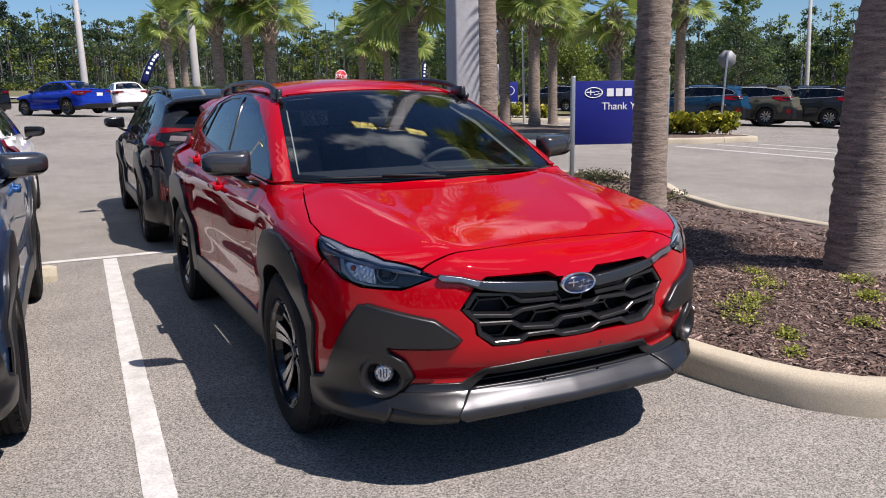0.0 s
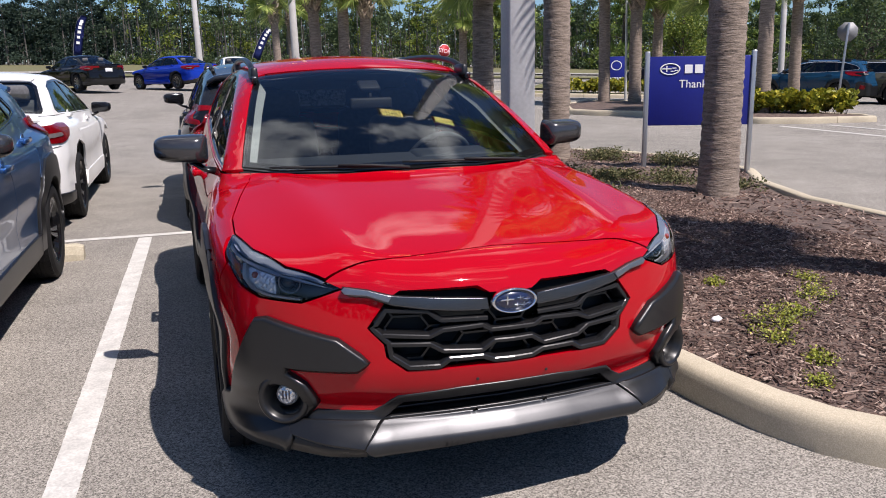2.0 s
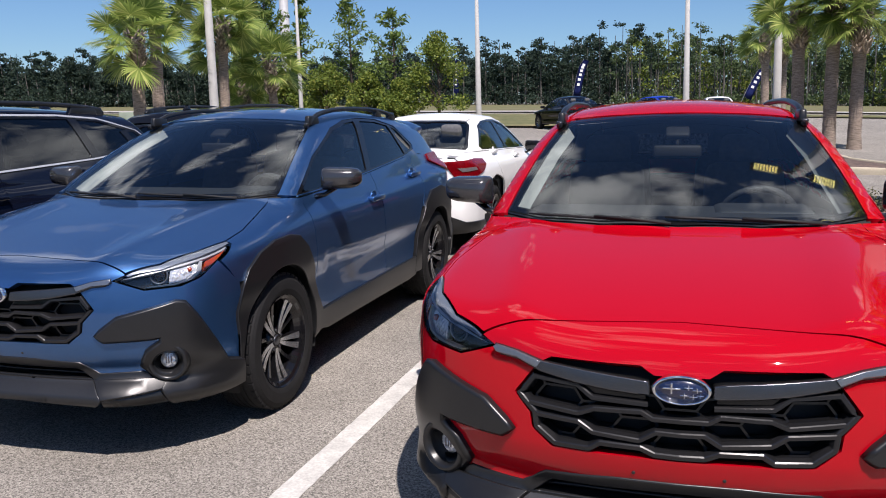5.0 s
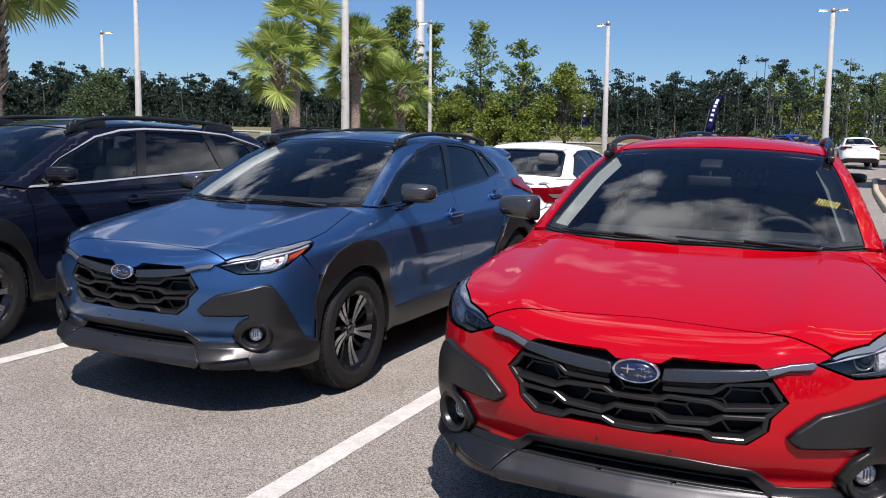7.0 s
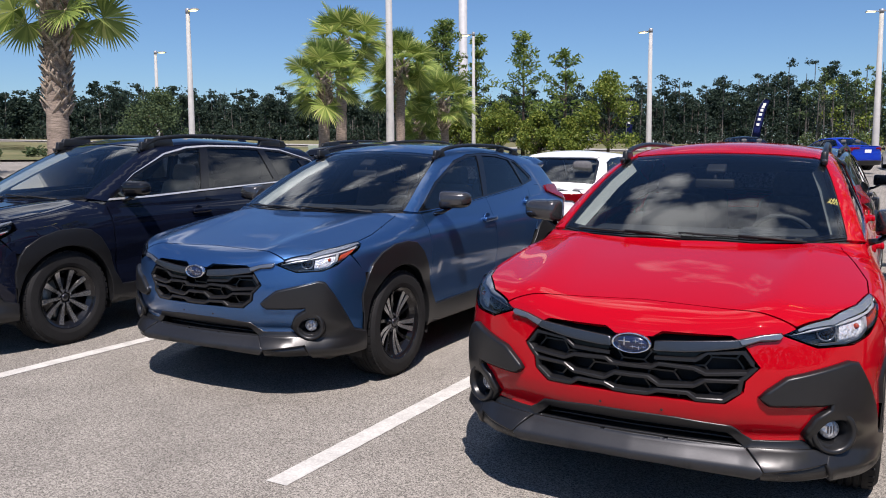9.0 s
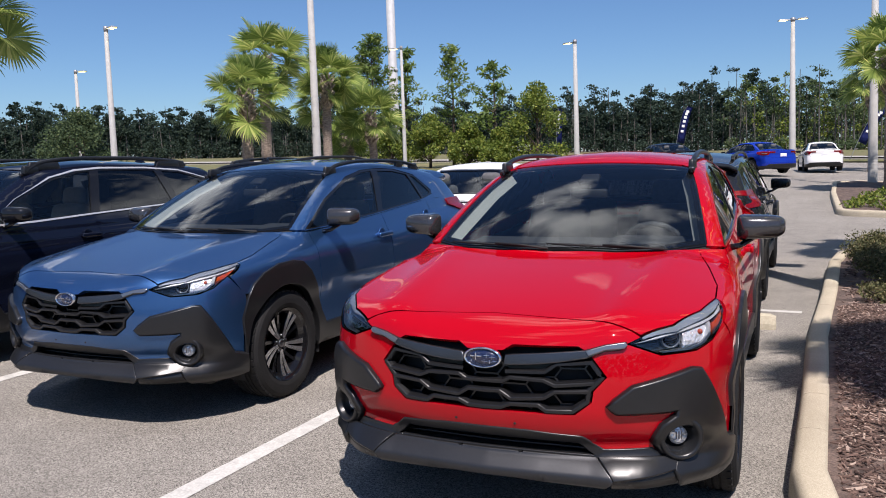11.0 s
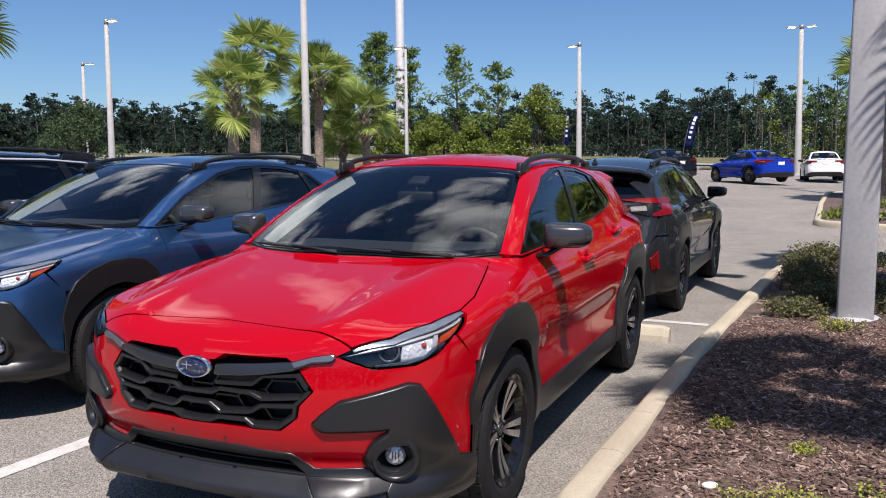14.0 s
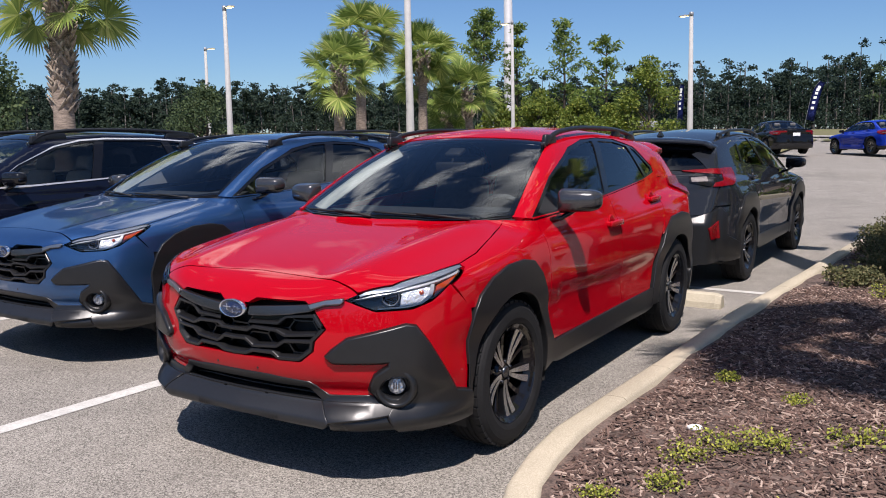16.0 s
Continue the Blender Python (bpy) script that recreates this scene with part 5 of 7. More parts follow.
def strip(name, points, width, mat, label, category, lift=0.004, kind="structure", ragged=0.0, step=0.25):
    """A painted or laid band along a line on the land."""
    bm = bmesh.new()
    pts = [Vector((*p, 0)) for p in points]
    rows = []
    for a, b in zip(pts, pts[1:]):
        n = max(1, int((b - a).length / step))
        side = (b - a).normalized().cross(Vector((0, 0, 1))) * width / 2
        for i in range(n + (b is pts[-1])):
            c = a.lerp(b, i / n)
            w = [side * (1 + ragged * (random.random() - 0.5)), -side * (1 + ragged * (random.random() - 0.5))]
            m = max(1, int(width / 3))
            q = [w[0].lerp(w[1], j / m) for j in range(m + 1)]
            rows.append([bm.verts.new((c.x + s.x, c.y + s.y, rise(c.x + s.x, c.y + s.y) + lift)) for s in q])
    for a, b in zip(rows, rows[1:]):
        for j in range(len(a) - 1):
            bm.faces.new((a[j], b[j], b[j + 1], a[j + 1]))
    bmesh.ops.recalc_face_normals(bm, faces=bm.faces)
    return tagged(part(name, bm, mat, smooth=False), label, category, kind=kind)


LINE_LABEL = "worn white parking bay line"
strip("bay_line", [(-1.515, -1.22), (-1.272, 4.50)], 0.118, LINE, LINE_LABEL, "road marking", ragged=0.07, step=0.04)
strip("bay_line", [(-4.285, -1.30), (-4.035, 4.50)], 0.118, LINE, LINE_LABEL, "road marking", ragged=0.07, step=0.04)
strip("bay_line", [(-7.035, -1.32), (-6.80, 4.55)], 0.118, LINE, LINE_LABEL, "road marking", ragged=0.07, step=0.06)
strip("row_line", [(-9.6, 4.80), (1.22, 4.535)], 0.105, LINE, "white line between the two rows of bays", "road marking", ragged=0.05, step=0.06)

# land beyond the car park: verge, road and lawn
strip("lawn", [(-6, 66), (12, 67), (40, 61)], 8, GRASS, "mown lawn beyond the car park", "lawn", 0.10, step=3)
strip("lawn", [(-140, 38), (-60, 48), (-25, 51.5), (-5.5, 53)], 30, GRASS, "mown lawn beyond the car park", "lawn", 0.10, step=3)
strip("verge", [(-200, 106), (-60, 116), (-25, 118), (12, 120), (60, 114), (160, 80)], 72, DRY, "dry grass verge before the woods", "verge", 0.06, step=3)
strip("road", [(-160, 62), (-60, 74), (-25, 77), (12, 82), (40, 78), (120, 50)], 6, ROAD, "pale far road", "road", 0.14, step=3)
strip("lawn", [(-95, -14), (-62, 20), (-52, 36)], 42, GRASS, "mown lawn beyond the car park", "lawn", 0.10, step=3)
strip("lawn", [(19, 40), (30, 34), (60, 20)], 8, GRASS, "mown lawn beyond the car park", "lawn", 0.10, step=3)

# ---- planted island beside the red car ----
ISLAND = [(1.12, 0.5), (1.095, -0.05), (1.13, -0.40), (1.19, -0.70), (1.28, -0.94), (1.43, -1.13), (1.62, -1.26), (1.95, -1.40), (2.5, -1.52), (3.2, -1.52), (3.9, -1.36), (4.5, -1.0), (4.85, -0.4),
          (4.98, 0.5), (5.0, 2.0), (5.05, 3.2), (5.4, 4.3), (5.95, 5.2), (6.1, 6.5), (5.6, 8.0), (4.6, 8.95), (3.6, 9.3), (2.7, 9.3), (2.0, 9.1), (1.70, 8.6), (1.56, 7.58), (1.38, 4.92), (1.22, 2.94), (1.16, 1.32)]


def inset(poly, d):
    out = []
    n = len(poly)
    area = sum(poly[i][0] * poly[(i + 1) % n][1] - poly[(i + 1) % n][0] * poly[i][1] for i in range(n))
    s = 1 if area > 0 else -1
    for i in range(n):
        a, b, c = Vector(poly[i - 1]), Vector(poly[i]), Vector(poly[(i + 1) % n])
        t = ((b - a).normalized() + (c - b).normalized()).normalized()
        out.append((b.x - s * t.y * d, b.y + s * t.x * d))
    return out


def densify(poly, step):
    out = []
    for a, b in zip(poly, poly[1:] + poly[:1]):
        n = max(1, round(math.dist(a, b) / step))
        out += [(a[0] + (b[0] - a[0]) * i / n, a[1] + (b[1] - a[1]) * i / n) for i in range(n)]
    return out


def make_kerb(poly, run, label="cast concrete kerb", height=0.15, width=0.155, detail=0.15):
    """A kerb cast in runs, with a joint between each and the next."""
    p = densify(poly, detail)
    prof = [(0.0, -0.02), (0.004, height * 0.55), (0.012, height - 0.035), (0.024, height - 0.012), (0.045, height - 0.002), (width * 0.6, height + 0.002), (width - 0.02, height), (width, height - 0.012), (width, -0.02)]
    rings = [inset(p, d) for d, _ in prof]
    k, n = max(1, round(run / detail)), len(p)
    for s in range(0, n, k):
        ids = [(s + i) % n for i in range(min(k, n - s) + 1)]
        bm = bmesh.new()
        rows = []
        for j, i in enumerate(ids):
            q = []
            for (d, z), r in zip(prof, rings):
                x, y = r[i]
                if j in (0, len(ids) - 1):
                    o = r[ids[1 if j == 0 else -2]]
                    x, y = x + (o[0] - x) * 0.018, y + (o[1] - y) * 0.018
                q.append(bm.verts.new((x, y, rise(*r[i]) + z)))
            rows.append(q)
        for a, b in zip(rows, rows[1:]):
            for i in range(len(prof) - 1):
                bm.faces.new((a[i], b[i], b[i + 1], a[i + 1]))
        bm.faces.new([bm.verts.new(v.co) for v in rows[0]])
        bm.faces.new([bm.verts.new(v.co) for v in rows[-1][::-1]])
        bmesh.ops.recalc_face_normals(bm, faces=bm.faces)
        tagged(part("kerb", bm, CONCRETE), label, "kerb", kind="structure")


make_kerb(ISLAND, 3.0, "pale cast concrete kerb round the planted island")
MULCH = material("bark_mulch", (0.066, 0.044, 0.036), 0.95, vary=0.5, scale=9, second=(0.17, 0.12, 0.098), bump=0.02, bump_scale=60)


def soil_height(poly, x, y, top=0.14, mound=0.07):
    d = min(math.hypot(x - a, y - b) for a, b in poly)
    return rise(x, y) + top - 0.03 + mound * min(1, d / 1.2) + 0.012 * math.sin(x * 3.1 + y * 2.2) + 0.010 * math.sin(x * 7.7 - y * 5.9)


def make_bed(name, poly, mat, label, step=0.2, top=0.14):
    edge = densify(inset(poly, 0.15), step)
    lo, hi = np.min(edge, 0), np.max(edge, 0)
    g = np.array([(x, y) for x in np.arange(lo[0], hi[0], step) for y in np.arange(lo[1], hi[1], step)])
    g = g[inside(np.array(inset(poly, 0.22)), g)]
    pts = [Vector(p) for p in edge] + [Vector(p) for p in g]
    vs, _, fs, _, _, _ = delaunay_2d_cdt(pts, [(i, (i + 1) % len(edge)) for i in range(len(edge))], [], 0, 1e-6)
    ok = inside(np.array(edge), np.array([sum((vs[i] for i in f), Vector((0, 0))) / len(f) for f in fs]))
    d = densify(poly, 0.4)
    ob = from_arrays(name, [(v.x, v.y, soil_height(d, v.x, v.y, top)) for v in vs], [f for f, k in zip(fs, ok) if k], mat, smooth=True)
    return tagged(ob, label, "planting bed", kind="structure")


make_bed("mulch_bed", ISLAND, MULCH, "bed of dark brown bark mulch")


# ---- plants ----
def leaf_material(name, a, b, c=None, shine=0.45, through=0.25):
    """Leaves that differ one by one, a little translucent."""
    m = bpy.data.materials.new(name)
    m.use_nodes = True
    nt = m.node_tree
    p = nt.nodes["Principled BSDF"]
    p.inputs["Roughness"].default_value, p.inputs["Specular IOR Level"].default_value = shine, 0.35
    geo = nt.nodes.new("ShaderNodeNewGeometry")
    ramp = nt.nodes.new("ShaderNodeValToRGB")
    e = ramp.color_ramp.elements
    e[0].color, e[1].color = (*a, 1), (*b, 1)
    if c:
        e[1].position = 0.75
        e.new(1.0).color = (*c, 1)
    t, mix = nt.nodes.new("ShaderNodeBsdfTranslucent"), nt.nodes.new("ShaderNodeMixShader")
    mix.inputs[0].default_value = through
    nt.links.new(geo.outputs["Random Per Island"], ramp.inputs["Fac"])
    nt.links.new(ramp.outputs["Color"], p.inputs["Base Color"])
    nt.links.new(ramp.outputs["Color"], t.inputs["Color"])
    nt.links.new(p.outputs[0], mix.inputs[1])
    nt.links.new(t.outputs[0], mix.inputs[2])
    nt.links.new(mix.outputs[0], nt.nodes["Material Output"].inputs["Surface"])
    return m


FROND = leaf_material("palm_frond", (0.14, 0.21, 0.05), (0.29, 0.37, 0.09), (0.56, 0.58, 0.20), 0.4, 0.45)
NEEDLE = leaf_material("pine_needles", (0.075, 0.125, 0.028), (0.17, 0.24, 0.052), (0.27, 0.32, 0.09), 0.6, 0.4)
DARK_LEAF = leaf_material("woodland_leaves", (0.048, 0.080, 0.040), (0.085, 0.125, 0.054), (0.130, 0.168, 0.068), 0.8, 0.4)
FRESH = leaf_material("fresh_leaves", (0.085, 0.135, 0.022), (0.18, 0.23, 0.040), (0.32, 0.33, 0.065), 0.55, 0.35)
# shade is put into this leaf colour, for the left-hand woods and the depths
WOODS_DIM = leaf_material("dimmed_woods_leaves", (0.024, 0.044, 0.034), (0.040, 0.066, 0.046), (0.062, 0.092, 0.058), 0.85, 0.45)
WOOD_TRUNK = material("grey_pine_bark", (0.075, 0.072, 0.066), 0.95, vary=0.4, scale=0.3, second=(0.17, 0.16, 0.145))
CROTON = leaf_material("yellow_green_leaves", (0.10, 0.13, 0.015), (0.34, 0.32, 0.03), (0.55, 0.46, 0.05), 0.4)
SCRUB = leaf_material("scrub_leaves", (0.060, 0.070, 0.028), (0.14, 0.14, 0.058), (0.30, 0.24, 0.13), 0.7, 0.25)
WEED = leaf_material("weed_leaves", (0.16, 0.20, 0.03), (0.38, 0.40, 0.06), (0.56, 0.52, 0.12), 0.6)


def banded(name, dark, light):
    """Bark with level bands, as old leaf scars leave them."""
    m = material(name, dark, 0.95, vary=0.35, scale=6, second=light, bump=0.022, bump_scale=16)
    nt = m.node_tree
    mp = nt.nodes.new("ShaderNodeMapping")
    mp.inputs["Scale"].default_value = (1.0, 1.0, 6.5)
    co = [n for n in nt.nodes if n.type == "TEX_COORD"][0]
    for n in [n for n in nt.nodes if n.type == "TEX_NOISE"]:
        nt.links.new(mp.outputs[0], n.inputs["Vector"])
    nt.links.new(co.outputs["Object"], mp.inputs["Vector"])
    return m


TRUNK = banded("palm_trunk", (0.12, 0.092, 0.072), (0.38, 0.305, 0.245))
BOOT = material("palm_boots", (0.17, 0.135, 0.105), 0.95, vary=0.4, scale=8, second=(0.50, 0.42, 0.33), bump=0.01, bump_scale=40)
BARK = material("pine_bark", (0.055, 0.042, 0.033), 0.95, vary=0.4, scale=4, second=(0.12, 0.095, 0.075), bump=0.02, bump_scale=20)


def ringed_trunk(bm, height, r, lean=(0, 0), seg=28, rings=0.045, flare=0.18):
    """A palm's trunk: stacked leaf scars, uneven, wider at the foot."""
    n = int(height / rings)
    rows = []
    for i in range(n + 1):
        h = i * rings
        q = r * (1 + flare * math.exp(-h / 0.22)) * (1 - 0.12 * h / height) + (0.006 if i % 2 else -0.004) + random.uniform(-0.004, 0.004)
        cx, cy = lean[0] * (h / height) ** 2.5, lean[1] * (h / height) ** 2.5
        w = random.uniform(-0.006, 0.006)
        rows.append([bm.verts.new((cx + (q + 0.007 * math.sin(k * 2.3 + i * 0.9)) * math.cos(2 * math.pi * k / seg), cy + q * math.sin(2 * math.pi * k / seg), h - 0.06 + w * math.sin(2 * math.pi * k / seg + i))) for k in range(seg)])
    for a, b in zip(rows, rows[1:]):
        for k in range(seg):
            bm.faces.new((a[k], a[(k + 1) % seg], b[(k + 1) % seg], b[k]))
    bm.faces.new(rows[-1])


def frond(bm, root, az, elev, size, rng):
    """A stiff fan leaf on its stalk: a disc of split blades, arched along the midrib."""
    out = Vector((math.cos(az), math.sin(az), 0))
    d = (out * math.cos(elev) + Vector((0, 0, math.sin(elev)))).normalized()
    side = d.cross(Vector((0, 0, 1))).normalized() if abs(d.z) < 0.98 else Vector((1, 0, 0))
    twist = rng.uniform(-0.9, 0.9)
    nrm = side.cross(d).normalized()
    side, nrm = side * math.cos(twist) + nrm * math.sin(twist), nrm * math.cos(twist) - side * math.sin(twist)
    stalk = size * rng.uniform(0.62, 0.92)
    p = [root + d * stalk * f - Vector((0, 0, 0.14 * size * f * f)) for f in (0, 0.5, 1)]
    tube(bm, p, [0.018, 0.013, 0.009], 4, caps=False)
    hub, n = p[-1], 38
    d2 = (p[2] - p[1]).normalized()
    for k in range(n):
        s = (k / (n - 1) - 0.5) * 2
        a = s * radians(128)
        length = size * (0.66 - 0.18 * abs(s) ** 1.6) * rng.uniform(0.9, 1.05)
        way = (d2 * math.cos(a) + side * math.sin(a) + nrm * (0.22 * abs(s) + 0.05)).normalized()
        fall = size * rng.uniform(0.03, 0.14)
        wide = way.cross(nrm).normalized() * 0.025 * size
        q0, q1 = hub, hub + way * length * 0.5 - Vector((0, 0, fall * 0.12))
        q2 = hub + way * length * 0.82 - Vector((0, 0, fall * 0.5))
        q3 = hub + way * length - Vector((0, 0, fall * (1.2 if abs(s) < 0.5 else 0.8)))
        v = [bm.verts.new(q) for q in (q0, q1 + wide, q1 - wide, q2 + wide * 0.55, q2 - wide * 0.55, q3)]
        bm.faces.new((v[0], v[2], v[1]))
        bm.faces.new((v[1], v[2], v[4], v[3]))
        bm.faces.new((v[3], v[4], v[5]))


def make_palm(m, height, r, size, seed, n=30, boots=0.0, label="sabal palm with a ringed grey-brown trunk", lean=(0, 0), rings=0.045):
    rng = random.Random(seed)
    palm = thing("palm_tree", m, label, "palm tree", "palms")
    bm = bmesh.new()
    ringed_trunk(bm, height, r, lean, 28 if rings < 0.06 else 14, rings)
    part("trunk", bm, TRUNK, palm)
    top = Vector((lean[0], lean[1], height))
    if boots:
        bm = bmesh.new()
        boots *= 1.3
        rows = int(boots / 0.13)
        for i in range(rows):
            for k in range(7):
                a = 2 * math.pi * (k + 0.5 * (i % 2)) / 7 + rng.uniform(-0.15, 0.15)
                o = Vector((math.cos(a), math.sin(a), 0))
                h = height - boots + i * 0.13 + rng.uniform(-0.03, 0.03)
                base = top * (h / height) + Vector((0, 0, h - top.z * h / height)) + o * r * 0.8
                t = Vector((-o.y, o.x, 0)) * rng.choice((-0.12, 0.12))
                tube(bm, [base, base + o * 0.06 + t + Vector((0, 0, 0.17)), base + o * 0.11 + t * 1.7 + Vector((0, 0, 0.28))], [0.065, 0.05, 0.02], 5, 0.5)
        part("leaf_base_sheath", bm, BOOT, palm, "criss-cross split leaf bases")
    bm = bmesh.new()
    for k in range(n):
        f = (k + 0.5) / n
        elev = radians(82 - 118 * f ** 0.9 + rng.uniform(-10, 10))
        frond(bm, top + Vector((0, 0, 0.1 - 0.25 * f)), k * 2.39996 + rng.uniform(-0.2, 0.2), elev, size * rng.uniform(0.85, 1.1), rng)
    part("crown", bm, FROND, palm, "crown of fan leaves", smooth=False)
    return palm


def leaf_cloud(bm, centre, radius, n, size, rng, flat=0.8, needle=False):
    for _ in range(n):
        while True:
            v = Vector((rng.uniform(-1, 1), rng.uniform(-1, 1), rng.uniform(-1, 1)))
            if v.length < 1:
                break
        p = centre + Vector((v.x * radius, v.y * radius, v.z * radius * flat))
        a = Vector((rng.uniform(-1, 1), rng.uniform(-1, 1), rng.uniform(-0.7, 1))).normalized()
        b = a.cross(Vector((rng.uniform(-1, 1), rng.uniform(-1, 1), rng.uniform(-1, 1)))).normalized()
        s = size * rng.uniform(0.6, 1.3)
        w = s * (0.16 if needle else 0.45)
        vs = [bm.verts.new(q) for q in (p - a * s * 0.5, p + b * w, p + a * s * 0.6, p - b * w)]
        bm.faces.new(vs)


def make_pine(m, height, seed, spread=1.5, bare=0.25, density=1.0, label="young longleaf pine with tufted branches"):
    rng = random.Random(seed)
    tree = thing("pine_tree", m, label, "pine tree", "young pines")
    bm = bmesh.new()
    tube(bm, [(0, 0, -0.3), (0.05, 0, height * 0.5), (0, 0.05, height * 0.97)], [0.10 + height * 0.008, 0.08, 0.02], 8)
    leaves = bmesh.new()
    tiers = max(5, int(height * 1.25))
    for i in range(tiers):
        f = i / (tiers - 1)
        h = height * (bare + (0.97 - bare) * f)
        reach = spread * (1.0 - 0.72 * f) * rng.uniform(0.4, 1.3)
        for k in range(rng.choice((3, 4, 4, 5))):
            a = rng.uniform(0, 6.28)
            d = Vector((math.cos(a), math.sin(a), 0.35 + 0.4 * f))
            tip = Vector((0, 0, h)) + d * reach
            tube(bm, [(0, 0, h), Vector((0, 0, h)) + d * reach * 0.5 + Vector((0, 0, -0.05)), tip], [0.035, 0.022, 0.01], 4, caps=False)
            for q in (1.05, 0.85, 0.62, 0.4):
                leaf_cloud(leaves, Vector((0, 0, h)) + d * reach * q + Vector((0, 0, 0.08)), 0.27 * spread / 1.5, int(15 * density), 0.34, rng, 0.8, True)
    leaf_cloud(leaves, Vector((0, 0, height)), 0.32, int(40 * density), 0.3, rng, 1.5, True)
    part("trunk", bm, BARK, tree)
    part("crown", leaves, NEEDLE, tree, "tufts of long green needles", smooth=False)
    return tree


def make_tree(m, height, spread, seed, mat, label, n=34, low=0.22, leaf=0.13, count=190):
    rng = random.Random(seed)
    tree = thing("tree", m, label, "tree", "small trees")
    bm, leaves = bmesh.new(), bmesh.new()
    tube(bm, [(0, 0, -0.3), (0.04, 0.02, height * 0.35), (0, 0, height * 0.85)], [0.12, 0.09, 0.03], 8)
    for i in range(n):
        f = rng.uniform(low, 1.0)
        a = rng.uniform(0, 6.28)
        w = spread * math.sin(math.pi * min(1, 0.18 + 0.82 * f)) ** 0.7 * rng.uniform(0.35, 1.0)
        tip = Vector((math.cos(a) * w, math.sin(a) * w, height * f))
        root = Vector((0, 0, height * max(0.15, f - 0.25)))
        tube(bm, [root, root.lerp(tip, 0.5) + Vector((0, 0, 0.1)), tip], [0.04, 0.025, 0.01], 4, caps=False)
        leaf_cloud(leaves, tip, spread * 0.36, count, leaf, rng, 0.8)
    part("trunk", bm, BARK, tree)
    part("crown", leaves, mat, tree, "uneven leafy crown", smooth=False)
    return tree


def make_shrub(name, m, w, h, seed, mat, label, n=8, count=60, leaf=0.09, category="shrub", group="shrubs"):
    rng = random.Random(seed)
    bush = thing(name, m, label, category, group)
    bm, leaves = bmesh.new(), bmesh.new()
    for _ in range(n):
        a, q = rng.uniform(0, 6.28), rng.uniform(0.1, 1)
        tip = Vector((math.cos(a) * w * q, math.sin(a) * w * q, h * rng.uniform(0.45, 1.0)))
        tube(bm, [(tip.x * 0.2, tip.y * 0.2, -0.03), tip * 0.6, tip], [0.008, 0.006, 0.003], 4, caps=False)
        leaf_cloud(leaves, tip * 0.9, max(w * 0.35, 0.05), count, leaf, rng, 0.8)
    part("stem", bm, BARK, bush)
    part("foliage", leaves, mat, bush, smooth=False)
    return bush


# palms in the near island and round the car park
make_palm(pose(4.15, 3.57, 0.16), 5.2, 0.185, 0.95, 1, lean=(0.10, 0.05))
make_palm(pose(3.32, 0.38, 0.16), 4.6, 0.19, 0.95, 2, n=26, lean=(0.25, -0.75))
make_palm(pose(4.09, 7.08, 0.16), 5.4, 0.185, 0.95, 3, lean=(-0.06, 0.1))
make_palm(pose(3.8, 9.1, 0.16), 3.2, 0.17, 0.95, 4, boots=0.7, lean=(0.05, 0.1))
far = dict(rings=0.12, n=32)
crossed = "sabal palm with criss-cross leaf bases under its crown"
for k, (x, y, h, b, r, s) in enumerate([
        (-15.67, 19.18, 3.6, 1.2, 0.20, 1.15), (-16.8, 21.9, 5.0, 0.6, 0.21, 1.25), (-16.9, 26.5, 3.6, 0.9, 0.18, 1.1), (-16.14, 25.2, 4.4, 0.9, 0.19, 1.15), (-15.5, 28.0, 3.0, 1.0, 0.18, 1.15), (-17.6, 29.5, 2.2, 0.9, 0.17, 1.0),
        (-15.2, 8.4, 4.9, 2.1, 0.25, 1.2), (5.7, 25.0, 4.2, 1.0, 0.20, 1.2), (4.1, 25.6, 4.4, 1.0, 0.20, 1.15), (5.0, 25.2, 4.6, 0.9, 0.20, 1.15), (5.06, 43.3, 4.8, 1.2, 0.21, 1.2), (6.25, 46.0, 4.6, 1.0, 0.21, 1.2),
        (13.2, 21.9, 4.9, 1.1, 0.20, 1.15), (13.9, 21.1, 4.7, 1.2, 0.21, 1.2), (13.4, 14.2, 5.0, 0.6, 0.19, 1.1), (15.0, 18.0, 3.8, 1.1, 0.19, 1.05),
        (12.5, 34.0, 3.9, 0.9, 0.19, 1.1), (13.6, 33.5, 4.2, 0.9, 0.19, 1.1), (14.6, 33.3, 4.0, 0.9, 0.19, 1.1), (16.6, 24.0, 4.2, 0.9, 0.19, 1.1), (19.0, 19.5, 4.6, 0.9, 0.19, 1.1)]):
    make_palm(stand(x, y, k * 50), h, r, s, 10 + k, boots=b, label=crossed, lean=(0.1 * math.sin(k * 2), 0.1 * math.cos(k * 3)), **far)

# young pines and small trees on the verge
for k, (x, y, h, sp, bare, dn) in enumerate([(-25.8, 47.9, 9.0, 2.0, 0.62, 0.8), (-23.4, 48.2, 7.8, 2.1, 0.12, 0.9), (-20.4, 49.5, 8.0, 1.9, 0.30, 0.7), (-17.2, 49.0, 6.8, 2.1, 0.25, 0.8), (27.0, 44.0, 9.0, 1.8, 0.15, 1.2), (30.5, 42.0, 9.6, 1.8, 0.15, 1.2), (34.0, 39.0, 8.6, 1.8, 0.15, 1.2), (24.0, 47.0, 8.0, 1.7, 0.2, 1.1), (39.0, 36.0, 9.2, 1.8, 0.15, 1.2)]):
    make_pine(stand(x, y), h, 50 + k, sp, bare, dn)
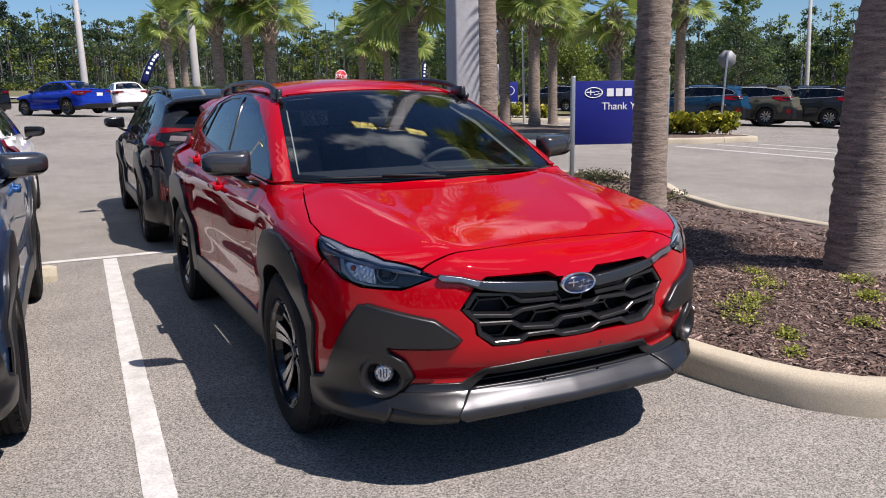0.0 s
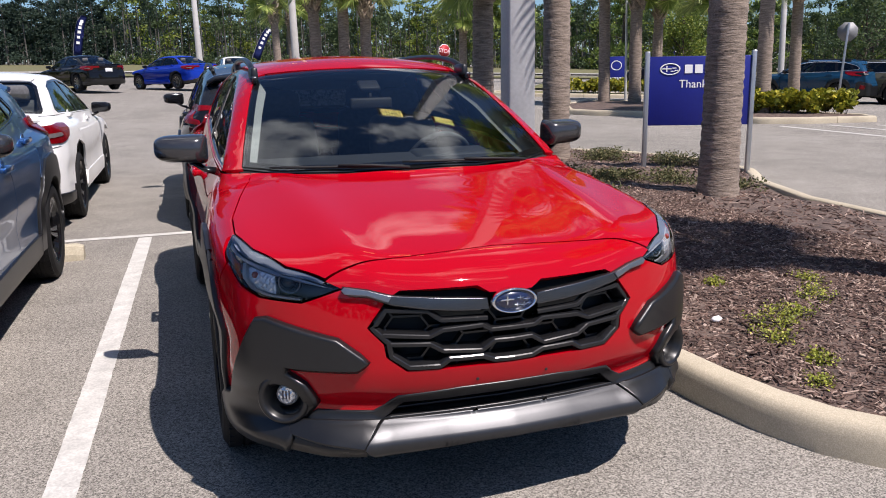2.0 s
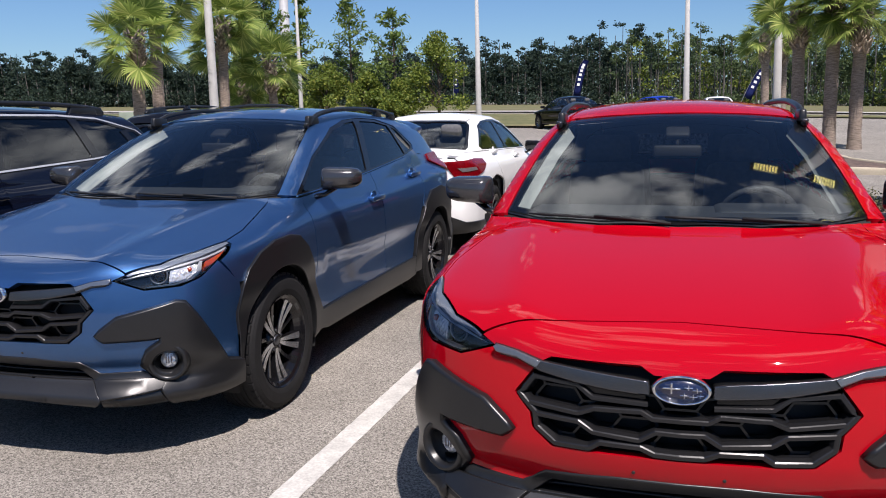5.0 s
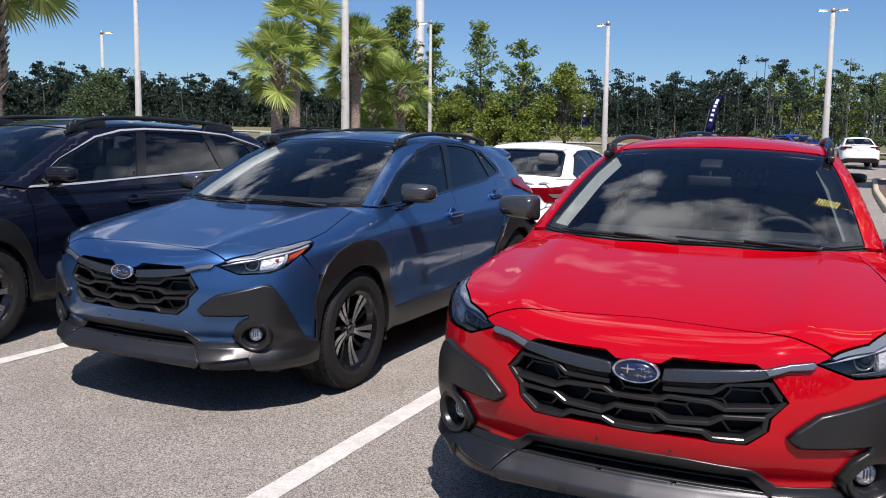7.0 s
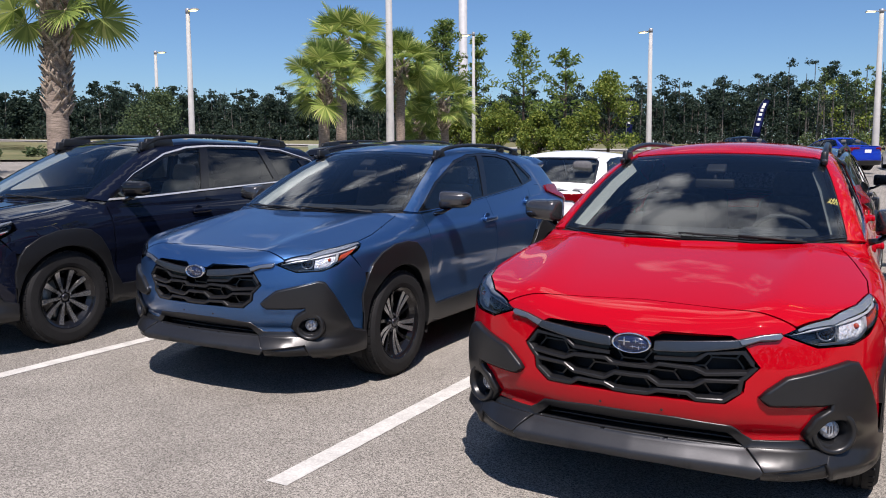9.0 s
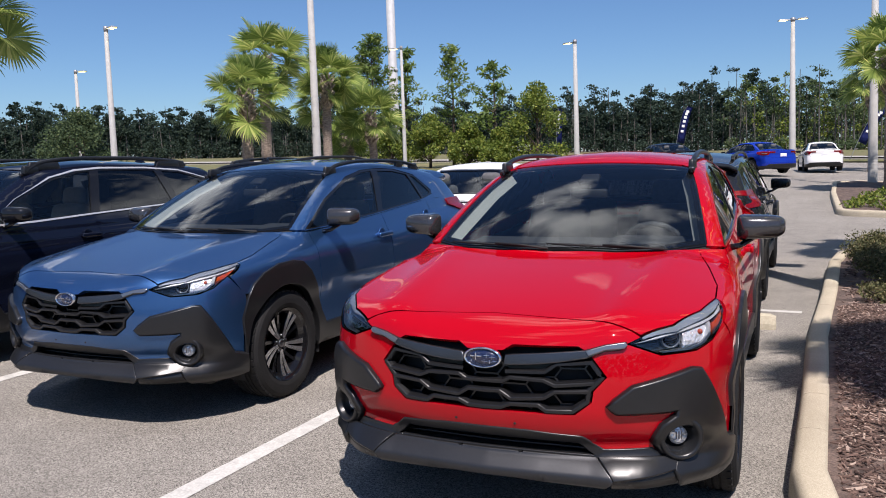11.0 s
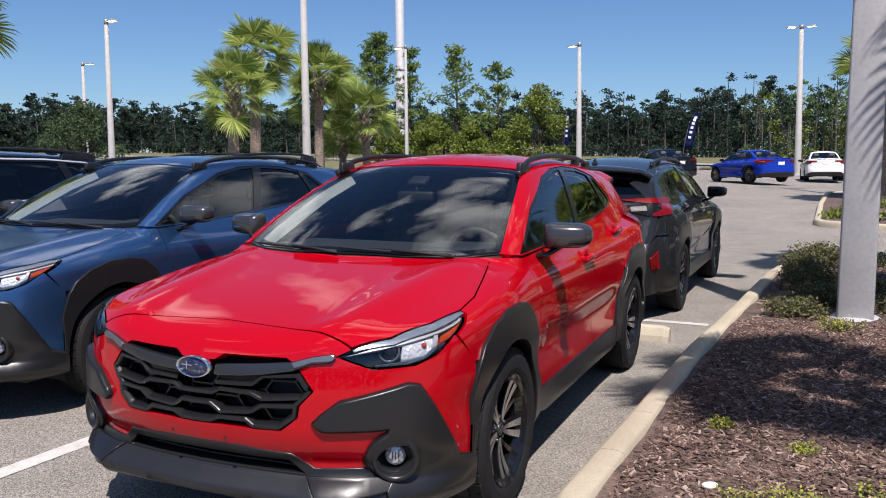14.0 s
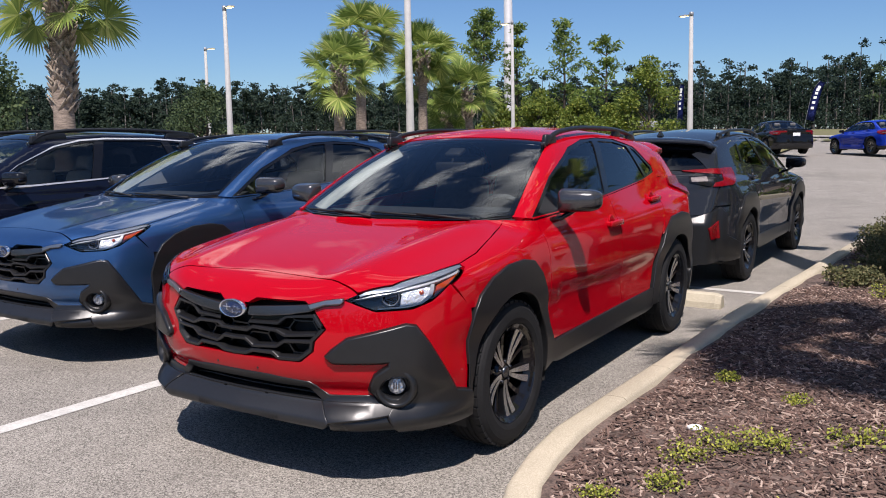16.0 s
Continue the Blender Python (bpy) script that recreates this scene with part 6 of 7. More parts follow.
for k, (x, y, h, sp, mat, lab) in enumerate([
        (-13.8, 47.5, 5.2, 1.9, FRESH, "small leafy tree in full green leaf"), (-21.4, 47.6, 3.6, 1.5, FRESH, "small leafy tree in full green leaf"), (-18.4, 47.2, 2.8, 1.5, FRESH, "small leafy tree in full green leaf"), (-16.0, 46.6, 2.4, 1.3, FRESH, "small leafy tree in full green leaf"), (-23.8, 46.5, 2.6, 1.4, FRESH, "small leafy tree in full green leaf"),
        (-36.8, 32.3, 3.6, 2.2, DARK_LEAF, "grey-green young oak on the lawn"), (-27.5, 13.0, 4.2, 2.2, DARK_LEAF, "grey-green young oak on the lawn"), (29.0, 40.5, 5.0, 2.2, FRESH, "small leafy tree in full green leaf"), (36.5, 34.0, 5.5, 2.4, DARK_LEAF, "grey-green young oak on the lawn"), (44.0, 30.0, 5.0, 2.2, FRESH, "small leafy tree in full green leaf")]):
    make_tree(stand(x, y), h, sp, 80 + k, mat, lab)


# ---- pine woods far off, with an unseen ring added behind ----
def quads(centres, radii, flats, n, size, rs):
    """n small leaf faces strewn round each centre, as arrays."""
    c = np.repeat(np.array(centres), n, 0)
    r = np.repeat(np.array(radii), n)[:, None]
    f = np.repeat(np.array(flats), n)
    v = rs.normal(0, 0.5, c.shape)
    v[:, 2] *= f
    a = rs.uniform(-1, 1, c.shape)
    a[:, 2] = rs.uniform(-0.5, 1, len(c))
    a /= np.linalg.norm(a, axis=1, keepdims=True)
    b = np.cross(a, rs.uniform(-1, 1, c.shape))
    b /= np.linalg.norm(b, axis=1, keepdims=True) + 1e-9
    q = (size * rs.uniform(0.6, 1.4, len(c)))[:, None]
    p = c + v * r
    verts = np.stack([p - a * q * 0.5, p + b * q * 0.4, p + a * q * 0.6, p - b * q * 0.4], 1).reshape(-1, 3)
    return verts, np.arange(len(verts)).reshape(-1, 4)


def quad_mesh(name, verts, mat):
    me = bpy.data.meshes.new(name)
    n = len(verts)
    me.vertices.add(n)
    me.vertices.foreach_set("co", verts.astype(np.float32).ravel())
    me.loops.add(n)
    me.loops.foreach_set("vertex_index", np.arange(n, dtype=np.int32))
    me.polygons.add(n // 4)
    me.polygons.foreach_set("loop_start", np.arange(0, n, 4, dtype=np.int32))
    me.update(calc_edges=True)
    return solid(name, me, mat, smooth=False)


def make_woods():
    """Tall thin pines in depth, crowns of uneven clumps, with a low brushy edge."""
    rng, rs = random.Random(7), np.random.RandomState(7)
    tall_at = spline([-110, -60, -45, -25, -12, 0, 25, 55, 110], [9, 7.6, 8.0, 8.6, 10.8, 12.8, 12.2, 11.2, 10.5])
    edge_at = spline([-110, -60, 0, 40, 110], [120, 138, 150, 136, 100])
    sides = {}
    tv, tf = [], []
    for i in range(900):
        az = -64 + 128 * (i + rng.random()) / 900
        deep = rng.random() ** 1.4
        d = float(edge_at(az)) + deep * 34
        x, y = d * math.sin(radians(az)), d * math.cos(radians(az))
        z = rise(x, y)
        tall = float(tall_at(az)) * (rng.uniform(0.62, 1.02) if rng.random() < 0.7 else rng.uniform(0.95, 1.24))
        k = len(tv)
        lx, ly = rng.gauss(0, 0.25), rng.gauss(0, 0.25)
        for h, q in ((-0.5, 0.15), (tall * 0.97, 0.05)):
            tv += [(x + lx * (h > 0) + q * math.cos(j * 1.5708), y + ly * (h > 0) + q * math.sin(j * 1.5708), z + h) for j in range(4)]
        tf += [(k + j, k + (j + 1) % 4, k + 4 + (j + 1) % 4, k + 4 + j) for j in range(4)]
        # trees to the left take the leaf colour with the shade put in
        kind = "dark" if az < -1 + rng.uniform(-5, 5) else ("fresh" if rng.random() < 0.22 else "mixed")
        c = sides.setdefault(kind, ([], [], []))
        low = rng.uniform(0.28, 0.62) if kind == "mixed" else rng.uniform(0.12, 0.3)
        for j in range(rng.choice((6, 7, 8, 9)) + (5 if kind == "dark" else 0)):
            f = low + (1 - low) * rng.random() ** 0.8
            w = (0.55 + 0.085 * tall * (1.1 - 0.8 * (f - low) / (1 - low))) * rng.uniform(0.6, 1.15)
            a, q = rng.uniform(0, 6.28), rng.uniform(0.2, 1.1) * w
            c[0].append((x + q * math.cos(a), y + q * math.sin(a), z + tall * f))
            c[1].append(w)
            c[2].append(0.5)
        # brush at the foot, and dark growth deeper in
        for j in range(2 if deep > 0.25 else 4):
            c[0].append((x + rng.uniform(-2, 2), y + rng.uniform(-2, 2), z + (rng.uniform(0.3, 1.8) if deep < 0.25 else tall * rng.uniform(0.1, 0.5))))
            c[1].append(rng.uniform(0.8, 1.5))
            c[2].append(0.8)
    for kind, mat in (("dark", WOODS_DIM), ("mixed", DARK_LEAF), ("fresh", FRESH)):
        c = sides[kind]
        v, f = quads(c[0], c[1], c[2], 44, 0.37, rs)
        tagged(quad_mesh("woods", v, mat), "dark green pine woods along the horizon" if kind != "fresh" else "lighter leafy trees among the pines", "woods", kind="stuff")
    # thick growth far inside the woods, its colour darkened for the shade in there
    back = []
    for i in range(700):
        az = -66 + 132 * i / 700
        d = float(edge_at(az)) + 42
        back.append((d * math.sin(radians(az)), d * math.cos(radians(az)), rise(d * math.sin(radians(az)), d * math.cos(radians(az))) + rng.uniform(0.05, 0.74) * float(tall_at(az))))
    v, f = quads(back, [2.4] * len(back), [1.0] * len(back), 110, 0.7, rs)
    tagged(quad_mesh("woods", v, WOODS_DIM), "growth deep in the woods, coloured dark for shade", "woods", kind="stuff")
    tagged(from_arrays("woods_trunks", tv, tf, WOOD_TRUNK), "tall bare pine trunks of the woods", "woods", kind="stuff")
    # unseen leafy ring added behind the viewpoint, only for reflections in the cars
    ring = [(130 * math.sin(radians(a)), 130 * math.cos(radians(a)), h) for a in range(64, 298, 2) for h in (2, 6, 10)]
    v, f = quads(ring, [5.0] * len(ring), [0.9] * len(ring), 26, 2.4, rs)
    tagged(quad_mesh("woods", v, DARK_LEAF), "unseen leafy ring added behind the viewpoint for reflections", "woods", kind="stuff")


make_woods()


# ---- poles, signs, flags ----
GALV = material("painted_pole", (0.40, 0.405, 0.41), 0.6, vary=0.10, scale=3, bump=0.001)
CAST = material("cast_concrete_pole", (0.37, 0.365, 0.35), 0.75, vary=0.12, scale=4, bump=0.002)
SIGN_BLUE = material("sign_blue", (0.006, 0.012, 0.19), 0.45, vary=0.06, scale=5)
SIGN_WHITE = material("sign_white", (0.82, 0.82, 0.82), 0.5, vary=0.03, scale=12)
GALV_DULL = material("dull_sheet_metal", (0.23, 0.235, 0.24), 0.6, 0.3, vary=0.1, scale=6)
ALU = material("aluminium_post", (0.42, 0.43, 0.45), 0.4, 0.8, vary=0.08, scale=10)
STOP_RED = material("stop_red", (0.40, 0.012, 0.016), 0.5, vary=0.06, scale=8)
FLAG = material("banner_blue", (0.012, 0.024, 0.16), 0.75, vary=0.15, scale=4)
LED = material("led_array", (1.0, 0.86, 0.30), 0.4, emit=3.0)
HEAD = material("lamp_head_grey", (0.30, 0.30, 0.31), 0.45, 0.4, vary=0.08, scale=10)
UTILITY = material("utility_box_green", (0.22, 0.26, 0.20), 0.6, vary=0.1, scale=3)
ROOF_WHITE = material("distant_white_cladding", (0.36, 0.37, 0.38), 0.6, vary=0.12, scale=0.4)


def led_head(parent, at, turn):
    """A flat lamp head with a grid of yellow LEDs underneath."""
    bm = bmesh.new()
    boxed(bm, (0.36, 0.62, 0.08), (0, 0, 0), (0, 0, 0), 0.02, 0.85)
    boxed(bm, (0.08, 0.30, 0.06), (0, -0.42, 0), (0, 0, 0), 0.01)
    bmesh.ops.transform(bm, matrix=pose(*at, 0, 0, turn), verts=bm.verts)
    head = part("lamp_head", bm, HEAD, parent, "flat grey lamp head")
    bm = bmesh.new()
    for i in range(8):
        boxed(bm, (0.30, 0.036, 0.01), (0, -0.21 + 0.060 * i, -0.043), (0, 0, 0), 0.002)
    bmesh.ops.transform(bm, matrix=pose(*at, 0, 0, turn), verts=bm.verts)
    part("led_strips", bm, LED, head, "yellow LED strips")


def make_lamp_pole(m, height, r, heads, label, turn=0, square=False, mat=CAST):
    pole = thing("street_lamp", m, label, "street lamp", "car park lamps")
    bm = bmesh.new()
    if square:
        boxed(bm, (r * 2, r * 2, height), (0, 0, height / 2 - 0.1), (0, 0, 0), 0.022, 0.86)
    else:
        lathe(bm, [(r, -0.4), (r, 0.0), (r * 0.55, height)], seg=16)
    part("pole", bm, mat, pole)
    bm = bmesh.new()
    k = 1.45 if square else 1.9
    lathe(bm, [(r * k, -0.3), (r * k, 0.03), (r * k * 0.93, 0.05), (r * 1.2, 0.06)], seg=20)
    part("base", bm, mat, pole)
    for a in heads:
        led_head(pole, (0.62 * math.cos(radians(turn + a)), 0.62 * math.sin(radians(turn + a)), height - 0.08), turn + a - 90)
    if len(heads):
        bm = bmesh.new()
        lathe(bm, [(r * 0.6, height - 0.2), (r * 0.7, height + 0.04), (r * 0.4, height + 0.06)], seg=12)
        part("cap", bm, HEAD, pole)
    return pole


make_lamp_pole(pose(2.42, 4.58, 0.12, 0, 0, -4), 6.5, 0.145, (0, 180), "square pale grey lamp pole with two heads in the mulch", square=True, mat=GALV)
lamp_label = "tall round pale car park lamp pole"
make_lamp_pole(stand(-15.65, 23.57), 11.0, 0.17, (40, 220), lamp_label)
make_lamp_pole(stand(-29.3, 27.1), 7.5, 0.17, (-20,), lamp_label)
make_lamp_pole(stand(-11.2, 47.4), 8.0, 0.19, (150,), lamp_label)
make_lamp_pole(stand(1.35, 53.7), 9.3, 0.22, (-20, 200), lamp_label)
make_lamp_pole(stand(-22.35, 45.6), 8.1, 0.14, (170,), lamp_label)
make_lamp_pole(stand(-45.0, 40.0), 7.2, 0.17, (0,), lamp_label)
make_lamp_pole(stand(3.86, 28.8), 9.0, 0.16, (0, 180), lamp_label)
make_lamp_pole(stand(28.6, 31.4), 11.0, 0.16, (20,), lamp_label)
make_lamp_pole(stand(43.6, 34.8), 9.6, 0.16, (-35,), lamp_label)
make_lamp_pole(stand(15.4, 24.2), 6.0, 0.05, (), "thin pale round pole beyond the drive")
# a stout sign mast far off
mast = thing("sign_mast", stand(-29.8, 59.5), "stout round pale grey sign mast beyond the palms", "mast")
bm = bmesh.new()
lathe(bm, [(0.42, -0.5), (0.40, 0.0), (0.40, 8.0), (0.36, 8.05), (0.34, 22)], seg=24)
part("shaft", bm, GALV, mast)
bm = bmesh.new()
lathe(bm, [(0.42, 7.9), (0.45, 7.95), (0.45, 8.1), (0.42, 8.15)], seg=24, close=True)
part("collar", bm, GALV, mast)


def lettering(text, size, mat, parent, m, name="lettering"):
    cu = bpy.data.curves.new(name, "FONT")
    cu.body, cu.size, cu.align_x, cu.extrude = text, size, "CENTER", 0.002
    tmp = new(name, cu)
    me = bpy.data.meshes.new_from_object(tmp.evaluated_get(bpy.context.evaluated_depsgraph_get()))
    bpy.data.objects.remove(tmp)
    ob = solid(name, me, mat, parent, smooth=False)
    ob.matrix_basis = m
    return ob


def bars(parent, mat, m, items, name="mark"):
    """Plain shapes in place of a trade mark: bars of (x, z, width, height)."""
    bm = bmesh.new()
    for x, z, w, h in items:
        boxed(bm, (w, 0.006, h), (x, 0, z), (0, 0, 0), 0.001)
    bmesh.ops.transform(bm, matrix=m, verts=bm.verts)
    return part(name, bm, mat, parent, smooth=False)


def oval(parent, mat, m, w, h, name="oval_mark"):
    bm = bmesh.new()
    lathe(bm, [(0.86, 0.0), (0.88, 0.004), (1.0, 0.004), (1.02, 0.0)], seg=32, close=True)
    bmesh.ops.transform(bm, matrix=m @ pose(0, 0, 0, 90, 0, 0) @ Matrix.Diagonal((w / 2, h / 2, 1, 1)), verts=bm.verts)
    return part(name, bm, mat, parent)


# blue welcome sign on two posts
ang = math.degrees(math.atan2(5.09 - 5.55, 5.71 - 4.54))
sign = thing("post_sign", pose(4.54, 5.55, 0.12, 0, 0, ang), "dark blue sign board on two aluminium posts", "sign")
W = 1.257
for x in (0, W):
    bm = bmesh.new()
    boxed(bm, (0.055, 0.055, 1.62), (x, 0, 0.66), (0, 0, 0), 0.008)
    part("post", bm, ALU, sign, "aluminium post")
bm = bmesh.new()
boxed(bm, (W - 0.06, 0.02, 0.82), (W / 2, 0, 1.00), (0, 0, 0), 0.003)
part("board", bm, SIGN_BLUE, sign, "dark blue board")
front = pose(0, -0.014, 0)
oval(sign, SIGN_WHITE, front @ pose(0.27, 0, 1.26), 0.24, 0.135)
bars(sign, SIGN_WHITE, front @ pose(0.27, 0, 1.26), [(-0.04, 0.005, 0.11, 0.014), (-0.04, 0.005, 0.014, 0.07), (0.05, 0.012, 0.05, 0.010), (0.03, -0.025, 0.05, 0.010), (0.075, -0.015, 0.04, 0.010)])
bars(sign, SIGN_WHITE, front @ pose(0, 0, 1.26), [(0.49 + 0.12 * k, 0, 0.092, 0.10) for k in range(6)])
lettering("Thank You", 0.135, SIGN_WHITE, sign, pose(0.68, -0.014, 1.04, 90, 0, 0), "words")


def make_stop(m, height, label, front_on, r=0.405):
    s = thing("stop_sign", m, label, "stop sign", "stop signs")
    bm = bmesh.new()
    boxed(bm, (0.06, 0.05, height), (0, 0, height / 2 - 0.2), (0, 0, 0), 0.008)
    part("post", bm, ALU, s, "grey metal post")
    bm = bmesh.new()
    lathe(bm, [(r, -0.003), (r, 0.003)], at=(0, -0.035, height - 0.45), turn=(90, 0, 22.5 * 0), seg=8)
    bmesh.ops.rotate(bm, verts=bm.verts, cent=(0, 0, height - 0.45), matrix=Matrix.Rotation(radians(22.5), 3, "Y"))
    part("plate", bm, SIGN_WHITE if front_on else GALV_DULL, s, "octagonal plate")
    bm = bmesh.new()
    lathe(bm, [(r * 0.933, -0.003), (r * 0.933, 0.003)], at=(0, -0.041, height - 0.45), turn=(90, 0, 0), seg=8)
    bmesh.ops.rotate(bm, verts=bm.verts, cent=(0, 0, height - 0.45), matrix=Matrix.Rotation(radians(22.5), 3, "Y"))
    part("face", bm, STOP_RED, s, "red face")
    lettering("STOP", 0.79 * r, SIGN_WHITE, s, pose(0, -0.046, height - 0.45 - 0.27 * r, 90, 0, 0), "words")


make_stop(stand(14.5, 43.6, 8) @ pose(0, 0, 0, 0, 9, 0), 2.45, "red octagonal stop sign on a leaning post", True)
make_stop(stand(17.3, 15.8, 140) @ pose(0, 0, 0, 0, -4, 0), 2.75, "stop sign seen from its bare grey back", False, 0.28)
make_stop(stand(24.0, 41.0, 190), 2.9, "stop sign seen from its bare grey back", False)


def make_flag(m, height, label, bow):
    """A feather banner on a bent pole."""
    f = thing("feather_flag", m, label, "banner", "feather flags")
    path = lerp_path([(0, 0, 0), (0.02, 0, height * 0.5), (bow * 0.35, 0, height * 0.85), (bow, 0, height)], 14)
    bm = bmesh.new()
    tube(bm, path, [0.02 - 0.0009 * i for i in range(14)], 6)
    part("pole", bm, ALU, f)
    bm = bmesh.new()
    rows = []
    for i, p in enumerate(path[3:]):
        w = 0.62 * (1 - 0.35 * (i / 10) ** 3)
        rows.append([bm.verts.new(p + Vector((w * k / 4, 0.05 * math.sin(i * 0.9 + k), -0.10 * k / 4))) for k in range(5)])
    for a, b in zip(rows, rows[1:]):
        for k in range(4):
            bm.faces.new((a[k], a[k + 1], b[k + 1], b[k]))
    bmesh.ops.solidify(bm, geom=bm.faces, thickness=0.006)
    part("cloth", bm, FLAG, f, "dark blue cloth")
    for i in range(5, 11):
        p = path[i]
        for y in (-0.06, 0.06):
            bm = bmesh.new()
            boxed(bm, (0.22, 0.01, height * 0.042), (p.x + 0.29, y, p.z - 0.05), (0, 0, 0), 0.002)
            part("letter_block", bm, SIGN_WHITE, f, "white block of lettering", smooth=False)


flag_label = "tall dark blue feather banner with white lettering blocks"
make_flag(stand(5.4, 66.0, 10) @ pose(0, 0, 0, 0, 22, 0), 4.6, flag_label, 0.7)
make_flag(stand(-7.5, 65.5, 0) @ pose(0, 0, 0, 0, 8, 0), 4.6, flag_label, 0.5)
make_flag(stand(-18.5, 70.0, -20), 4.8, flag_label, 0.3)
make_flag(stand(32.0, 46.0, 30), 3.4, flag_label, 0.4)
make_flag(stand(48.0, 39.0, 40) @ pose(0, 0, 0, 0, 6, 0), 3.6, flag_label, 0.4)
make_flag(stand(27.6, 60.0, 20), 3.6, flag_label, 0.4)
# small blue sign board by the far island
board = thing("board_sign", stand(23.9, 39.5, -25) @ Matrix.Diagonal((0.68, 0.68, 0.68, 1)), "square blue sign board with a white oval mark", "sign")
bm = bmesh.new()
boxed(bm, (1.5, 0.12, 2.6), (0, 0, 1.3), (0, 0, 0), 0.01)
part("board", bm, SIGN_BLUE, board)
oval(board, SIGN_WHITE, pose(0, -0.065, 1.85), 0.9, 0.8)
bars(board, SIGN_WHITE, pose(0, -0.066, 0.75), [(-0.5 + 0.2 * k, 0, 0.15, 0.24) for k in range(6)])

# utility box, low distant sheds and trailers before the woods
box = thing("utility_box", stand(-27.5, 36.5, 20), "low green utility cabinet on the lawn", "cabinet")
bm = bmesh.new()
boxed(bm, (2.4, 1.2, 0.8), (0, 0, 0.4), (0, 0, 0), 0.03)
part("cabinet", bm, UTILITY, box)
for x, y, w, t in ((34.5, 130, 6, 10), (-62.0, 116, 3.5, -20), (-40, 128, 2.6, -10)):
    shed = thing("trailer", stand(x, y, t), "distant white box trailer before the woods", "trailer", "distant trailers")
    bm = bmesh.new()
    boxed(bm, (w, 2.2, 1.0), (0, 0, 1.1), (0, 0, 0), 0.05)
    part("body", bm, ROOF_WHITE, shed)
    for s in (-0.35, 0.35):
        bm = bmesh.new()
        lathe(bm, [(0.4, -1.1), (0.45, -1.0), (0.45, 1.0), (0.4, 1.1)], at=(s * w, 0, 0.42), turn=(90, 0, 0), seg=14)
        part("wheel", bm, RUBBER, shed)


# ---- wheel stops ----
def make_wheel_stop(x0, x1, y, turn):
    bm = bmesh.new()
    L = x1 - x0
    prof = [(-0.075, 0.0), (-0.072, 0.05), (-0.045, 0.115), (-0.03, 0.125), (0.03, 0.125), (0.045, 0.115), (0.072, 0.05), (0.075, 0.0)]
    rows = [[bm.verts.new((x, u * k, v * (0.25 + 0.75 * k) if v else v)) for u, v in prof] for x, k in ((-L / 2, 0.82), (-L / 2 + 0.05, 1), (0, 1), (L / 2 - 0.05, 1), (L / 2, 0.82))]
    for a, b in zip(rows, rows[1:]):
        for i in range(len(prof) - 1):
            bm.faces.new((a[i], b[i], b[i + 1], a[i + 1]))
    bm.faces.new(rows[0])
    bm.faces.new(rows[-1][::-1])
    bmesh.ops.recalc_face_normals(bm, faces=bm.faces)
    ob = part("wheel_stop", bm, PALE_STOP, smooth=False)
    ob.matrix_basis = pose((x0 + x1) / 2, y, 0, 0, 0, turn)
    tagged(ob, "weathered pale yellow-grey concrete wheel stop", "wheel stop", "wheel stops")


make_wheel_stop(-0.82, 1.0, 3.72, -1.5)
make_wheel_stop(-3.55, -1.72, 3.84, -1.5)
make_wheel_stop(-6.3, -4.5, 3.95, -1.5)

# ---- planting in the islands ----
rng = random.Random(21)
inner = np.array(inset(ISLAND, 0.2))
edge_pts = densify(ISLAND, 0.4)


def chips(n, area, seed, size):
    """Loose bark chips, thousands of them, as one heap."""
    rng = random.Random(seed)
    verts, faces = [], []
    lo, hi = area
    while n:
        x, y = rng.uniform(lo[0], hi[0]), rng.uniform(lo[1], hi[1])
        if not inside(inner, np.array([[x, y]]))[0]:
            n -= 1
            continue
        n -= 1
        l, w, t = size * rng.uniform(0.5, 1.7), size * rng.uniform(0.18, 0.42), size * rng.uniform(0.05, 0.16)
        m = Matrix.Translation((x, y, soil_height(edge_pts, x, y) + 0.006)) @ Euler((rng.gauss(0, 0.35), rng.gauss(0, 0.3), rng.uniform(0, 6.28))).to_matrix().to_4x4()
        k = len(verts)
        for s, j in ((-0.5, 0.7), (0.5, 1.0)):
            for u, v in ((-0.5, -0.5), (0.5, -0.5), (0.42, 0.5), (-0.42, 0.5)):
                verts.append(m @ Vector((l * s + l * 0.12 * u, w * u * j, t * v)))
        faces += [tuple(k + i for i in f) for f in ((0, 3, 2, 1), (4, 5, 6, 7), (1, 2, 6, 5), (2, 3, 7, 6), (3, 0, 4, 7))]
    return verts, faces


CHIP = leaf_material("bark_chips", (0.050, 0.031, 0.026), (0.175, 0.112, 0.088), (0.42, 0.32, 0.26), 0.85, 0.0)
v, f = chips(40000, ((1.2, -1.5), (3.7, 4.2)), 3, 0.029)
tagged(from_arrays("bark_chips", v, f, CHIP), "loose reddish brown bark chips", "mulch", kind="stuff")
v, f = chips(10000, ((1.2, -1.5), (6.2, 9.3)), 4, 0.052)
tagged(from_arrays("bark_chips", v, f, CHIP), "loose reddish brown bark chips", "mulch", kind="stuff")


def on_soil(x, y):
    return pose(x, y, soil_height(edge_pts, x, y) - 0.005)


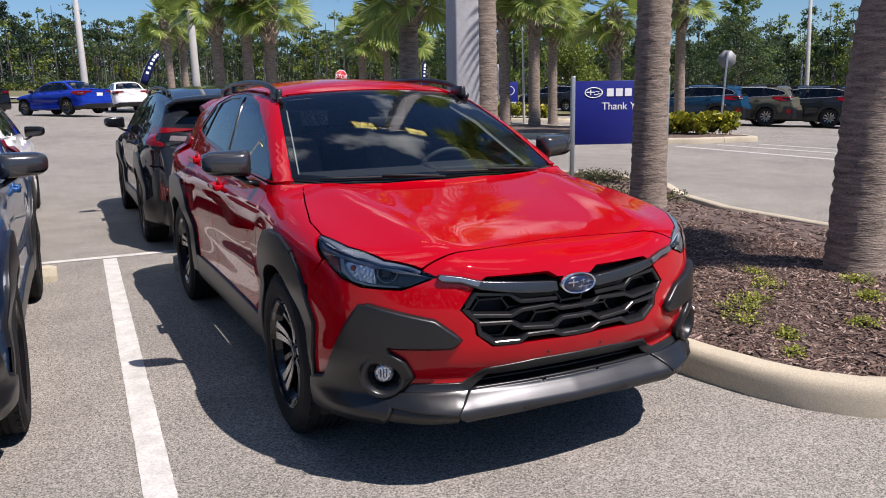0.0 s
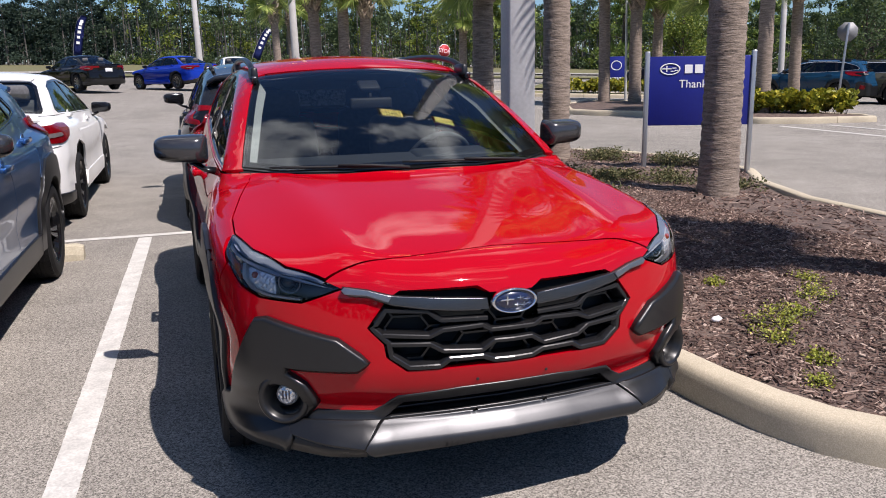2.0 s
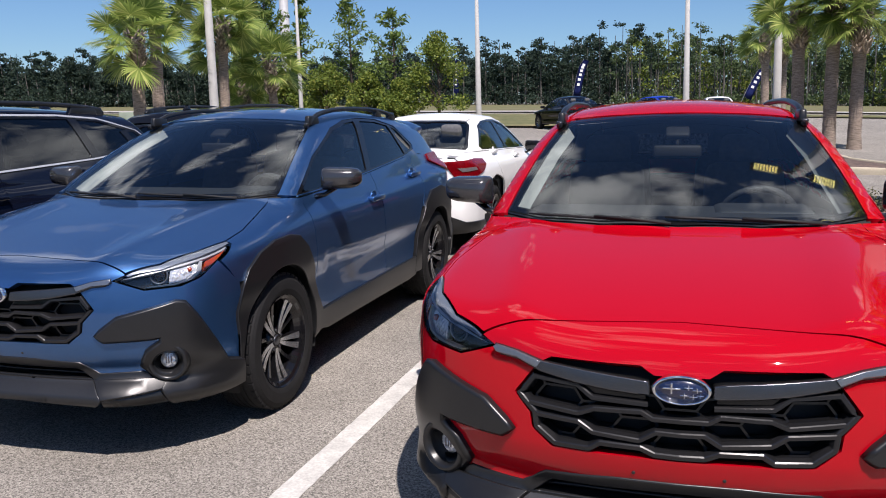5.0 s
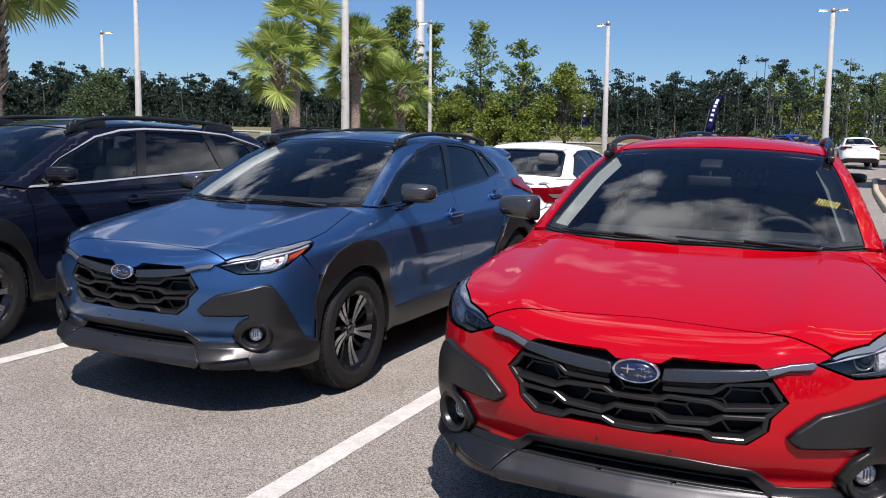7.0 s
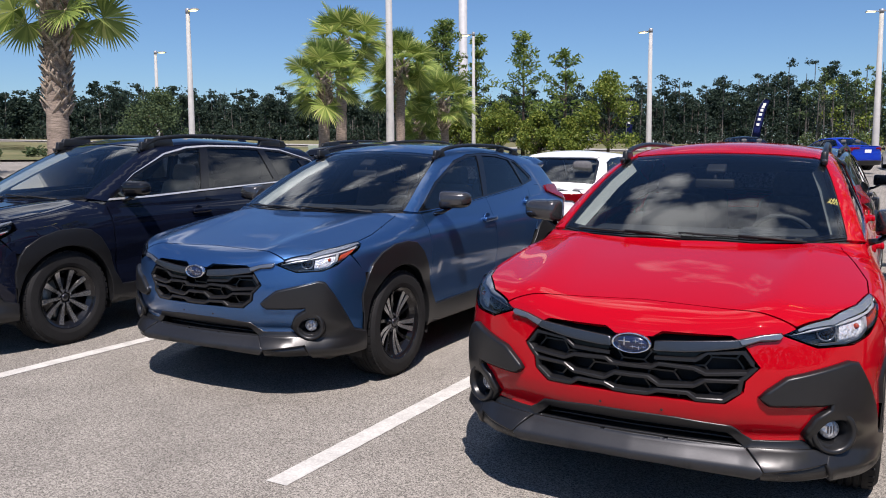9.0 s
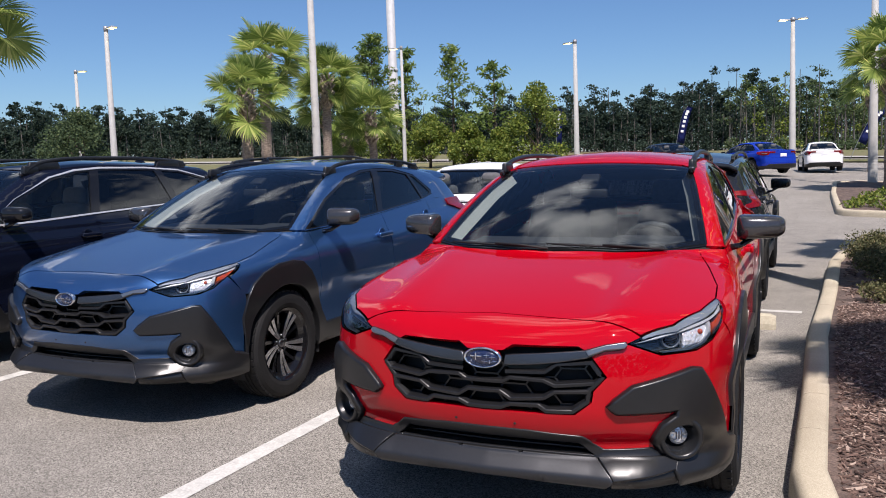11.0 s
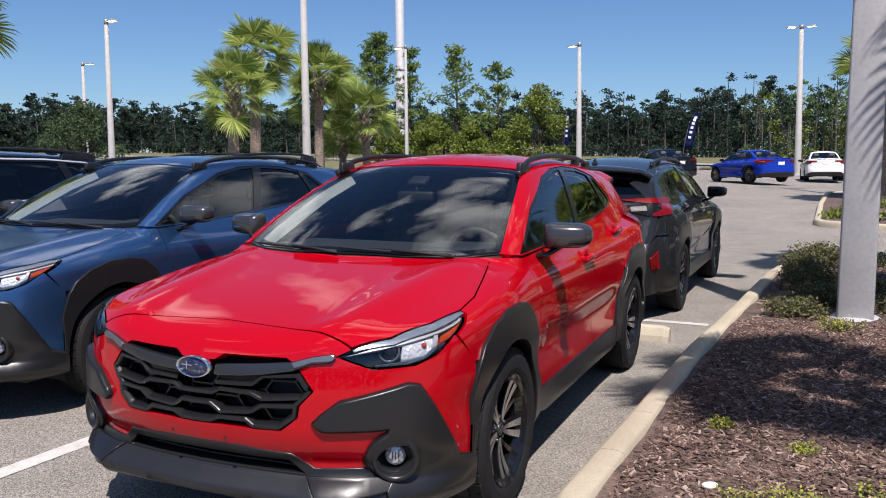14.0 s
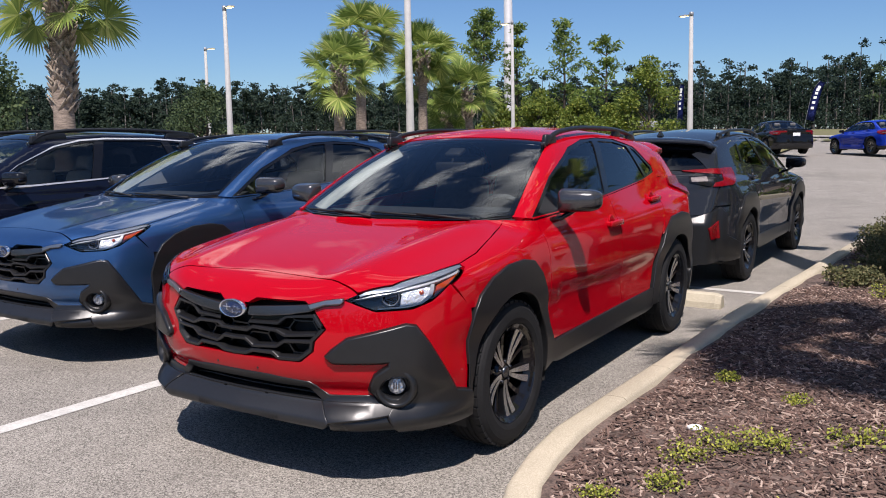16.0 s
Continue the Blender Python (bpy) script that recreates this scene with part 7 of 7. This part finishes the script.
for k, (x, y, w, h, mat, n) in enumerate([
        (1.90, 0.02, 0.12, 0.05, WEED, 7), (1.74, -0.10, 0.08, 0.04, WEED, 5), (2.05, 0.10, 0.09, 0.05, WEED, 6), (2.35, 0.30, 0.10, 0.05, WEED, 6), (2.60, 0.62, 0.08, 0.05, WEED, 5), (1.75, -0.42, 0.05, 0.04, WEED, 6), (1.55, -0.62, 0.04, 0.03, WEED, 5), (2.95, 0.10, 0.08, 0.05, WEED, 8), (2.2, -0.55, 0.05, 0.04, WEED, 6), (2.05, 0.75, 0.04, 0.04, WEED, 5), (1.65, 1.0, 0.04, 0.05, WEED, 5), (2.6, -0.25, 0.06, 0.05, WEED, 7), (3.1, -0.75, 0.09, 0.06, WEED, 9),
        (1.95, 4.5, 0.22, 0.13, SCRUB, 14), (2.15, 5.3, 0.28, 0.17, SCRUB, 16), (2.05, 6.2, 0.26, 0.24, SCRUB, 14), (1.95, 7.4, 0.24, 0.26, SCRUB, 14), (2.6, 5.9, 0.29, 0.09, SCRUB, 12), (2.9, 4.9, 0.34, 0.06, SCRUB, 14), (3.1, 4.3, 0.31, 0.05, SCRUB, 12), (3.7, 4.9, 0.26, 0.08, SCRUB, 12), (2.3, 3.8, 0.14, 0.10, WEED, 10), (2.8, 3.9, 0.16, 0.05, SCRUB, 9), (3.4, 5.6, 0.31, 0.06, SCRUB, 12), (4.3, 4.6, 0.34, 0.07, SCRUB, 10), (4.75, 4.1, 0.29, 0.07, SCRUB, 10), (2.2, 8.3, 0.3, 0.3, SCRUB, 16), (3.0, 8.6, 0.39, 0.10, SCRUB, 14), (4.6, 6.6, 0.33, 0.10, SCRUB, 12), (5.3, 6.0, 0.33, 0.10, SCRUB, 12)]):
    small = w < 0.15
    make_shrub("ground_plant", on_soil(x, y), w * (1.5 if small else 1.2), h * (0.8 if small else 1.0), 200 + k, mat, "low weedy yellow-green plant in the mulch" if mat is WEED else "low straggling green shrub in the mulch", n * (4 if small else 3), 18 if small else 60, 0.0125 if small else 0.024, "plant", "weeds")
# a pale stone in the mulch
bm = bmesh.new()
bmesh.ops.create_icosphere(bm, subdivisions=2, radius=1)
for q in bm.verts:
    q.co = Vector((q.co.x * 0.036, q.co.y * 0.024, q.co.z * 0.016)) * (1 + 0.2 * noise.noise(q.co * 2))
stone = part("stone", bm, SIGN_WHITE)
stone.matrix_basis = on_soil(1.68, 0.25) @ pose(0, 0, 0.02, 0, 0, 20)
tagged(stone, "small white stone lying on the mulch", "stone")

# ---- other islands ----
ISLE_B = [(2.15, 17.7), (2.3, 17.2), (3.4, 16.6), (5.0, 15.9), (5.7, 16.0), (5.5, 16.6), (4.6, 19.5), (4.4, 24), (4.9, 29), (3.6, 30.2), (2.6, 29.4), (2.3, 24)]
ISLE_C = [(10.0, 18.3), (10.4, 17.4), (11.5, 16.4), (12.0, 14.2), (12.3, 12.9), (13.4, 12.5), (15.4, 12.5), (15.9, 13.4), (15.6, 14.6), (15.2, 18.0), (14.8, 22.6), (13.2, 23.4), (11.2, 21.0)]
ISLE_D = [(12.5, 30.5), (14, 29.2), (19, 26.5), (20.2, 27), (19.6, 28.2), (15.5, 31.5), (13.2, 32)]
for poly, bed, lab in ((ISLE_B, MULCH, "bed of dark brown bark mulch"), (ISLE_C, MULCH, "bed of dark brown bark mulch"), (ISLE_D, GRASS, "grassy island bed")):
    make_kerb(poly, 4.0, "pale cast concrete kerb of a far island", detail=0.4)
    make_bed("island_bed", poly, bed, lab, 0.5)
hedge = "clipped yellow-green croton hedge plant"
for k in range(9):
    make_shrub("hedge_plant", stand(12.9 + 0.30 * k, 14.2 - 0.09 * k + 0.2 * (k % 2)), 0.45, 0.75, 300 + k, CROTON, hedge, 12, 40, 0.13, "shrub", "hedge plants")
for k in range(7):
    make_shrub("hedge_plant", stand(15.2 + 0.55 * k, 29.6 - 0.35 * k), 0.5, 0.75, 320 + k, CROTON, hedge, 12, 36, 0.14, "shrub", "hedge plants")
for k, (x, y) in enumerate(((2.7, 18.2), (3.4, 17.6), (3.1, 20.0), (3.7, 22.5), (5.0, 16.3))):
    make_shrub("ground_plant", stand(x, y), 0.5, 0.35, 340 + k, FRESH, "low green shrub in a far island", 14, 24, 0.07, "plant", "weeds")
for k in range(8):
    make_shrub("hedge_plant", stand(-41.5 + 1.0 * k, 22.5 + 1.6 * k), 0.7, 0.6, 360 + k, DARK_LEAF, "dark rounded shrub at the lawn's edge", 12, 30, 0.14, "shrub", "hedge plants")
far_line = "white traffic line on the far drive"
strip("lane_line", [(12.2, 12.1), (11.95, 6.2)], 0.15, LINE, far_line, "road marking")
strip("lane_line", [(13.45, 12.0), (13.35, 7.0)], 0.15, LINE, far_line, "road marking")
strip("lane_line", [(14.5, 11.6), (14.4, 7.5)], 0.15, LINE, far_line, "road marking")
strip("lane_line", [(15.6, 25.0), (22.0, 19.8)], 0.14, LINE, far_line, "road marking")
strip("lane_line", [(12.0, 26.5), (18.5, 21.0)], 0.14, LINE, far_line, "road marking")

# ---- the cars in the two rows ----
def repaint(car, old, fresh, label, group=""):
    """Gives a copied car another paint, on its own objects."""
    for ob in car.children_recursive:
        for s in ob.material_slots:
            if s.material in old:
                keep = old[s.material] if isinstance(old, dict) else fresh
                s.link = "OBJECT"
                s.material = keep
    return tagged(car, label, "car", group)


red = make_car("crossover", CROSSOVER, RED, pose(0, 0, 0), "glossy red compact crossover parked nose out beside the kerb", step=0.03)
blue = repaint(copy_thing(red, pose(-2.80, 0.62, 0, 0, 0, -1.7)), {RED: BLUE}, BLUE, "steel blue compact crossover parked nose out beside a red one")
grey = repaint(copy_thing(red, pose(0.06, 5.28 + 2.67, 0, 0, 0, 180 - 1.2)), {RED: GRAPHITE}, GRAPHITE, "dark grey compact crossover parked nose in behind the red one")

WAGON = dict(CROSSOVER)
WAGON.update(
    base=2.745, tyre=0.362,
    plan=([-1.0, -0.6, -0.3, 0, 0.5, 1.3, 2.0, 2.745, 3.3, 3.9], [0.86, 0.885, 0.90, 0.915, 0.90, 0.90, 0.905, 0.915, 0.90, 0.85]),
    top=([-1.0, -0.9, -0.8, -0.65, -0.4, -0.1, 0.15, 0.4, 1.5, 3.0, 3.75, 3.9], [0.86, 0.93, 0.97, 1.00, 1.04, 1.075, 1.10, 1.11, 1.11, 1.14, 1.13, 1.08]),
    tail=([0.2, 0.32, 0.5, 0.7, 0.85, 0.98, 1.08, 1.2], [3.72, 3.83, 3.87, 3.85, 3.82, 3.81, 3.78, 3.72]),
    cabin=([0.1, 0.5, 1.2, 2.0, 2.8, 3.3, 3.9], [0.80, 0.825, 0.835, 0.83, 0.82, 0.80, 0.75]), lean=0.42, belt=1.07,
    screen=([1.0, 1.09, 1.28, 1.50, 1.66], [0.02, 0.13, 0.50, 0.98, 1.42]),
    roof=([0.6, 1.0, 1.4, 1.8, 2.3, 2.9, 3.4, 3.7], [1.42, 1.545, 1.595, 1.61, 1.60, 1.57, 1.53, 1.49]), crown=0.15,
    back=([0.95, 1.08, 1.25, 1.45, 1.6], [3.84, 3.78, 3.62, 3.42, 3.27]), mirror=1.17, tread=0.79)
WAGON_OUT = dict(
    glass_front=[(0.52, 1.10), (0.82, 1.27), (1.22, 1.43), (1.50, 1.485), (1.665, 1.50), (1.50, 1.135), (0.66, 1.105)],
    glass_rear=[(1.77, 1.503), (2.1, 1.50), (2.40, 1.49), (2.48, 1.175), (1.60, 1.14)],
    glass_quarter=[(2.50, 1.483), (2.75, 1.465), (3.18, 1.36), (3.30, 1.28), (3.26, 1.235), (2.58, 1.18)],
    light=[(0.46, 1.088), (0.79, 1.285), (1.20, 1.45), (1.5, 1.507), (1.8, 1.524), (2.3, 1.517), (2.75, 1.487), (3.2, 1.378), (3.35, 1.28), (3.30, 1.222), (2.5, 1.158), (1.5, 1.12), (0.9, 1.095)],
    frame=[(0.36, 1.075), (0.74, 1.305), (1.12, 1.495), (1.40, 1.545), (1.80, 1.56), (2.3, 1.55), (2.8, 1.522), (3.2, 1.485), (3.40, 1.38), (3.58, 1.14), (3.0, 1.16), (2.4, 1.146), (1.5, 1.112), (0.9, 1.087), (0.44, 1.075)],
    door_front=[(0.44, 1.068), (0.455, 0.8), (0.47, 0.55), (0.50, 0.405), (1.617, 0.405), (1.575, 0.6), (1.537, 0.85), (1.517, 1.106), (0.9, 1.082)],
    door_rear=[(1.523, 1.106), (1.543, 0.85), (1.581, 0.6), (1.623, 0.405), (2.12, 0.405), (2.20, 0.6), (2.27, 0.74), (2.40, 0.93), (2.48, 1.145), (2.3, 1.138)],
    quarter=[(2.486, 1.145), (2.406, 0.93), (2.32, 0.78), (2.45, 0.80), (2.67, 0.84), (2.88, 0.80), (3.0, 0.70), (3.08, 0.55), (3.10, 0.50), (3.45, 0.52), (3.45, 0.90), (3.45, 1.14), (3.0, 1.154)],
    roof=[(0, 1.075), (0.3, 1.09), (0.50, 1.118), (0.55, 1.22), (0.565, 1.6), (0.562, 2.3), (0.55, 3.0), (0.52, 3.40), (0, 3.46)], mirror_cap=GLOSS)
wagon = make_car("wagon", WAGON, NAVY, pose(-5.50, 0.20, 0, 0, 0, -1.7), "blue-black estate car with bright window trim parked nose out", seat=PALE_CLOTH, out=WAGON_OUT, spokes=BLADE_SPOKES, step=0.04, trim=GLOSS, rails="solid", face=True, bright=True)
wagon_2 = repaint(copy_thing(wagon, pose(-5.6, 8.8, 0, 0, 0, 178)), {NAVY: BLACK}, BLACK, "black estate car parked nose in behind another")
for x, y, a, p, lab in ((23.12, 25.08, 204, TEAL, "teal blue estate car parked across the drive"), (24.44, 23.71, 204, OLIVE, "olive grey estate car parked across the drive"), (25.96, 21.94, 204, GRAPHITE, "dark grey estate car parked across the drive"), (27.4, 20.2, 204, NAVY, "blue-black estate car parked across the drive"), (26.0, 40.0, 204, GRAPHITE, "dark grey estate car parked far across the drive")):
    repaint(copy_thing(wagon, Matrix.Translation((x, y, rise(x, y))) @ pose(0, 0, 0, 0, 0, a)), {NAVY: p}, p, lab, "parked estate cars")

SEDAN = dict(CROSSOVER)
SEDAN.update(
    base=2.75, tyre=0.335, tread=0.785,
    plan=([-1.0, -0.6, -0.3, 0, 0.5, 1.3, 2.0, 2.75, 3.3, 3.95], [0.86, 0.88, 0.895, 0.90, 0.90, 0.905, 0.905, 0.90, 0.885, 0.83]),
    flank=([0.15, 0.25, 0.40, 0.55, 0.70, 0.82, 0.92, 1.02, 1.1], [0.07, 0.022, 0.012, 0.015, 0.0, 0.006, 0.03, 0.08, 0.13]),
    top=([-1.0, -0.9, -0.8, -0.65, -0.4, -0.1, 0.15, 0.4, 1.5, 2.6, 3.2, 3.75, 3.95], [0.72, 0.79, 0.82, 0.85, 0.90, 0.95, 0.98, 0.995, 1.01, 1.05, 1.075, 1.085, 1.03]),
    tail=([0.2, 0.32, 0.5, 0.7, 0.85, 0.98, 1.06, 1.2], [3.76, 3.86, 3.89, 3.86, 3.83, 3.84, 3.84, 3.80]),
    cabin=([0.1, 0.5, 1.2, 2.0, 2.6, 3.1, 3.5], [0.78, 0.80, 0.81, 0.805, 0.78, 0.74, 0.66]), lean=0.46, belt=0.99,
    screen=([0.92, 0.99, 1.18, 1.38, 1.55], [0.10, 0.22, 0.62, 1.12, 1.62]),
    roof=([0.7, 1.1, 1.5, 1.9, 2.3, 2.7, 3.0, 3.4], [1.32, 1.43, 1.475, 1.485, 1.46, 1.39, 1.31, 1.18]), crown=0.15,
    back=([0.98, 1.06, 1.2, 1.32, 1.45], [3.34, 3.22, 2.93, 2.66, 2.30]), back_bow=-0.30, mirror=1.03)
SEDAN_OUT = dict(
    glass_front=[(0.62, 1.022), (0.92, 1.17), (1.30, 1.325), (1.60, 1.375), (1.70, 1.38), (1.58, 1.05), (0.80, 1.027)],
    glass_rear=[(1.79, 1.383), (2.1, 1.37), (2.35, 1.325), (2.62, 1.11), (2.60, 1.085), (1.68, 1.055)], glass_quarter=None,
    light=[(0.55, 1.010), (0.90, 1.185), (1.29, 1.342), (1.6, 1.395), (1.9, 1.40), (2.15, 1.385), (2.40, 1.335), (2.72, 1.11), (2.66, 1.072), (2.0, 1.05), (1.5, 1.037), (0.9, 1.018)],
    frame=[(0.40, 1.0), (0.85, 1.20), (1.22, 1.378), (1.45, 1.425), (1.80, 1.44), (2.2, 1.425), (2.45, 1.385), (2.75, 1.27), (3.05, 1.10), (3.10, 1.065), (2.6, 1.06), (2.0, 1.041), (1.5, 1.029), (0.9, 1.010), (0.48, 0.995)],
    door_front=[(0.46, 0.99), (0.465, 0.8), (0.47, 0.55), (0.50, 0.415), (1.617, 0.415), (1.60, 0.6), (1.58, 0.85), (1.56, 1.024), (0.9, 1.004)],
    door_rear=[(1.566, 1.024), (1.586, 0.85), (1.606, 0.6), (1.623, 0.415), (2.12, 0.415), (2.20, 0.6), (2.30, 0.72), (2.45, 0.86), (2.52, 1.05), (2.0, 1.036)],
    quarter=[(2.526, 1.05), (2.456, 0.86), (2.32, 0.72), (2.45, 0.76), (2.67, 0.80), (2.88, 0.76), (3.0, 0.66), (3.06, 0.52), (3.08, 0.40), (3.42, 0.42), (3.42, 0.80), (3.40, 1.0), (3.05, 1.055), (2.6, 1.052)],
    roof=[(0, 1.235), (0.3, 1.25), (0.50, 1.285), (0.54, 1.45), (0.545, 1.8), (0.52, 2.2), (0.46, 2.40), (0, 2.44)],
    screen=[(0, 0.24), (0.3, 0.265), (0.55, 0.33), (0.67, 0.40), (0.65, 0.53), (0.57, 0.98), (0.515, 1.265), (0.3, 1.235), (0, 1.22)],
    fender=[(0.455, 0.985), (0.33, 0.975), (0.15, 0.95), (0.02, 0.925), (-0.20, 0.885), (-0.36, 0.85), (-0.385, 0.83), (-0.49, 0.76), (-0.425, 0.70), (-0.30, 0.70), (-0.15, 0.76), (0, 0.78), (0.15, 0.76), (0.30, 0.68), (0.40, 0.56), (0.43, 0.405), (0.494, 0.405), (0.464, 0.55), (0.459, 0.8)],
    rear_glass=SIDE, mirror_cap=GLOSS)
sedan = make_car("sedan", SEDAN, WHITE, pose(-2.70, 8.74, 0, 0, 0, 178.5), "white four-door saloon parked nose in with red tail lamps", out=SEDAN_OUT, spokes=BLADE_SPOKES, step=0.045, rails=None, tail="boot", face=False, clad=False)
for x, y, a, p, lab in ((-1.4, 38.8, 217, ROYAL, "bright blue saloon parked across the drive"), (-5.2, 37.4, 213, BLACK, "black saloon parked across the drive"), (2.5, 44.5, 184, WHITE, "white saloon parked facing the lawn")):
    repaint(copy_thing(sedan, stand(x, y, a)), {WHITE: p}, p, lab, "far saloons")
